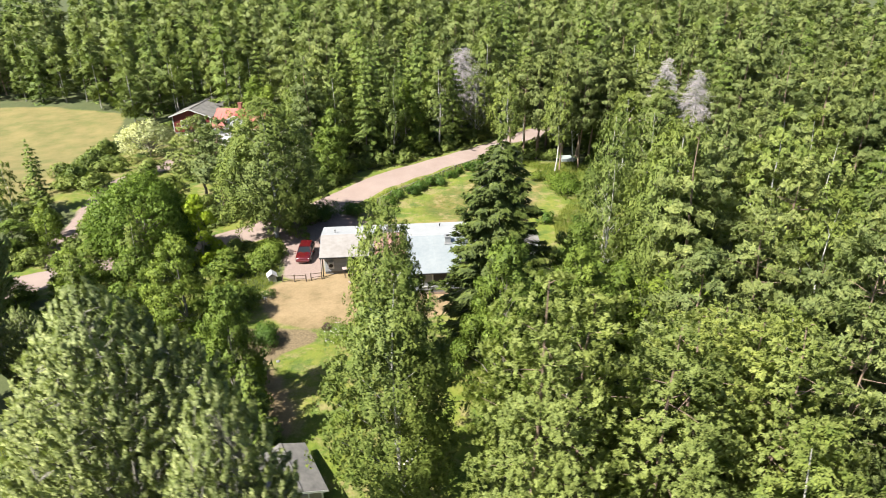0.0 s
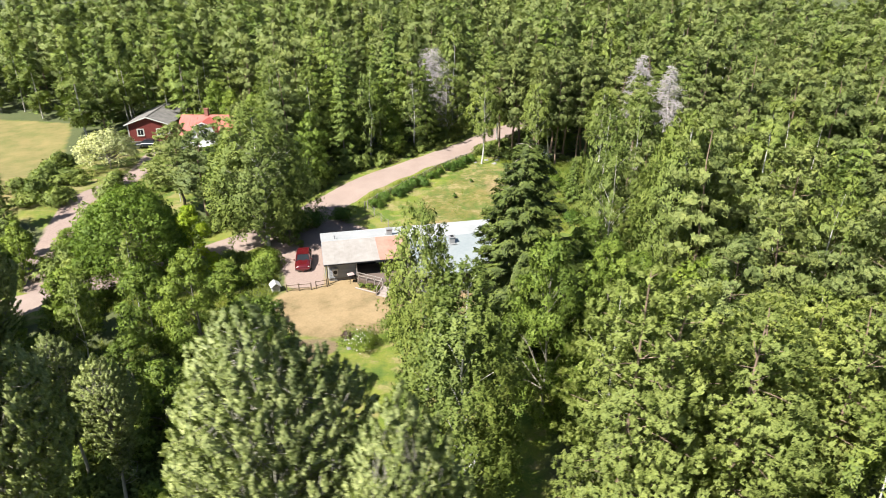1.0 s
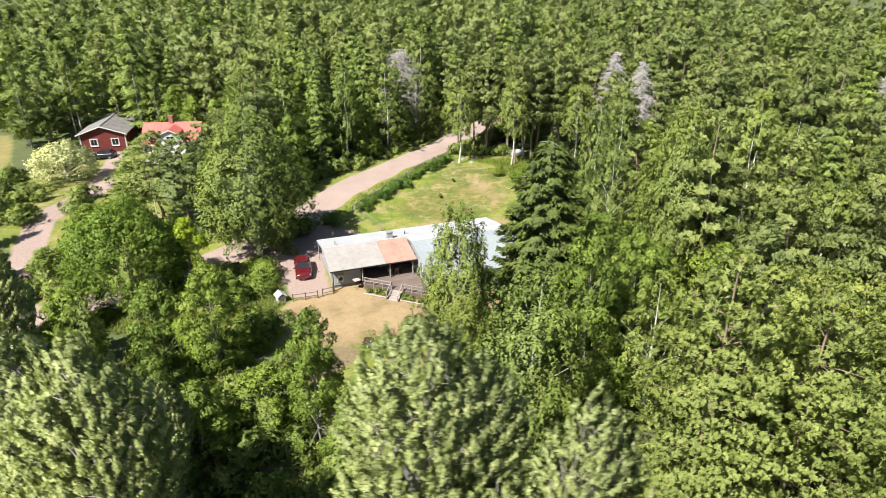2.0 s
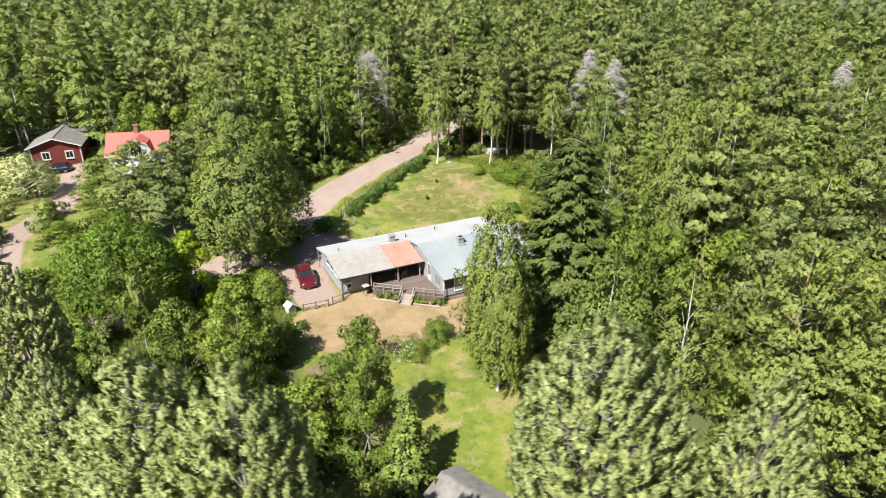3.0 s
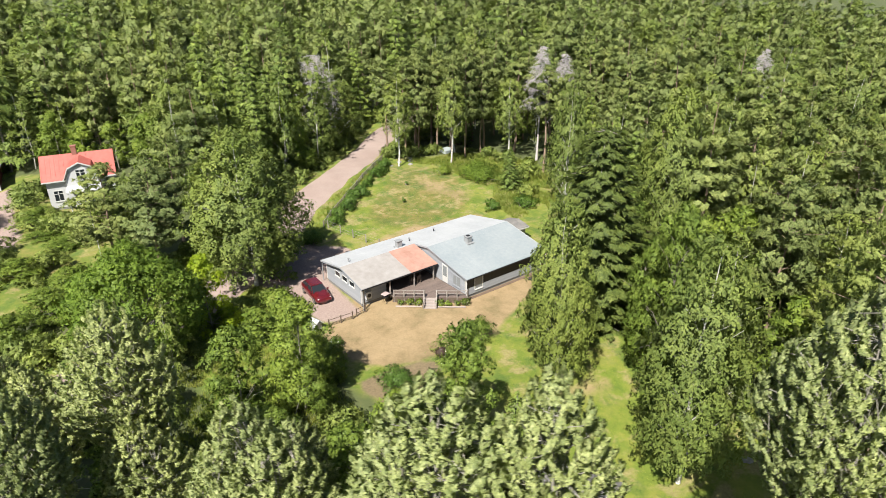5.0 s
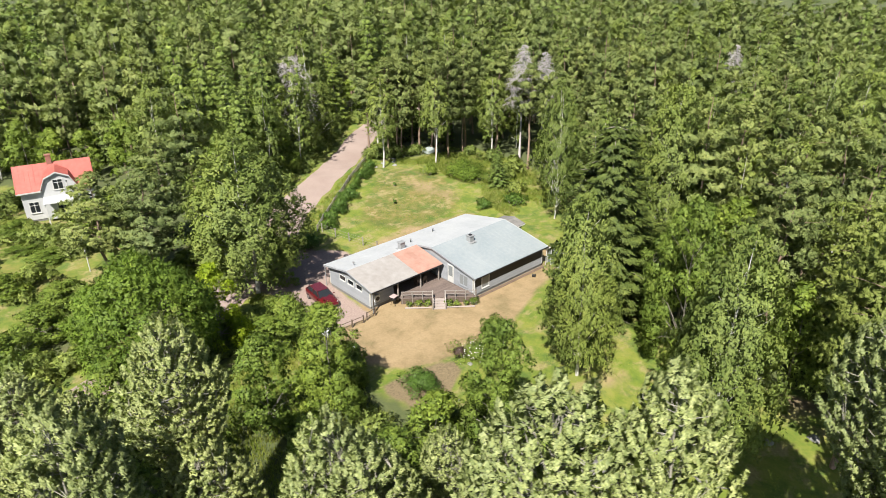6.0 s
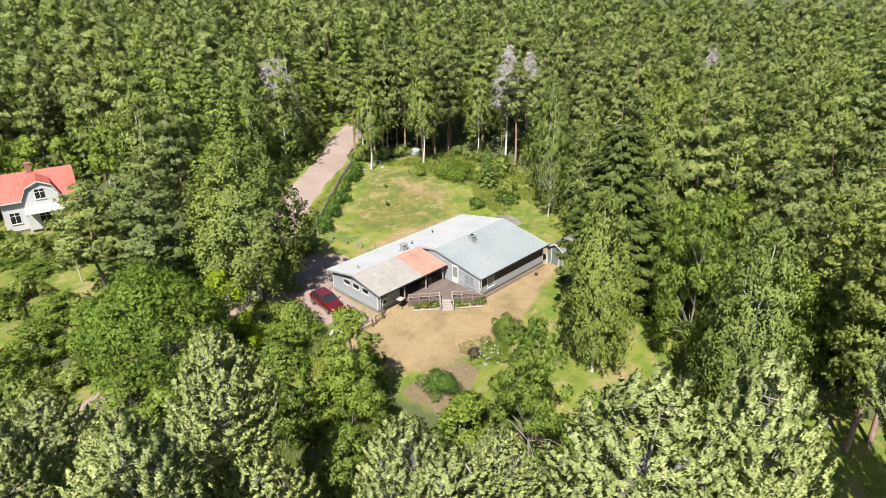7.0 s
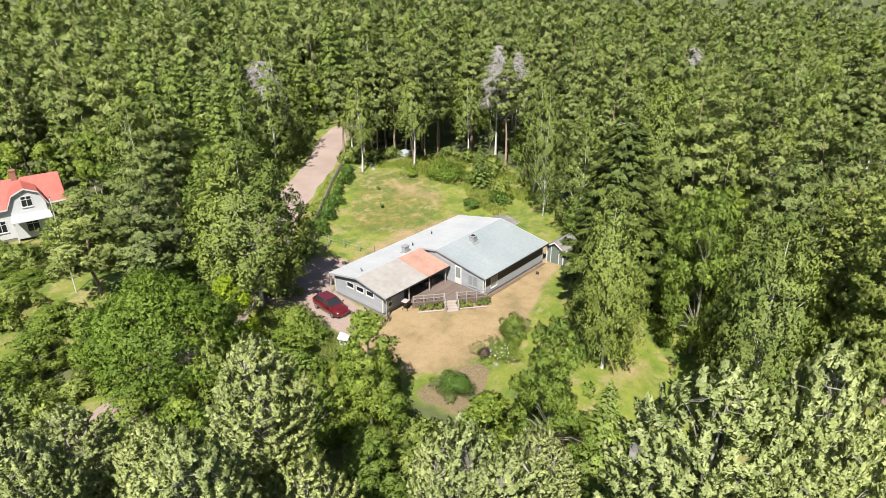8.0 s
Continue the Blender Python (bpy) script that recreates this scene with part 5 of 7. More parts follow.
# ---- the annexe and the sheds ----
def shed(name, at, turn, w, d, wall, ridge_h, wall_mat, roof_mat, label, door_on=True, over=0.3, gap=0.0):
    """A gabled shed, its ridge along y before turning, the door in the -y gable."""
    root = new(name)
    root.matrix_basis = pose(*at, 0, 0, turn)
    tagged(root, label, "shed")
    t = 0.1
    out = [(-w / 2, 0), (-w / 2, wall), (0, ridge_h), (w / 2, wall), (w / 2, 0)]
    part("gable_wall", prism(out, -d / 2, -d / 2 + t), wall_mat, root)
    part("gable_wall", prism(out, d / 2 - t, d / 2), wall_mat, root)
    part("side_wall", boxes((-w / 2, -w / 2 + t, -d / 2 + t, d / 2 - t, 0, wall)), wall_mat, root)
    part("side_wall", boxes((w / 2 - t, w / 2, -d / 2 + t, d / 2 - t, 0, wall)), wall_mat, root)
    part("foundation", boxes((-w / 2 - 0.03, w / 2 + 0.03, -d / 2 - 0.03, d / 2 + 0.03, -0.4, 0.02)), PLINTH, root)
    slope = (ridge_h - wall) / (w / 2)
    for s in (-1, 1):
        e = s * (w / 2 + over)
        ze = wall - slope * over
        part("roof_slope", slab([(0, -d / 2 - over, ridge_h + 0.09), (e, -d / 2 - over, ze + 0.09), (e, d / 2 + over, ze + 0.09), (0, d / 2 + over, ridge_h + 0.09)], 0.08), roof_mat, root)
        part("eave_board", boxes((e - 0.02, e + 0.02, -d / 2 - over, d / 2 + over, ze - 0.08, ze + 0.06)), TRIM_WHITE, root)
        part("corner_board", boxes((s * w / 2 - 0.06, s * w / 2 + 0.06, -d / 2 - 0.025, -d / 2 + 0.06, 0, wall)), TRIM_WHITE, root)
        part("verge_board", slab([(0, -d / 2 - over - 0.03, ridge_h + 0.10), (e, -d / 2 - over - 0.03, ze + 0.10), (e, -d / 2 - over - 0.002, ze + 0.10), (0, -d / 2 - over - 0.002, ridge_h + 0.10)], 0.16), TRIM_WHITE, root)
    part("ridge_cap", boxes((-0.12, 0.12, -d / 2 - over, d / 2 + over, ridge_h + 0.07, ridge_h + 0.12), bevel=0.02), roof_mat, root)
    if door_on:
        door = part("door", boxes((-0.5, 0.5, -d / 2 - 0.035, -d / 2 - 0.002, 0.05, 1.95)), wall_mat, root)
        for x in (-0.52, 0.52):
            part("door_trim", boxes((x - 0.05, x + 0.05, -d / 2 - 0.045, -d / 2 - 0.002, 0.03, 2.0)), TRIM_WHITE, door)
        part("door_handle", bar((0.38, -d / 2 - 0.08, 1.0), (0.38, -d / 2 - 0.03, 1.0), 0.02), DARK_METAL, door)
    return root


shed("garden_shed", yard(22.7, -5.5), HROT - 90, 2.1, 2.9, 1.95, 2.6, SHED_GREEN, ROOF_FELT, "small green-grey shed with grey felt roof beside the house")
annexe = shed("annexe", yard(22.75, 3.7), HROT - 90, 2.9, 3.4, 2.0, 2.32, WALL_GREY, ROOF_FELT, "low grey annexe behind the house end", False)
lean = shed("lawn_shed", foot(-10.5, 33.4), 28.5, 2.9, 4.5, 2.0, 2.55, WOOD_GREY, ROOF_FELT, "weathered shed with grey mossy felt roof on the lawn", True, 0.35)


# ---- the neighbours ----
def neighbour_house():
    root = new("white_house")
    gx, gy = -33.4, 106.0
    root.matrix_basis = pose(gx, gy, height(gx, gy), 0, 0, -7)
    tagged(root, "white wooden villa with red sheet roof and gambrel dormer", "house")
    w, d, eave, ridge = 7.9, 5.9, 4.45, 6.65
    t = 0.18
    side = [(-d / 2, 0.4), (-d / 2, eave), (0, ridge - 0.15), (d / 2, eave), (d / 2, 0.4)]
    part("plinth", boxes((-w / 2 + 0.05, w / 2 - 0.05, -d / 2 + 0.05, d / 2 - 0.05, -0.6, 0.4)), PLINTH, root)
    for x in (-w / 2, w / 2 - t):
        part("wall", turned(prism(side, 0, t), Matrix.Translation((x + t, 0, 0)) @ Matrix.Rotation(radians(90), 4, "Z")), WALL_WHITE, root)
    for y in (-d / 2, d / 2 - t):
        part("wall", boxes((-w / 2 + t, w / 2 - t, y, y + t, 0.4, eave)), WALL_WHITE, root)
    k = (ridge - eave) / (d / 2)
    o = 0.45
    for s in (-1, 1):
        ye, ze = s * (d / 2 + o), eave - k * o
        rf = part("roof", slab([(-w / 2 - 0.4, 0, ridge), (w / 2 + 0.4, 0, ridge), (w / 2 + 0.4, ye, ze), (-w / 2 - 0.4, ye, ze)], 0.12), ROOF_RED, root)
        for j in range(17):
            x = -w / 2 - 0.3 + j * (w + 0.6) / 16
            part("seam", slab([(x - 0.02, 0, ridge + 0.035), (x + 0.02, 0, ridge + 0.035), (x + 0.02, ye, ze + 0.035), (x - 0.02, ye, ze + 0.035)], 0.04), ROOF_RED, rf)
        part("eave_board", boxes((-w / 2 - 0.4, w / 2 + 0.4, ye - 0.02, ye + 0.02, ze - 0.2, ze - 0.02)), TRIM_WHITE, root)
    # the dormer with its broken gable over the front
    dw, df = 3.7, -d / 2 - 0.8
    out = [(-dw / 2, 0.4), (-dw / 2, 4.4), (-dw / 2 + 0.6, 5.65), (0, 6.25), (dw / 2 - 0.6, 5.65), (dw / 2, 4.4), (dw / 2, 0.4)]
    part("dormer", turned(prism(out, df, df + 2.6), Matrix.Translation((0.3, 0, 0))), WALL_WHITE, root)
    cap = [(-dw / 2 - 0.25, 4.25), (-dw / 2 + 0.5, 5.8), (0, 6.42), (dw / 2 - 0.5, 5.8), (dw / 2 + 0.25, 4.25)]
    for (xa, za), (xb, zb) in zip(cap[:-1], cap[1:]):
        part("dormer_roof", slab([(0.3 + xa, df - 0.25, za), (0.3 + xb, df - 0.25, zb), (0.3 + xb, -0.1, zb), (0.3 + xa, -0.1, za)], 0.1), ROOF_RED, root)
        part("dormer_verge", slab([(0.3 + xa, df - 0.28, za - 0.02), (0.3 + xb, df - 0.28, zb - 0.02), (0.3 + xb, df - 0.252, zb - 0.02), (0.3 + xa, df - 0.252, za - 0.02)], 0.18), TRIM_WHITE, root)
    part("porch_roof", slab([(-1.6, df, 3.35), (2.3, df, 3.35), (2.4, df - 1.6, 2.95), (-1.7, df - 1.6, 2.95)], 0.1), WALL_WHITE, root)
    for x in (-1.5, 2.2):
        part("porch_post", boxes((x - 0.07, x + 0.07, df - 1.5, df - 1.36, -0.2, 2.95)), TRIM_WHITE, root)
    window(root, (0.3, df, 4.75), 0, 1.0, 1.15, TRIM_WHITE, 1, cross=1)
    for x in (-2.8, 3.1):
        window(root, (x, -d / 2, 2.0), 0, 1.0, 1.3, TRIM_WHITE, 1, cross=1)
    window(root, (0.3, df, 1.8), 0, 1.2, 1.3, TRIM_WHITE, 1, cross=1)
    for y in (-1.7, 1.7):
        window(root, (-w / 2, y, 1.8), -90, 0.9, 1.3, TRIM_WHITE, 1, cross=1)
        window(root, (w / 2, y, 1.8), 90, 0.9, 1.3, TRIM_WHITE, 1, cross=1)
    ch = part("chimney", boxes((-0.5, 0.1, -0.3, 0.3, ridge - 0.5, ridge + 0.9), bevel=0.02), BRICK, root, "red brick chimney")
    part("chimney_cap", boxes((-0.56, 0.16, -0.36, 0.36, ridge + 0.9, ridge + 1.0)), BRICK, ch)
    pole = new("flagpole")
    px, py = -33.9, 86.0
    pole.matrix_basis = pose(px, py, height(px, py))
    tagged(pole, "tall white flagpole in the neighbour's garden", "flagpole")
    part("mast", bar((0, 0, -0.3), (0, 0, 10.2), 0.055, 8), TRIM_WHITE, pole)
    part("knob", bar((0, 0, 10.2), (0, 0, 10.32), 0.08, 8), ALLOY, pole)


def red_barn():
    root = new("red_barn")
    gx, gy = -47.0, 125.1
    root.matrix_basis = pose(gx, gy, height(gx, gy), 0, 0, -3)
    tagged(root, "dark red wooden barn with grey roof and white-framed windows", "barn")
    w, d, wall, ridge = 7.2, 12.0, 3.1, 4.35
    out = [(-w / 2, 0.0), (-w / 2, wall), (0, ridge), (w / 2, wall), (w / 2, 0.0)]
    part("foundation", boxes((-w / 2 + 0.02, w / 2 - 0.02, -d / 2 + 0.02, d / 2 - 0.02, -0.6, -0.002)), STONE, root)
    part("gable_wall", prism(out, -d / 2, -d / 2 + 0.15), WALL_RED, root)
    part("gable_wall", prism(out, d / 2 - 0.15, d / 2), WALL_RED, root)
    for x in (-w / 2, w / 2 - 0.15):
        part("side_wall", boxes((x, x + 0.15, -d / 2 + 0.15, d / 2 - 0.15, 0, wall)), WALL_RED, root)
    for j in range(18):
        x = -w / 2 + 0.2 + j * (w - 0.4) / 17
        part("batten", boxes((x - 0.025, x + 0.025, -d / 2 - 0.025, -d / 2 - 0.001, 0.05, wall + (ridge - wall) * (1 - abs(x) / (w / 2)) - 0.05)), WALL_RED, root)
    k = (ridge - wall) / (w / 2)
    for s in (-1, 1):
        e, ze = s * (w / 2 + 0.5), wall - k * 0.5
        part("roof_slope", slab([(0, -d / 2 - 0.5, ridge + 0.12), (e, -d / 2 - 0.5, ze + 0.12), (e, d / 2 + 0.5, ze + 0.12), (0, d / 2 + 0.5, ridge + 0.12)], 0.1), ROOF_FELT, root)
        part("verge_board", slab([(0, -d / 2 - 0.53, ridge + 0.13), (e, -d / 2 - 0.53, ze + 0.13), (e, -d / 2 - 0.502, ze + 0.13), (0, -d / 2 - 0.502, ridge + 0.13)], 0.2), TRIM_WHITE, root)
        part("corner_board", boxes((s * w / 2 - 0.08, s * w / 2 + 0.08, -d / 2 - 0.04, -d / 2 + 0.08, 0, wall)), TRIM_WHITE, root)
    part("ridge_cap", boxes((-0.15, 0.15, -d / 2 - 0.5, d / 2 + 0.5, ridge + 0.1, ridge + 0.17), bevel=0.02), ROOF_FELT, root)
    for x in (-1.5, 1.9):
        window(root, (x, -d / 2 - 0.03, 1.6), 0, 0.95, 1.0, TRIM_WHITE, 1, f=0.16)


neighbour_house()
red_barn()


# ---- the car ----
def parked_car(x, y, turn, paint, label):
    root = new("car")
    root.matrix_basis = pose(x, y, height(x, y), 0, 0, turn)
    tagged(root, label, "car")
    # length along x, front at +x
    stations = [(-2.05, 0.55, 0.80, 0.74), (-2.0, 0.35, 0.98, 0.80), (-1.5, 0.28, 1.0, 0.86), (-0.6, 0.26, 0.98, 0.88), (0.6, 0.26, 0.95, 0.88), (1.4, 0.27, 0.86, 0.86), (1.95, 0.32, 0.74, 0.80), (2.1, 0.42, 0.60, 0.70)]
    bm = bmesh.new()
    rings = []
    for x, z0, z1, hw in stations:
        rings.append([bm.verts.new(p) for p in ((x, -hw * 0.94, z0), (x, -hw, (z0 + z1) / 2), (x, -hw * 0.90, z1), (x, 0, z1 + 0.03), (x, hw * 0.90, z1), (x, hw, (z0 + z1) / 2), (x, hw * 0.94, z0))])
    for a, b in zip(rings[:-1], rings[1:]):
        for i in range(7):
            j = (i + 1) % 7
            bm.faces.new((a[i], a[j], b[j], b[i]))
    bm.faces.new(rings[0])
    bm.faces.new(rings[-1][::-1])
    bmesh.ops.recalc_face_normals(bm, faces=bm.faces[:])
    bmesh.ops.subdivide_edges(bm, edges=bm.edges[:], cuts=1, smooth=0.6, use_grid_fill=True)
    body = part("body", bm, paint, root, smooth=True)
    # cabin: roof with pillars, glass all round
    bm = bmesh.new()
    low = [(-1.9, -0.76, 0.95), (1.0, -0.78, 0.93), (1.0, 0.78, 0.93), (-1.9, 0.76, 0.95)]
    top = [(-1.35, -0.58, 1.42), (0.22, -0.60, 1.43), (0.22, 0.60, 1.43), (-1.35, 0.58, 1.42)]
    a, b = [bm.verts.new(p) for p in low], [bm.verts.new(p) for p in top]
    for i in range(4):
        j = (i + 1) % 4
        bm.faces.new((a[i], a[j], b[j], b[i]))
    bm.faces.new(b)
    bmesh.ops.recalc_face_normals(bm, faces=bm.faces[:])
    part("glasshouse", bm, GLASS_DARK, body)
    part("roof", slab([(-1.42, -0.61, 1.45), (0.28, -0.63, 1.455), (0.28, 0.63, 1.455), (-1.42, 0.61, 1.45)], 0.05), paint, body)
    for s in (-1, 1):
        for (xa, xb, za, zb) in ((1.0, 0.24, 0.93, 1.43), (-0.45, -0.48, 0.95, 1.43), (-1.88, -1.36, 0.95, 1.43)):
            part("pillar", bar((xa, s * 0.775, za), (xb, s * 0.605, zb), 0.035), paint, body)
        part("wing_mirror", boxes((0.72, 0.84, s * 0.96 - 0.09, s * 0.96 + 0.09, 0.93, 1.06), bevel=0.02), paint, body)
        part("headlight", boxes((1.90, 2.06, s * 0.56 - 0.16, s * 0.56 + 0.16, 0.60, 0.72), bevel=0.03), LAMP_CLEAR, body)
        part("tail_light", boxes((-2.06, -1.94, s * 0.66 - 0.1, s * 0.66 + 0.1, 0.62, 0.92), bevel=0.02), LAMP_RED, body)
        for x in (-1.3, 1.32):
            wheel = part("wheel", bar((x, s * 0.70, 0.31), (x, s * 0.89, 0.31), 0.31, 20), RUBBER, root)
            part("rim", bar((x, s * 0.885, 0.31), (x, s * 0.90, 0.31), 0.2, 14), ALLOY, wheel)
    part("bumper", boxes((1.98, 2.16, -0.74, 0.74, 0.34, 0.54), bevel=0.05), paint, body)
    part("bumper", boxes((-2.14, -1.98, -0.74, 0.74, 0.36, 0.58), bevel=0.05), paint, body)


parked_car(-15.95, 67.0, -88, CAR_RED, "dark red hatchback car parked on the gravel drive")
parked_car(-47.0, 115.9, 175, CAR_DARK, "dark car parked in front of the red barn")

# the trees that stand singly: (x, y, height of the top above the zero level)
def stand(name, sets, spots, nominal, leaf, wood, label, group, first_fine, spray=None):
    """Trees of one kind at their places: the first ones finely leaved, the rest coarser."""
    nom_h, nom_r = nominal
    protos = {}
    for i, (x, y, top, r) in enumerate(spots):
        fine = i < first_fine
        variants = sets[0] if fine else sets[1]
        v = i % len(variants)
        p = foot(x, y)
        m = pose(*p, 0, 0, rnd.uniform(0, 360)) @ Matrix.Diagonal((r / nom_r, r / nom_r, (top - p[2]) / nom_h, 1))
        if (fine, v) not in protos:
            protos[fine, v] = plant(name, variants[v], leaf if fine or not spray else spray, wood, (0, 0, 0), label, "tree", group=group)
            protos[fine, v].matrix_basis = m
        else:
            copy_thing(protos[fine, v], pose(0, 0, 0)).matrix_basis = m


rnd = random.Random(5)
WILLOWS = [(-34.4, 42.3, 17.3, 2.6), (-40.4, 37.2, 18.2, 2.7), (-32.0, 33.0, 16.6, 2.4), (-27.4, 26.0, 20.4, 3.6), (-23.6, 22.8, 20.9, 2.7),
           (-7.8, 16.2, 20.8, 2.2), (-30.6, 26.5, 15.4, 2.0), (-47.5, 41.0, 17.0, 3.2),
           (-53.0, 46.0, 17.5, 3.4), (-33.2, 26.2, 16.6, 2.2), (-28.4, 36.8, 11.0, 2.0), (-24.8, 33.5, 11.0, 2.0), (-41.4, 50.6, 11.6, 2.6), (-39.6, 45.0, 13.2, 2.3),
           (-45.5, 54.0, 13.5, 3.0), (-30.0, 30.5, 15.8, 2.6), (-44.5, 45.0, 15.5, 2.6), (-35.2, 37.8, 12.8, 2.3)]
plumes = [plume_tree(11 + i, 20.0, 3.0, 7.5, 540, 74, 0.205, reach=1.3) for i in range(3)]
stand("willow_tree", (plumes, plumes), WILLOWS, (20.0, 3.0), LEAF_WILLOW, BARK_SILVER, "tall pale silvery-leaved willow with upswept boughs", "silvery willows", 99)
broad = [plume_tree(14, 22.0, 4.4, 8.0, 1020, 76, 0.205, reach=1.35)]
stand("willow_tree", (broad, broad), [(-12.2, 18.4, 22.4, 3.8)], (22.0, 4.4), LEAF_WILLOW, BARK_SILVER, "broad pale silvery-leaved willow beside the lawn shed", "silvery willows", 99)

BIRCHES = [(-4.1, 43.2, 15.6, 2.5), (-2.8, 31.4, 16.4, 3.2), (20.9, 53.5, 19.2, 3.4), (-20.6, 72.4, 16.6, 4.6), (17.3, 62.2, 14.2, 2.8),
           (18.7, 68.4, 17.0, 2.2), (5.8, 112.4, 14.0, 3.2), (9.5, 38.0, 11.5, 2.8), (23.0, 36.5, 11.0, 2.8), (29.5, 45.0, 15.5, 3.0), (24.5, 75.0, 16.5, 2.8)]
fine = [birch(41 + i, 16.0, 3.2, 2.4, 1000, 28, 0.235, limbs=30, drop=0.9) for i in range(3)]
rest = [birch(46 + i, 16.0, 3.2, 2.0, 420, 17, 0.36, sides=5, limbs=26, drop=0.75) for i in range(3)]
stand("birch_tree", (fine, rest), BIRCHES, (16.0, 3.2), LEAF_BIRCH, BARK_BIRCH, "tall birch with white trunk and drooping olive-green crown", "birches", 4, SPRAY_BIRCH)

EDGE_BIRCHES = [(9.4, 96.2, 15.5, 2.3), (16.9, 92.8, 15.5, 2.0), (20.5, 97.2, 14.8, 2.2), (26.0, 90.0, 15.0, 2.3), (13.6, 104.5, 15.5, 2.6)]
slim = [birch(56 + i, 16.0, 2.4, 5.6, 300, 17, 0.36, sides=6, limbs=26, drop=0.75, trunk_r=0.15) for i in range(2)]
stand("edge_birch_tree", (slim, slim), EDGE_BIRCHES, (16.0, 2.4), SPRAY_BIRCH, BARK_BIRCH, "slender birch with a long bare white trunk at the meadow's edge", "edge birches", 99)

ALDERS = [(4.6, 39.6, 14.6, 3.3), (10.4, 43.5, 12.4, 3.2), (-23.4, 50.4, 10.0, 3.1), (-15.6, 39.8, 11.0, 2.8), (-27.5, 45.0, 5.5, 2.4), (12.0, 52.0, 10.5, 3.2), (7.6, 45.2, 9.0, 2.8), 
          (-19.2, 42.5, 5.0, 2.4), (-24.0, 40.5, 5.5, 2.6), (-23.6, 62.0, 3.2, 2.0), (14.5, 47.0, 9.0, 3.0), (19.0, 44.0, 10.0, 3.2),
          (14.0, 58.0, 8.0, 2.8), (-19.5, 33.0, 3.5, 2.2), (-21.0, 29.5, 5.0, 2.4), (-23.5, 78.0, 6.5, 2.6), (-18.0, 73.5, 6.0, 2.2), (-27.8, 52.0, 8.2, 2.5), (-38.6, 98.5, 4.4, 2.2), (-39.0, 94.5, 2.6, 2.0), (-36.5, 91.0, 2.8, 2.2), (-31.5, 96.5, 6.0, 2.2), (-42.0, 85.0, 3.5, 2.4), (-37.5, 80.5, 3.4, 2.4), (-43.0, 72.0, 3.5, 2.4), (-39.5, 76.0, 3.6, 2.4), (-36.0, 73.0, 5.5, 2.4), (-37.5, 56.5, 3.5, 2.4), (-43.0, 56.0, 3.0, 2.2), (-49.5, 67.0, 4.5, 2.6), (-29.0, 93.0, 8.0, 2.4), (-36.8, 60.8, 5.0, 2.6)]
fine = [broadleaf(71 + i, 10.0, 3.2, 0.4, 110, 14500, 0.26, 0.75, 0.22, 0.9, 0.13, 0.5, 0.45, up=0.4, mess=0.65, limbs=24) for i in range(2)]
rest = [broadleaf(76 + i, 10.0, 3.2, 0.5, 80, 5400, 0.41, 0.8, 0.30, 0.9, 0.13, 0.5, 0.45, up=0.4, mess=0.65, limbs=18, sides=5) for i in range(2)]
stand("alder_tree", (fine, rest), ALDERS, (10.0, 3.2), LEAF_ALDER, BARK_GREY, "bushy fresh-green alder with dense rounded crown", "alders", 7, SPRAY_ALDER)

plant("maple_tree", dome_tree(91, 10.6, 5.7, 0.4, 420, 24000, 0.32), LEAF_MAPLE, BARK_GREY, foot(-32.8, 64.4),
      "dense dark-green maple with a broad domed crown", "tree")
plant("lime_leaved_tree", broadleaf(92, 8.2, 2.5, 1.0, 44, 5600, 0.31, 0.8, 0.32, 0.9, 0.12, 0.6, 0.5), LEAF_LIME, BARK_GREY, foot(-26.8, 65.0), "young tree with bright yellow-green leaves beside the maple", "tree")
plant("cream_flowering_tree", dome_tree(93, 6.0, 5.0, 0.2, 170, 6800, 0.31, 0.15), LEAF_CREAM, BARK_GREY, foot(-49.3, 104.2), "rounded shrub-like tree covered in cream blossom", "tree")

SPRUCES = [(4.4, 48.3, 19.0, 4.7), (-11.6, 101.3, 19.3, 3.4), (-16.5, 104.0, 19.6, 3.2), (-13.9, 36.6, 6.6, 2.1), (19.5, 81.0, 7.0, 1.8), (-7.0, 107.0, 16.5, 3.0), (24.0, 101.0, 14.0, 2.4)]
stand("spruce_tree", ([spruce(101, 19.0, 3.6, 0.8, 30000, 0.50, 38, blunt=0.46, per=11, ragged=0.16)], [spruce(102 + i, 19.0, 3.6, 1.2, 6400, 0.74, 26, 5) for i in range(2)]), SPRUCES, (19.0, 3.6), NEEDLE_SPRUCE, BARK_GREY,
      "dark green spruce with drooping tiered boughs", "spruces", 1, SPRAY_SPRUCE)

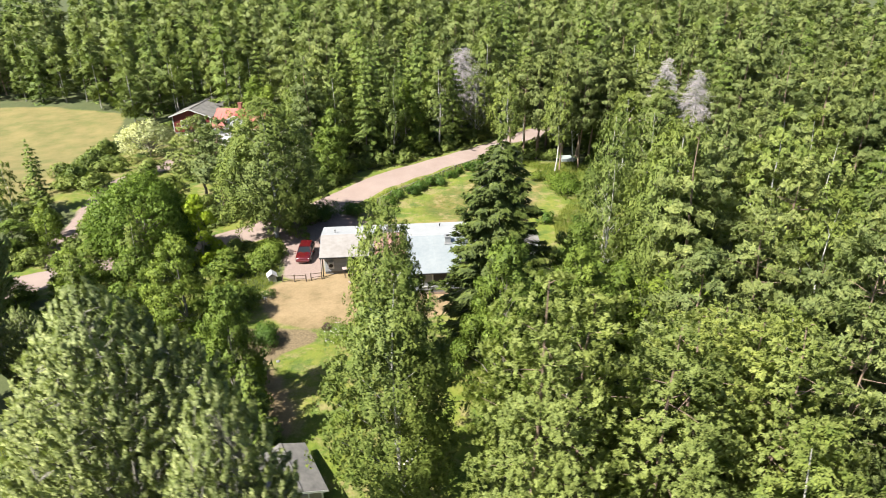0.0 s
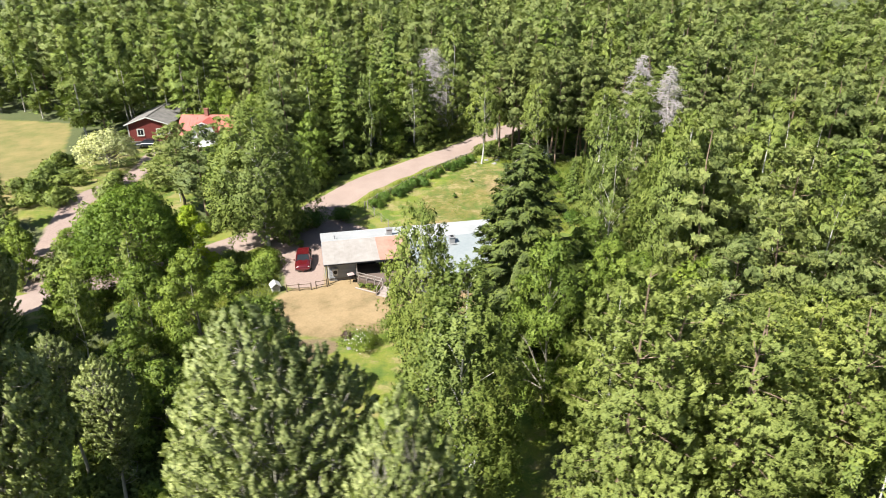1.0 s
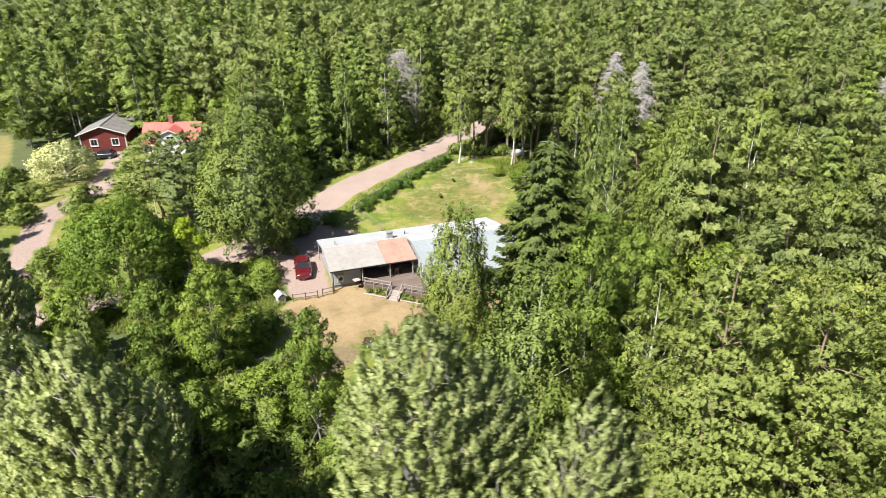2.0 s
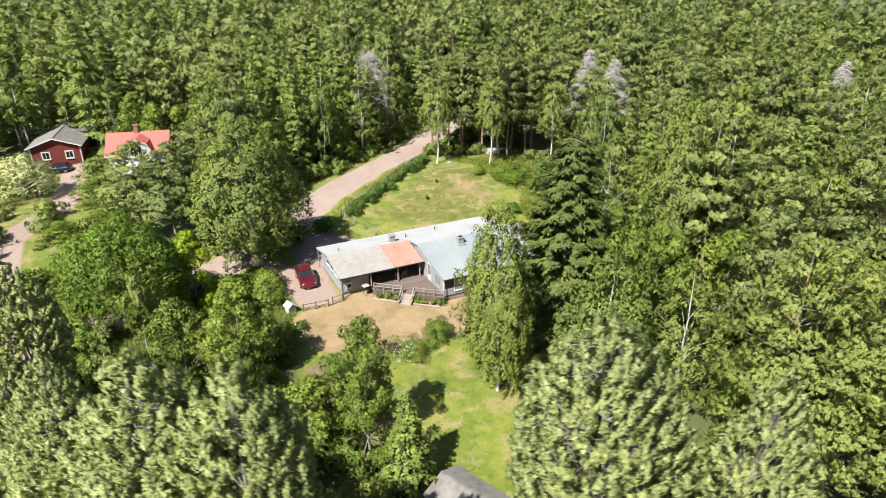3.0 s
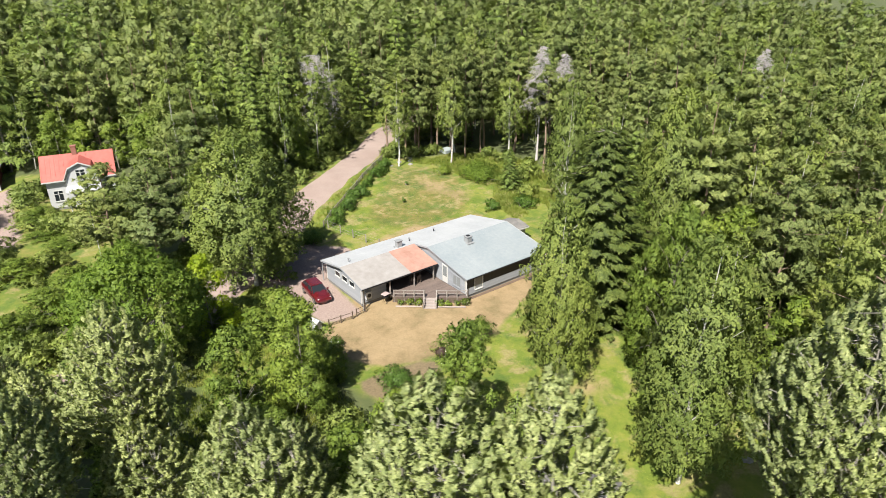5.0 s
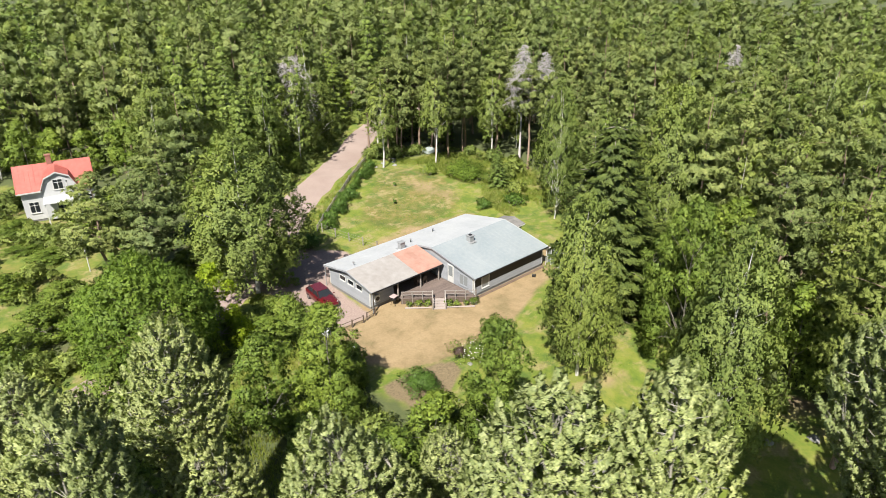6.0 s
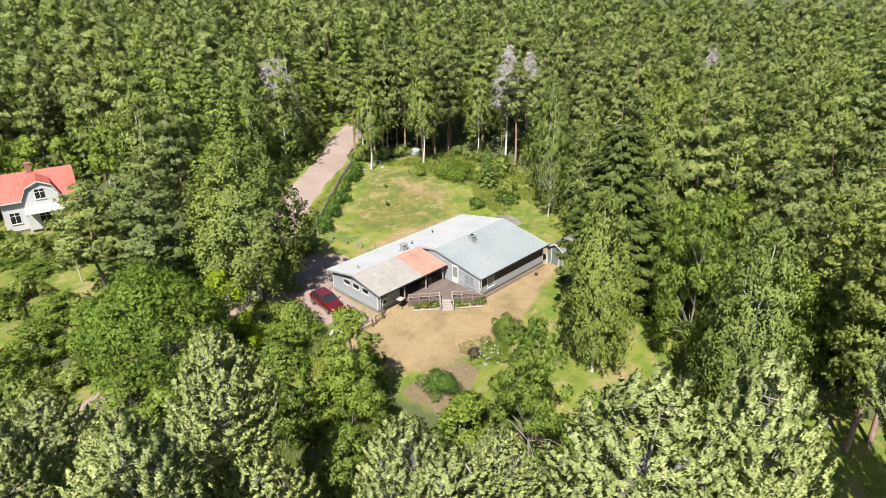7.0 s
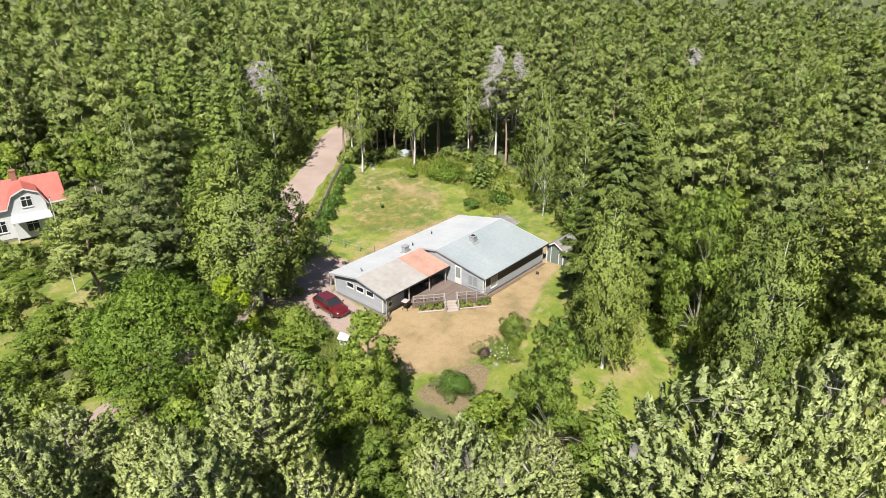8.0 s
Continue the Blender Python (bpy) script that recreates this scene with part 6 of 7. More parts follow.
PINES = [(7.2, 25.0, 18.6, 3.6), (4.8, 25.9, 19.6, 3.5), (17.0, 32.0, 14.0, 3.6), (13.4, 29.0, 15.6, 3.8), (11.6, 25.6, 16.8, 4.0), (17.0, 29.0, 15.2, 3.8), (18.0, 27.5, 16.0, 3.6), (24.0, 30.0, 15.0, 3.4), (20.8, 94.5, 19.5, 2.6), (27.5, 36.0, 16.5, 3.4),
         (17.5, 38.5, 14.5, 3.2), (24.0, 42.5, 15.5, 3.2), (31.5, 40.5, 16.5, 3.4), (30.0, 51.0, 17.0, 3.4), (36.0, 46.0, 17.0, 3.4), (25.5, 60.0, 16.5, 3.2), (30.0, 66.0, 17.5, 3.2),
         (23.5, 66.5, 13.5, 2.8), (-28.5, 78.5, 13.5, 3.6), (-32.5, 82.5, 13.0, 3.6), (-25.0, 86.0, 14.5, 3.2), (17.8, 93.8, 18.5, 2.2), (15.0, 99.5, 17.5, 2.4), (24.5, 95.5, 18.5, 2.4)]
stand("pine_tree", ([pine(121 + i, 18.0, 3.6, 0.26, 33000, 0.25, pads=110, q=12, slim=0.24, radial=0.7) for i in range(3)], [pine(126 + i, 18.0, 3.6, 0.34, 8000, 0.48, 5, 26, 50, 7, 0.34) for i in range(3)]), PINES, (18.0, 3.6), NEEDLE_PINE, BARK_PINE,
      "tall pine with bare reddish trunk and bluish-green needle pads", "pines", 7, SPRAY_PINE)

EDGE_PINES = [(13.0, 100.5, 17.5, 2.2), (15.6, 101.5, 18.5, 2.2), (18.6, 99.6, 18.0, 2.2), (21.6, 100.4, 18.8, 2.3), (17.0, 104.0, 18.0, 2.4), (23.0, 98.0, 17.8, 2.2), (19.8, 103.5, 18.5, 2.4),
              (11.2, 103.0, 17.0, 2.2), (26.5, 97.5, 18.0, 2.4), (29.5, 93.0, 18.0, 2.5), (28.5, 84.0, 17.0, 2.4), (27.5, 78.5, 17.0, 2.4)]
tall = [pine(131 + i, 18.0, 2.4, 0.55, 4600, 0.46, 6, 16, 36, 7, 0.34) for i in range(2)]
stand("edge_pine_tree", (tall, tall), EDGE_PINES, (18.0, 2.4), SPRAY_PINE, BARK_PINE, "slim pine with a long bare trunk at the meadow's edge", "edge pines", 99)

first_dead = None
for x, y, top in [(30.0, 87.6, 19.6), (34.2, 87.0, 18.2), (62.0, 72.0, 18.5)]:
    p = foot(x, y)
    m = pose(*p, 0, 0, rnd.uniform(0, 360)) @ Matrix.Diagonal((1, 1, (top - p[2]) / 18.0, 1))
    if first_dead is None:
        first_dead = plant("dead_spruce", dead_conifer(141, 18.0, 3.2, 0.48, 0.6, 0.75), DEAD_WOOD, DEAD_WOOD, (0, 0, 0), "dead grey spruce with bare tangled twigs", "tree", crown="bare_branchwork", group="dead spruces")
        first_dead.matrix_basis = m
    else:
        copy_thing(first_dead, pose(0, 0, 0)).matrix_basis = m

SINGLE = np.array([(t[0], t[1]) for g in (WILLOWS, BIRCHES, EDGE_BIRCHES, ALDERS, SPRUCES, PINES, EDGE_PINES) for t in g] + [(-12.7, 19.8), (-32.8, 64.4), (-26.2, 65.2), (-49.3, 104.2), (30, 87.6), (34.2, 87), (62, 72), (3.4, 113.9)])
SINGLE_R = np.array([t[3] for g in (WILLOWS, BIRCHES, EDGE_BIRCHES, ALDERS, SPRUCES, PINES, EDGE_PINES) for t in g] + [5.6, 5.5, 2.4, 3.6, 1.5, 1.5, 1.5, 3.0])


plant("dead_broadleaf", dead_conifer(142, 15.4, 5.0, 0.3, 0.35, 0.7), DEAD_WOOD, DEAD_WOOD, foot(3.4, 113.9), "leafless grey tree with a broad tangle of twigs", "tree", crown="bare_branchwork")


# ---- the woods ----
WOODS = [(12, 8), (-50, 30), (-75, 70), (-150, 165), (-110, 215), (-70, 235), (60, 230), (122, 196), (170, 125), (188, 60), (100, 22), (30, 4)]


def wood_places():
    """Tree feet on a jittered lattice, outside the clearings and the road."""
    rng = np.random.default_rng(77)
    step = 4.9
    gx, gy = np.meshgrid(np.arange(-155, 200, step), np.arange(0, 240, step))
    gx = gx + (np.arange(gx.shape[0]) % 2)[:, None] * step * 0.5
    x = gx.ravel() + rng.uniform(-1.5, 1.5, gx.size)
    y = gy.ravel() + rng.uniform(-1.5, 1.5, gx.size)
    keep = road_distance(x, y) > ROAD_HALF + 2.2
    for p in OPEN:
        keep &= soft_inside(p, x, y, 1.6) < 0.05
    d = np.hypot(x[:, None] - SINGLE[None, :, 0], y[:, None] - SINGLE[None, :, 1])
    keep &= (d > SINGLE_R[None, :] * 0.55 + 1.5).all(1)
    # nothing tall under the flight path, nor over the verge in front of the drive
    path = np.stack([np.linspace(6, -48, 60), np.linspace(-4, 19, 60)], 1)
    keep &= np.hypot(x[:, None] - path[None, :, 0], y[:, None] - path[None, :, 1]).min(1) > 7
    keep &= ~((x > -31) & (x < -14) & (y > 46) & (y < 76)) & ~((x > -24) & (x < 8) & (y < 60)) & ~((x < -24) & (x > -52) & (y < 47)) & ~((x > -51) & (x < -38) & (y > 46) & (y < 60)) & ~((x > -41) & (x < -27) & (y > 77) & (y < 105))
    keep &= inside(WOODS, x, y) > 0.5
    keep &= (x > -0.85 * y - 14) & (y > 0.22 * (x + 45) - 4)
    return x[keep], y[keep], rng


def build_woods():
    x, y, rng = wood_places()
    away = np.hypot(x - 0, y - 55)
    ahead = (y > 12) & (x > -75)
    order = np.argsort(np.where(ahead, away, away + 500))
    x, y = x[order], y[order]
    n_single = 290
    edge = road_distance(x, y) < ROAD_HALF + 7.5
    for p in OPEN:
        edge |= soft_inside(p, x, y, 6.0) > 0.01
    kinds = []
    for i in range(len(x)):
        u = rng.random()
        left_front = x[i] < -24 and y[i] < 76
        if edge[i] and not left_front:
            kinds.append("spruce" if u < 0.36 else "birch" if u < 0.7 else "alder")
        elif left_front:
            kinds.append("alder" if u < 0.8 else "birch")
        elif x[i] < -20:
            kinds.append("pine" if u < 0.45 else "birch" if u < 0.72 else "spruce")
        else:
            kinds.append("pine" if u < 0.66 else "birch" if u < 0.86 else "spruce")
    mid = {"pine": [pine(200 + i, 16.0, 2.35, 0.30, 3300, 0.53, 4, 8, 46, 5, 0.36) for i in range(4)],
           "birch": [birch(220 + i, 15.0, 2.3, 2.4, 210, 15, 0.42, 0.12, 4, 6, 0.7) for i in range(3)],
           "spruce": [spruce(240 + i, 16.0, 2.8, 0.5, 3000, 0.78, 17, 4, False, per=7, blunt=0.62) for i in range(2)],
           "alder": [broadleaf(250 + i, 9.0, 3.0, 0.8, 44, 2200, 0.59, 0.8, 0.33, 0.9, 0.12, 0.55, 0.5, limbs=10, sides=5) for i in range(2)]}
    far = {"pine": [pine(300 + i, 16.0, 2.35, 0.28, 510, 1.0, 3, 0, 26, 3, 0.4) for i in range(4)],
           "birch": [broadleaf(320 + i, 15.0, 2.4, 2.6, 34, 460, 1.07, 0.8, 0.32, 1.1, 0.12, 0.62, 0.6, limbs=0, sides=3) for i in range(3)],
           "spruce": [spruce(340 + i, 16.0, 2.8, 0.6, 540, 1.41, 12, 3, False, per=6, blunt=0.62) for i in range(2)]}
    mats = {"pine": (SPRAY_PINE, BARK_PINE), "birch": (SPRAY_BIRCH, BARK_BIRCH), "spruce": (SPRAY_SPRUCE, BARK_GREY), "alder": (SPRAY_ALDER, BARK_GREY)}
    words = {"pine": "woodland pine with reddish trunk and needle pads", "birch": "slender woodland birch with white trunk", "spruce": "dark narrow woodland spruce with tiered boughs",
             "alder": "bushy fresh green woodland alder tree"}
    protos = {}
    bins = {k: ([], [], 0, [], [], 0, []) for k in far}
    for i in range(len(x)):
        k = kinds[i]
        p = foot(x[i], y[i])
        s = rng.choice([rng.uniform(0.6, 0.9), rng.uniform(0.85, 1.1), rng.uniform(1.0, 1.32)]) * (0.62 if x[i] < -24 and y[i] < 76 else 0.5 if x[i] < -42 and y[i] < 100 else 1)
        turn = rng.uniform(0, 360)
        if i < n_single:
            v = int(rng.integers(len(mid[k])))
            m = pose(*p, 0, 0, turn) @ Matrix.Diagonal((s * rng.uniform(0.85, 1.15), s, s, 1))
            if (k, v) not in protos:
                protos[k, v] = plant(k + "_tree", mid[k][v], *mats[k], (0, 0, 0), words[k], "tree", group="woodland " + k + "s")
                protos[k, v].matrix_basis = m
            else:
                copy_thing(protos[k, v], pose(0, 0, 0)).matrix_basis = m
            continue
        if k not in far:
            k = "birch"
        (lv, lf, ls), (wv, wf) = far[k][int(rng.integers(len(far[k])))]
        c, q = math.cos(radians(turn)), math.sin(radians(turn))
        R = np.array([[c, -q, 0], [q, c, 0], [0, 0, 1]]) * s
        a = bins[k]
        bins[k] = (a[0] + [lv @ R.T + p], a[1] + [lf + a[2]], a[2] + len(lv), a[3] + [wv @ R.T + p], a[4] + [wf + a[5]], a[5] + len(wv), a[6] + [ls @ R.T / s])
    for k, a in bins.items():
        root = new("far_" + k + "_woods")
        mesh_object("trunks", np.concatenate(a[3]), np.concatenate(a[4]), mats[k][1], root)
        mesh_object("crowns", np.concatenate(a[0]), np.concatenate(a[1]), mats[k][0], root, soft=np.concatenate(a[6]))
        tagged(root, "far mixed woods of many " + k + " trees", "forest", kind="stuff")
    return len(x)


build_woods()


# ---- hedges, bushes and flowers ----
def bush_at(name, seed, x, y, h, r, mat, label, clumps=16, count=1500, size=0.2, category="bush", group=""):
    return plant(name, bush_mesh(seed, h, r, clumps, count * 2, size * 0.74, 0.75), mat, BARK_GREY, foot(x, y), label, category, "leaves", "stems", group)


bush_at("round_shrub", 501, -16.0, 49.3, 2.0, 1.5, LEAF_HEDGE, "dense dark-green rounded shrub on bare soil", 26, 3000, 0.15, "shrub")
bush_at("flower_bush", 503, -9.4, 50.3, 1.7, 1.9, LEAF_ALDER, "flowering bush with white blossoms at the lawn edge", 24, 3000, 0.17)
bush_at("flower_bush", 504, -6.4, 51.4, 2.7, 1.25, LEAF_ALDER, "dense upright green bush at the lawn edge", 26, 3600, 0.18)
bush_at("meadow_bush", 505, 17.3, 86.0, 2.7, 2.5, LEAF_MAPLE, "broad green bush in the back meadow", 40, 3200, 0.30)
bush_at("purple_shrub", 513, -10.7, 51.0, 1.1, 0.6, LEAF_PURPLE, "dark purple-leaved shrub beside the white-flowering bush", 18, 1500, 0.16, "shrub")
bush_at("meadow_bush", 506, 13.5, 89.5, 1.4, 1.4, LEAF_ALDER, "low green bush in the back meadow", 14, 1000, 0.2)
bush_at("meadow_bush", 507, 13.3, 76.5, 1.6, 1.2, LEAF_HEDGE, "dark green bush behind the house", 14, 1000, 0.18)
bush_at("meadow_bush", 508, 17.5, 75.0, 1.8, 1.6, LEAF_HEDGE, "dark green bush behind the house", 14, 1200, 0.2)
bush_at("lilac_bush", 509, -15.5, 77.0, 2.6, 2.4, LEAF_HEDGE, "dark lilac bush beside the gravel drive", 26, 2400, 0.2)
bush_at("lilac_bush", 510, -11.8, 78.6, 2.0, 1.8, LEAF_HEDGE, "dark lilac bush beside the gravel drive", 20, 1600, 0.2)
verge = None
rnd = random.Random(21)
for k in range(30):
    x, y = rnd.uniform(-29.5, -18.9), rnd.uniform(51, 72)
    if x < -21 and y < 62 or x > -19.6 and 61 < y < 72 or road_distance(x, y) < 4.6 or math.hypot(x + 19.2, y - 60.0) < 2.6:
        continue
    s = rnd.uniform(0.6, 1.15)
    if verge is None:
        verge = bush_at("wild_bush", 520, x, y, 2.0, 1.9, LEAF_ALDER, "leafy green wild bush on the verge", 26, 900, 0.42, group="verge bushes")
    else:
        copy_thing(verge, pose(0, 0, 0)).matrix_basis = pose(*foot(x, y), 0, 0, rnd.uniform(0, 360)) @ Matrix.Diagonal((s, s, s * rnd.uniform(0.7, 1.2), 1))
hedge = None
for k in range(12):
    t = k / 11
    x, y = -7.6 + t * 15.6 + rnd.uniform(-0.2, 0.2), 82.0 + t * 15.6 + rnd.uniform(-0.2, 0.2)
    if hedge is None:
        hedge = bush_at("hedge_bush", 540, x, y, 1.4, 1.2, LEAF_HEDGE, "dark green hedge bush along the road fence", 18, 1200, 0.17, "hedge", "road hedge")
    else:
        copy_thing(hedge, pose(0, 0, 0)).matrix_basis = pose(*foot(x, y), 0, 0, rnd.uniform(0, 360)) @ Matrix.Scale(rnd.uniform(0.75, 1.1), 4)
under = None
for k in range(110):
    a = rnd.uniform(0, 1)
    x, y = rnd.choice([(rnd.uniform(-58, -27), rnd.uniform(62, 100)), (rnd.uniform(8, 26), rnd.uniform(40, 96)), (rnd.uniform(-30, -13), rnd.uniform(26, 44))])
    if road_distance(x, y) < 4.5 or inside(NEIGH_DRIVE, np.array([x]), np.array([y]))[0] or (x > -14 and x < 7) or inside(LAWN, np.array([x]), np.array([y]))[0] > 0 and x < 19:
        continue
    s = rnd.uniform(0.6, 1.3)
    if under is None:
        under = bush_at("undergrowth_bush", 560, x, y, 2.0, 1.6, SPRAY_BIRCH, "olive-green undergrowth bush at the wood's edge", 18, 240, 0.74, group="undergrowth")
    else:
        copy_thing(under, pose(0, 0, 0)).matrix_basis = pose(*foot(x, y), 0, 0, rnd.uniform(0, 360)) @ Matrix.Scale(s, 4)

# low growth along the road's far side, round the meadow and along the field
rows = []
line = smooth_line(ROAD_LINE)
for p, q in zip(line[:-1], line[1:]):
    side = Vector((-(q[1] - p[1]), q[0] - p[0])).normalized()
    for s in (1, -1):
        for k in range(2):
            o = rnd.uniform(4.4, 7.5) * s
            rows.append((p[0] + side.x * o, p[1] + side.y * o))
for k in range(26):
    t = k / 25
    rows.append((-53.5 - 5.5 * t + rnd.uniform(-0.8, 0.8), 86 + 24 * t))
for k in range(34):
    t = k / 33
    rows.append((10.5 + 15 * t + rnd.uniform(-1, 1), 101.5 - 9.5 * t + rnd.uniform(-0.5, 2.5)))
for k in range(26):
    rows.append((rnd.uniform(-27, -15.8), rnd.uniform(37.5, 48)))
for k in range(12):
    rows.append((rnd.uniform(-36, -23), rnd.uniform(30, 47.5)))
garden = [(-40.9, 113.0), (-40.2, 110.0), (-40.8, 107.0), (-39.8, 104.0), (-40.8, 101.0), (-40.2, 98.0), (-52.8, 98.5), (-52.2, 94.5), (-44.2, 92.5), (-53.4, 110.0), (-52.2, 114.5), (-52.8, 119.0), (-53.0, 122.5), (-38.4, 112.0)]
rows += garden
for x, y in rows:
    near = inside(SOIL_BED, np.array([x]), np.array([y]))[0] + inside(LAWN, np.array([x]), np.array([y]))[0] + inside(DRIVE, np.array([x]), np.array([y]))[0] + inside(NEIGH_DRIVE, np.array([x]), np.array([y]))[0]
    if (x, y) not in garden and (near > 0) or road_distance(x, y) < 4.0 or not (62 < y < 124 or y < 48) or x > 27 or (-20 < x < 8 and road_distance(x, y) > 3 and y < 92 + x * 0.9):
        continue
    s = rnd.uniform(0.5, 1.15) * (1.3 if (x, y) in garden else 1)
    copy_thing(under, pose(0, 0, 0)).matrix_basis = pose(*foot(x, y), 0, 0, rnd.uniform(0, 360)) @ Matrix.Diagonal((s, s, s * rnd.uniform(0.6, 1.2), 1))

# ---- pieces of the roof, walls and deck ----
RP = 0.012
sheet_panels(0, 5.9, -0.03, EAVE + RP, RIDGE_L, roof_z(RIDGE_L) + RP, ROOF_BEIGE)
sheet_panels(5.9, U1, -0.03, EAVE + RP + 0.004, RIDGE_L, roof_z(RIDGE_L) + RP + 0.004, ROOF_RUST)
sheet_panels(0, U1, VB + 0.03, EAVE + RP, RIDGE_L, roof_z(RIDGE_L) + RP, ROOF_WHITE)
sheet_panels(U1, U2, V1 - 0.03, EAVE + RP, RIDGE_W, wing_z(RIDGE_W) + RP, ROOF_BLUE)
sheet_panels(U1, U2, VB + 0.03, EAVE + RP, RIDGE_W, wing_z(RIDGE_W) + RP, ROOF_WHITE)


def wall_boards(axis_u, fixed, a, b, z0, z1, mat, sign, step=0.19, skip=()):
    """Horizontal cladding boards: along u at v = fixed, or along v at u = fixed; skip: (a, b, z0, z1) openings."""
    n = int((z1 - z0) / step)
    meshes = {}
    for k in range(n):
        z = z0 + k * step
        cuts = sorted([(s[0], s[1]) for s in skip if s[2] < z + step and s[3] > z])
        runs, start = [], a
        for c0, c1 in cuts:
            if c0 > start:
                runs.append((start, c0))
            start = max(start, c1)
        if start < b:
            runs.append((start, b))
        for r0, r1 in runs:
            key = round(r1 - r0, 3)
            if key not in meshes:
                L = r1 - r0
                bm = bmesh.new()
                prof = [(0.0, 0.0), (-0.030, 0.0), (-0.014, step * 0.97), (0.0, step * 0.97)]
                if axis_u:
                    e = [[bm.verts.new((x, sign * -o, h)) for o, h in prof] for x in (0, L)]
                else:
                    e = [[bm.verts.new((sign * -o, x, h)) for o, h in prof] for x in (0, L)]
                bm.faces.new(e[0])
                bm.faces.new(e[1][::-1])
                for i in range(4):
                    j = (i + 1) % 4
                    bm.faces.new((e[0][j], e[0][i], e[1][i], e[1][j]))
                bmesh.ops.recalc_face_normals(bm, faces=bm.faces[:])
                ob = part("cladding_board", bm, mat, house)
                meshes[key] = ob.data
            else:
                ob = new("cladding_board", meshes[key])
                ob.parent = house
            ob.location = (r0, fixed, z) if axis_u else (fixed, r0, z)


wall_boards(False, IN - 0.002, 1.02, VB - IN - 0.12, PL, 2.44, WALL_GREY, -1, skip=[(v - 0.56, v + 0.56, 1.5, 2.2) for v in (5.55, 4.1, 2.65)])
wall_boards(True, 0.898, IN + 0.12, ROOM, PL, 2.5, WALL_GREY, -1)
wall_boards(True, V1 + IN - 0.002, U1 + 0.32, U2 - IN - 0.12, PL, 2.42, WALL_GREY, -1, skip=[(U1 + 1.35, U1 + 2.55, 0.6, 2.3), (U1 + 2.55, U2 - IN, 1.15, 2.6), (U1 + 0.3, U1 + 1.35, 1.15, 2.6), (U1 + 4.4, U1 + 6.0, 1.3, 2.3), (U1 + 7.4, U1 + 9.0, 1.3, 2.3)])
wall_boards(False, U1 + 0.198, V1 + IN + 0.12, 2.95, DZ + 0.02, 2.5, WALL_GREY, -1, skip=[(1.4, 2.6, 0.8, 2.3), (-3.7, -2.3, 0.8, 2.3), (-1.55, -0.55, 0.6, 2.7)])
# deck planks, cut along the slanting front
for k in range(52):
    v = 2.93 - k * 0.155
    v0 = v - 0.148
    if v0 < D1.y:
        break

    def left_end(q):
        return ROOM + 0.02 if q > D0.y else D0.x + (D0.y - q) / (D0.y - D1.y) * (D1.x - D0.x)

    ua, ub = left_end(v), left_end(v0)
    r = min(U1 + 0.14, 99)
    if ub > r - 0.05:
        break
    part("plank", slab([(ub, v0, DZ), (r, v0, DZ), (r, v, DZ), (ua, v, DZ)], 0.035), WOOD_DECK, deck)


# ---- fences ----
def post_fence(name, a, b, n, h, label, rails=2, mat=WOOD_BROWN, pale=0, thick=0.035):
    root = new(name)
    root.matrix_basis = pose(a[0], a[1], height(*a))
    tagged(root, label, "fence")
    spots = [(a[0] + (b[0] - a[0]) * k / (n - 1), a[1] + (b[1] - a[1]) * k / (n - 1)) for k in range(n)]
    z0 = height(*a)
    for x, y in spots:
        z = height(x, y) - z0
        part("fence_post", boxes((x - a[0] - 0.05, x - a[0] + 0.05, y - a[1] - 0.05, y - a[1] + 0.05, z - 0.3, z + h + 0.06), bevel=0.006), mat, root)
    for (x0, y0), (x1, y1) in zip(spots[:-1], spots[1:]):
        for r in range(rails):
            hh = h * (r + 1) / rails - 0.06
            part("fence_rail", bar((x0 - a[0], y0 - a[1], height(x0, y0) - z0 + hh), (x1 - a[0], y1 - a[1], height(x1, y1) - z0 + hh), thick, 5), mat, root)
        for p in range(pale):
            t = (p + 0.5) / pale
            x, y = x0 + (x1 - x0) * t - a[0], y0 + (y1 - y0) * t - a[1]
            z = height(x + a[0], y + a[1]) - z0
            part("pale", boxes((x - 0.04, x + 0.04, y - 0.015, y + 0.015, z + 0.03, z + h)), mat, root)
    return root


post_fence("road_fence", (-9.0, 82.0), (9.2, 101.2), 11, 0.8, "weathered grey-brown wooden fence along the road hedge", 2, WOOD_GREY, 6)
post_fence("yard_fence", (-8.6, 81.5), (-5.2, 74.0), 5, 1.1, "thin grey wire-and-post fence behind the house", 3, WOOD_GREY, thick=0.01)
post_fence("drive_fence", (-17.2, 60.7), (-14.7, 60.8), 3, 0.8, "low dark two-rail fence beside the drive", 2, WOOD_BROWN)
post_fence("drive_fence", (-14.2, 61.0), (-13.1, 61.3), 2, 0.85, "low dark two-rail fence at the house corner", 2, WOOD_BROWN)

# ---- small things about the yard ----
hut = new("well_cover")
hut.matrix_basis = pose(*foot(-18.4, 61.0), 0, 0, 20)
tagged(hut, "small white gabled well cover among the bushes", "well cover")
part("box", boxes((-0.4, 0.4, -0.4, 0.4, -0.1, 0.75), bevel=0.01), WALL_WHITE, hut)
part("lid", prism([(-0.55, 0.72), (0, 1.15), (0.55, 0.72), (0.5, 0.68), (0, 1.08), (-0.5, 0.68)], -0.55, 0.55), PLASTIC_WHITE, hut, "white pitched lid")
house_ = new("cold_frame")
house_.matrix_basis = pose(*foot(-22.1, 48.5), 0, 0, 15) @ Matrix.Scale(0.75, 4)
tagged(house_, "small grey metal-topped cold frame in the grass", "cold frame")
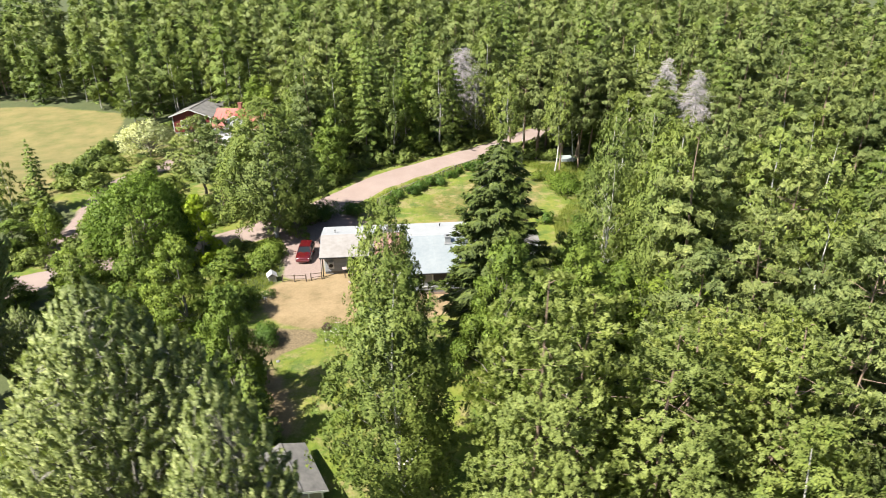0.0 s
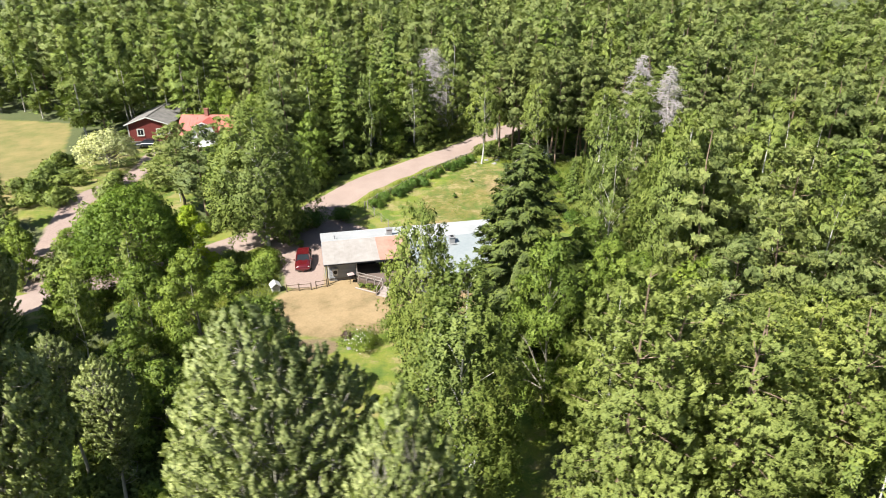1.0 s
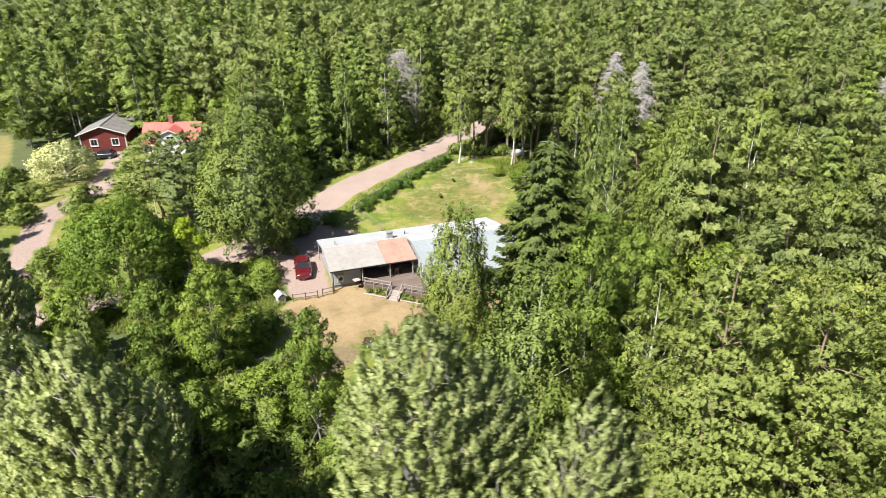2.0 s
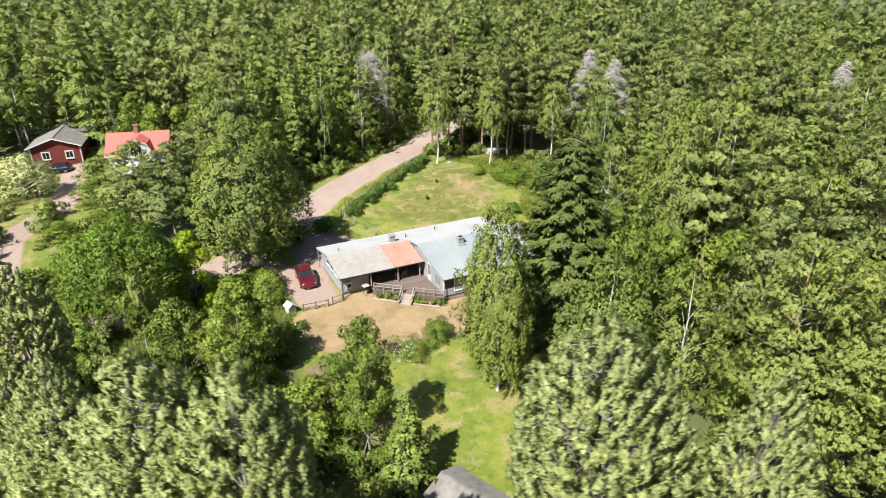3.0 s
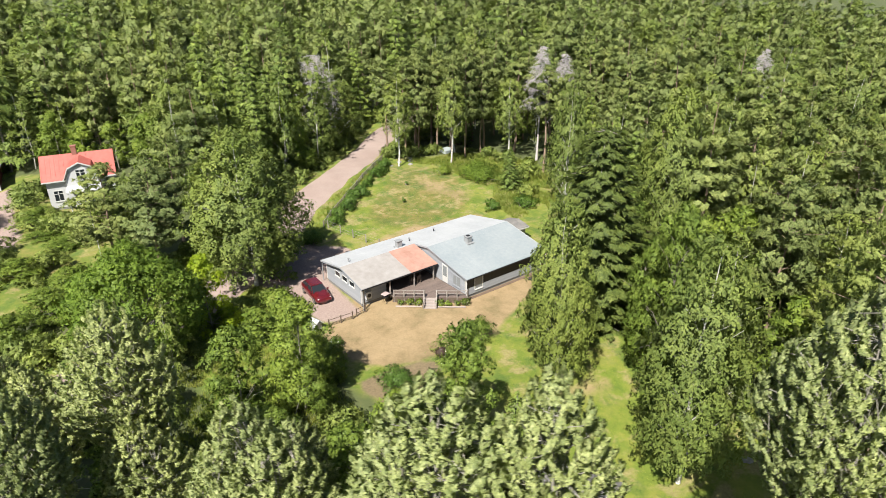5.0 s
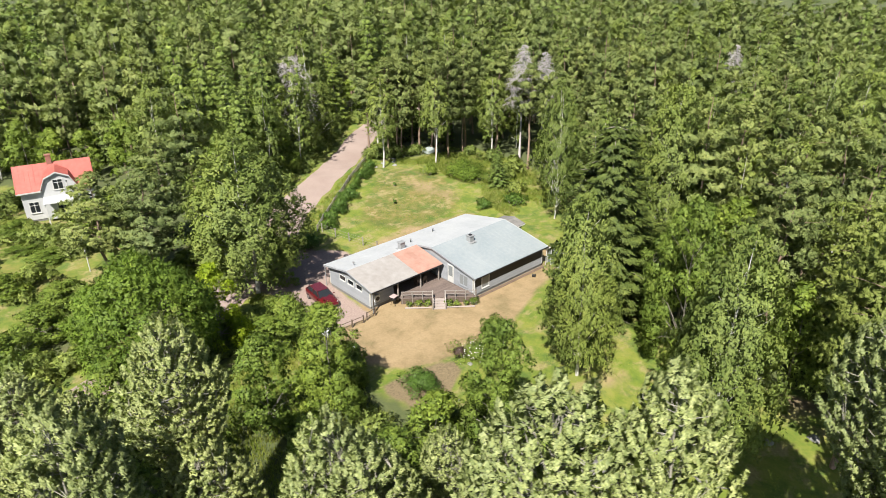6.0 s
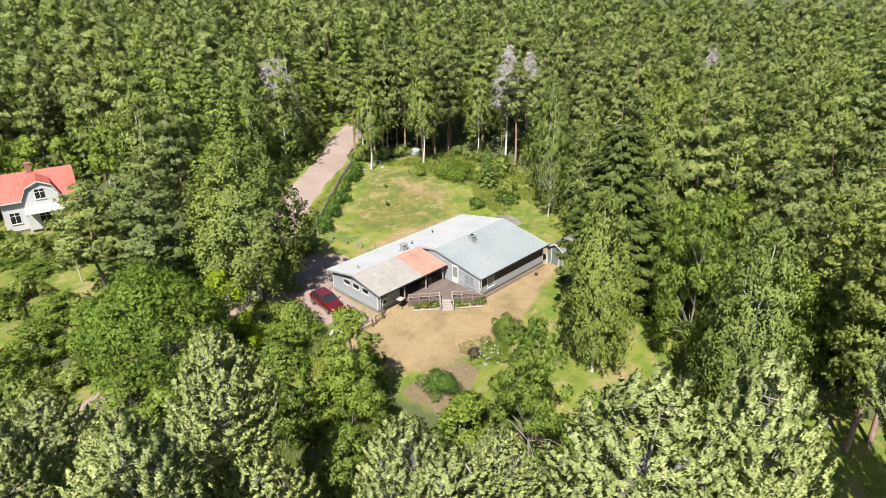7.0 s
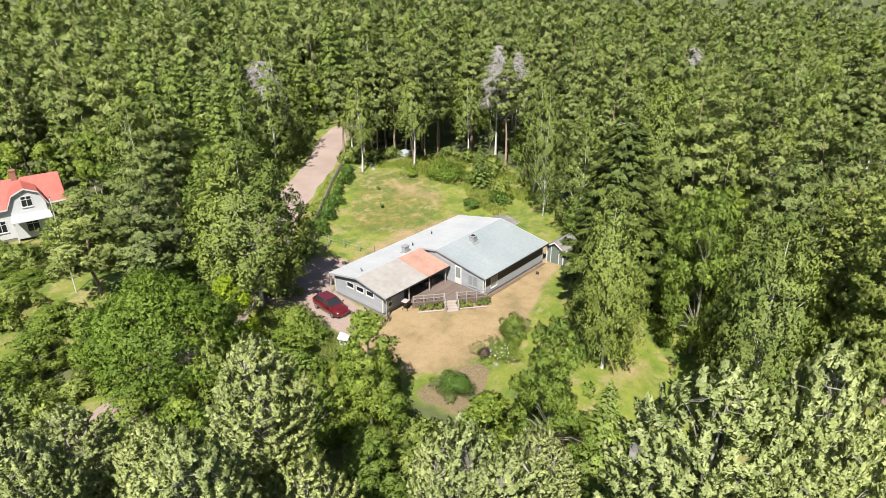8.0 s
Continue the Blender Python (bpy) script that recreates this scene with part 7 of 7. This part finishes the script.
part("box", boxes((-0.7, 0.7, -0.5, 0.5, -0.1, 0.75)), WOOD_GREY, house_)
part("lid", slab([(-0.75, -0.55, 0.80), (0.75, -0.55, 0.80), (0.75, 0.55, 1.0), (-0.75, 0.55, 1.0)], 0.04), CHIMNEY, house_, "pale sheet-metal lid")
cover = part("tarpaulin", slab([(-1.1, -0.7, 0.5), (1.2, -0.8, 0.45), (1.0, 0.9, 0.55), (-1.0, 0.8, 0.6)], 0.5), POND)
cover.matrix_basis = pose(*foot(19.6, 98.2), 0, 0, 15)
tagged(cover, "pale grey-green tarpaulin over a low pile", "tarpaulin")
hose = new("hose_reel")
hose.matrix_basis = pose(*yard(17.6, -5.6), 0, 0, 30)
tagged(hose, "dark garden hose reel on the dry lawn", "hose reel")
for y in (-0.15, 0.15):
    part("wheel", bar((0, y - 0.02, 0.2), (0, y + 0.02, 0.2), 0.2, 14), DARK_METAL, hose)
part("drum", bar((0, -0.13, 0.2), (0, 0.13, 0.2), 0.14, 12), RUBBER, hose)
part("handle", bar((0, 0, 0.2), (-0.5, 0, 0.55), 0.02), DARK_METAL, hose)
rock = None
rr = random.Random(8)
for x, y, s in ((8.6, 97.0, 0.35), (11.5, 96.2, 0.5), (12.3, 97.6, 0.6), (10.6, 98.2, 0.5), (12.9, 98.8, 0.45), (-10.6, 49.6, 0.3), (-16.0, 50.2, 0.3), (-15.6, 46.2, 0.3), (-14.4, 46.4, 0.25), (3.3, 30.0, 0.5), (6.8, 28.2, 0.6)):
    if rock is None:
        bm = bmesh.new()
        bmesh.ops.create_icosphere(bm, subdivisions=2, radius=1.0)
        for v in bm.verts:
            v.co *= 0.8 + 0.35 * noise.noise(v.co * 1.7)
            v.co.z *= 0.6
        rock = part("field_stone", bm, STONE, smooth=True)
        tagged(rock, "grey weathered field stone lying in the grass", "stone", "field stones")
        rock.matrix_basis = pose(*foot(x, y), 0, 0, 40) @ Matrix.Scale(s, 4)
    else:
        copy_thing(rock, pose(0, 0, 0)).matrix_basis = pose(*foot(x, y), 0, 0, rr.uniform(0, 360)) @ Matrix.Scale(s, 4)
# young tree on the back meadow
bush_at("young_spruce", 571, 3.6, 84.0, 1.0, 0.4, LEAF_HEDGE, "tiny young fir on the meadow", 8, 260, 0.14, "sapling")
bush_at("young_spruce", 572, 6.5, 88.5, 0.7, 0.35, LEAF_HEDGE, "tiny young fir on the meadow", 8, 200, 0.12, "sapling")


# ---- grass and flowers ----
def grass_stuff(name, polys, count, seed, hmin, hmax, mat, label, avoid=()):
    """Tufts of blades over some stretches of ground, as one object."""
    rng = np.random.default_rng(seed)
    P = []
    for poly in polys:
        a = np.array(poly)
        lo, hi = a.min(0), a.max(0)
        n = int(count * 3)
        p = rng.uniform(lo, hi, (n, 2))
        ok = inside(poly, p[:, 0], p[:, 1]) > 0.5
        for q in avoid:
            ok &= soft_inside(q, p[:, 0], p[:, 1], 0.3) < 0.2
        ok &= road_distance(p[:, 0], p[:, 1]) > ROAD_HALF + 0.1
        P.append(p[ok][:count])
    P = np.concatenate(P)
    lump = np.array([noise.noise(Vector((x * 0.25, y * 0.25, 3.0))) for x, y in P])
    P, lump = P[lump > -0.22], lump[lump > -0.22]
    k = np.repeat(np.arange(len(P)), 4)
    n = len(k)
    base = P[k] + rng.normal(size=(n, 2)) * 0.10
    z = land(base[:, 0], base[:, 1])
    h = (hmin + (hmax - hmin) * rng.random(n)) * (0.8 + 0.6 * np.clip(lump[k], 0, 1))
    a = rng.random(n) * 6.283
    w = 0.018 + 0.02 * rng.random(n)
    tip = base + rng.normal(size=(n, 2)) * (0.35 * h)[:, None]
    v = np.stack([np.column_stack([base[:, 0] - np.cos(a) * w, base[:, 1] - np.sin(a) * w, z - 0.02]),
                  np.column_stack([base[:, 0] + np.cos(a) * w, base[:, 1] + np.sin(a) * w, z - 0.02]), np.column_stack([tip, z + h])], 1).reshape(-1, 3)
    ob = mesh_object(name, v, np.arange(3 * n, dtype=np.int32).reshape(-1, 3), mat)
    tagged(ob, label, "grass", kind="stuff")


THICKET = [(-33, 36), (-22, 34), (-19.5, 46), (-22, 56), (-30, 57), (-36, 50)]
grass_stuff("tall_grass", [THICKET], 5000, 35, 0.3, 0.8, GRASS_BLADE, "tall rough grass under the willows")
WEEDS = [(13, 94), (11.5, 98.5), (21, 96.5), (28, 88), (27, 78), (22, 73), (14, 72.5), (14.5, 78), (17.5, 82), (14.5, 88)]
grass_stuff("tall_weeds", [WEEDS], 5200, 34, 0.25, 0.75, GRASS_BLADE, "tall bright-green weeds round the back meadow")
VERGE = [(-36, 58), (-18.8, 57.5), (-18.0, 61), (-19.5, 70), (-22.5, 75), (-30, 72)]
ROADSIDE = [(-16, 83), (-9.5, 80), (9.5, 100), (14, 108), (9, 108), (-3, 98)]
grass_stuff("meadow_grass", [[(-7, 81), (8, 97), (21, 92), (21, 80), (17, 72), (8, 73), (-4, 77)]], 2600, 31, 0.05, 0.15, GRASS_BLADE, "uneven yellow-green meadow grass")
grass_stuff("verge_grass", [VERGE, ROADSIDE], 3500, 32, 0.2, 0.6, GRASS_BLADE, "tall green grass and weeds on the road verge", [DRIVE])
grass_stuff("lawn_grass", [[(-19, 50), (-12.5, 37), (-11, 30), (-6, 25), (0, 26), (6, 40), (14, 55), (4, 55.5), (-5, 50.5), (-12, 49)]], 2600, 33, 0.04, 0.14, GRASS_BLADE, "bright mown lawn grass with longer tufts", [YARD_DRY, SOIL_BED, PATH_DRY])


def blossom(name, x, y, r, h, count, seed, label):
    """White flower heads scattered over a bush."""
    rng = np.random.default_rng(seed)
    d = unit(rng.normal(size=(count, 3)))
    d[:, 2] = np.abs(d[:, 2])
    C = np.array(foot(x, y)) + d * [r, r, h] * (0.85 + 0.2 * rng.random((count, 1)))
    ob = mesh_object(name, *leaf_quads(C, d + rng.normal(size=(count, 3)) * 0.3, np.full(count, 0.12), np.full(count, 0.11), rng), PETALS)
    tagged(ob, label, "flowers", kind="stuff")


blossom("white_flowers", -9.6, 50.3, 1.6, 1.6, 110, 41, "white blossoms scattered over the bush")
blossom("white_flowers", -18.2, 57.2, 0.9, 0.7, 60, 42, "white flowers in the bed by the drive")
bush_at("flower_bush", 511, -18.2, 57.2, 0.8, 1.0, LEAF_HEDGE, "low flowering plants at the drive's edge", 12, 700, 0.12)
bush_at("flower_bush", 512, -19.0, 54.6, 0.9, 1.1, LEAF_ALDER, "low leafy perennials at the dry lawn's edge", 12, 700, 0.13)
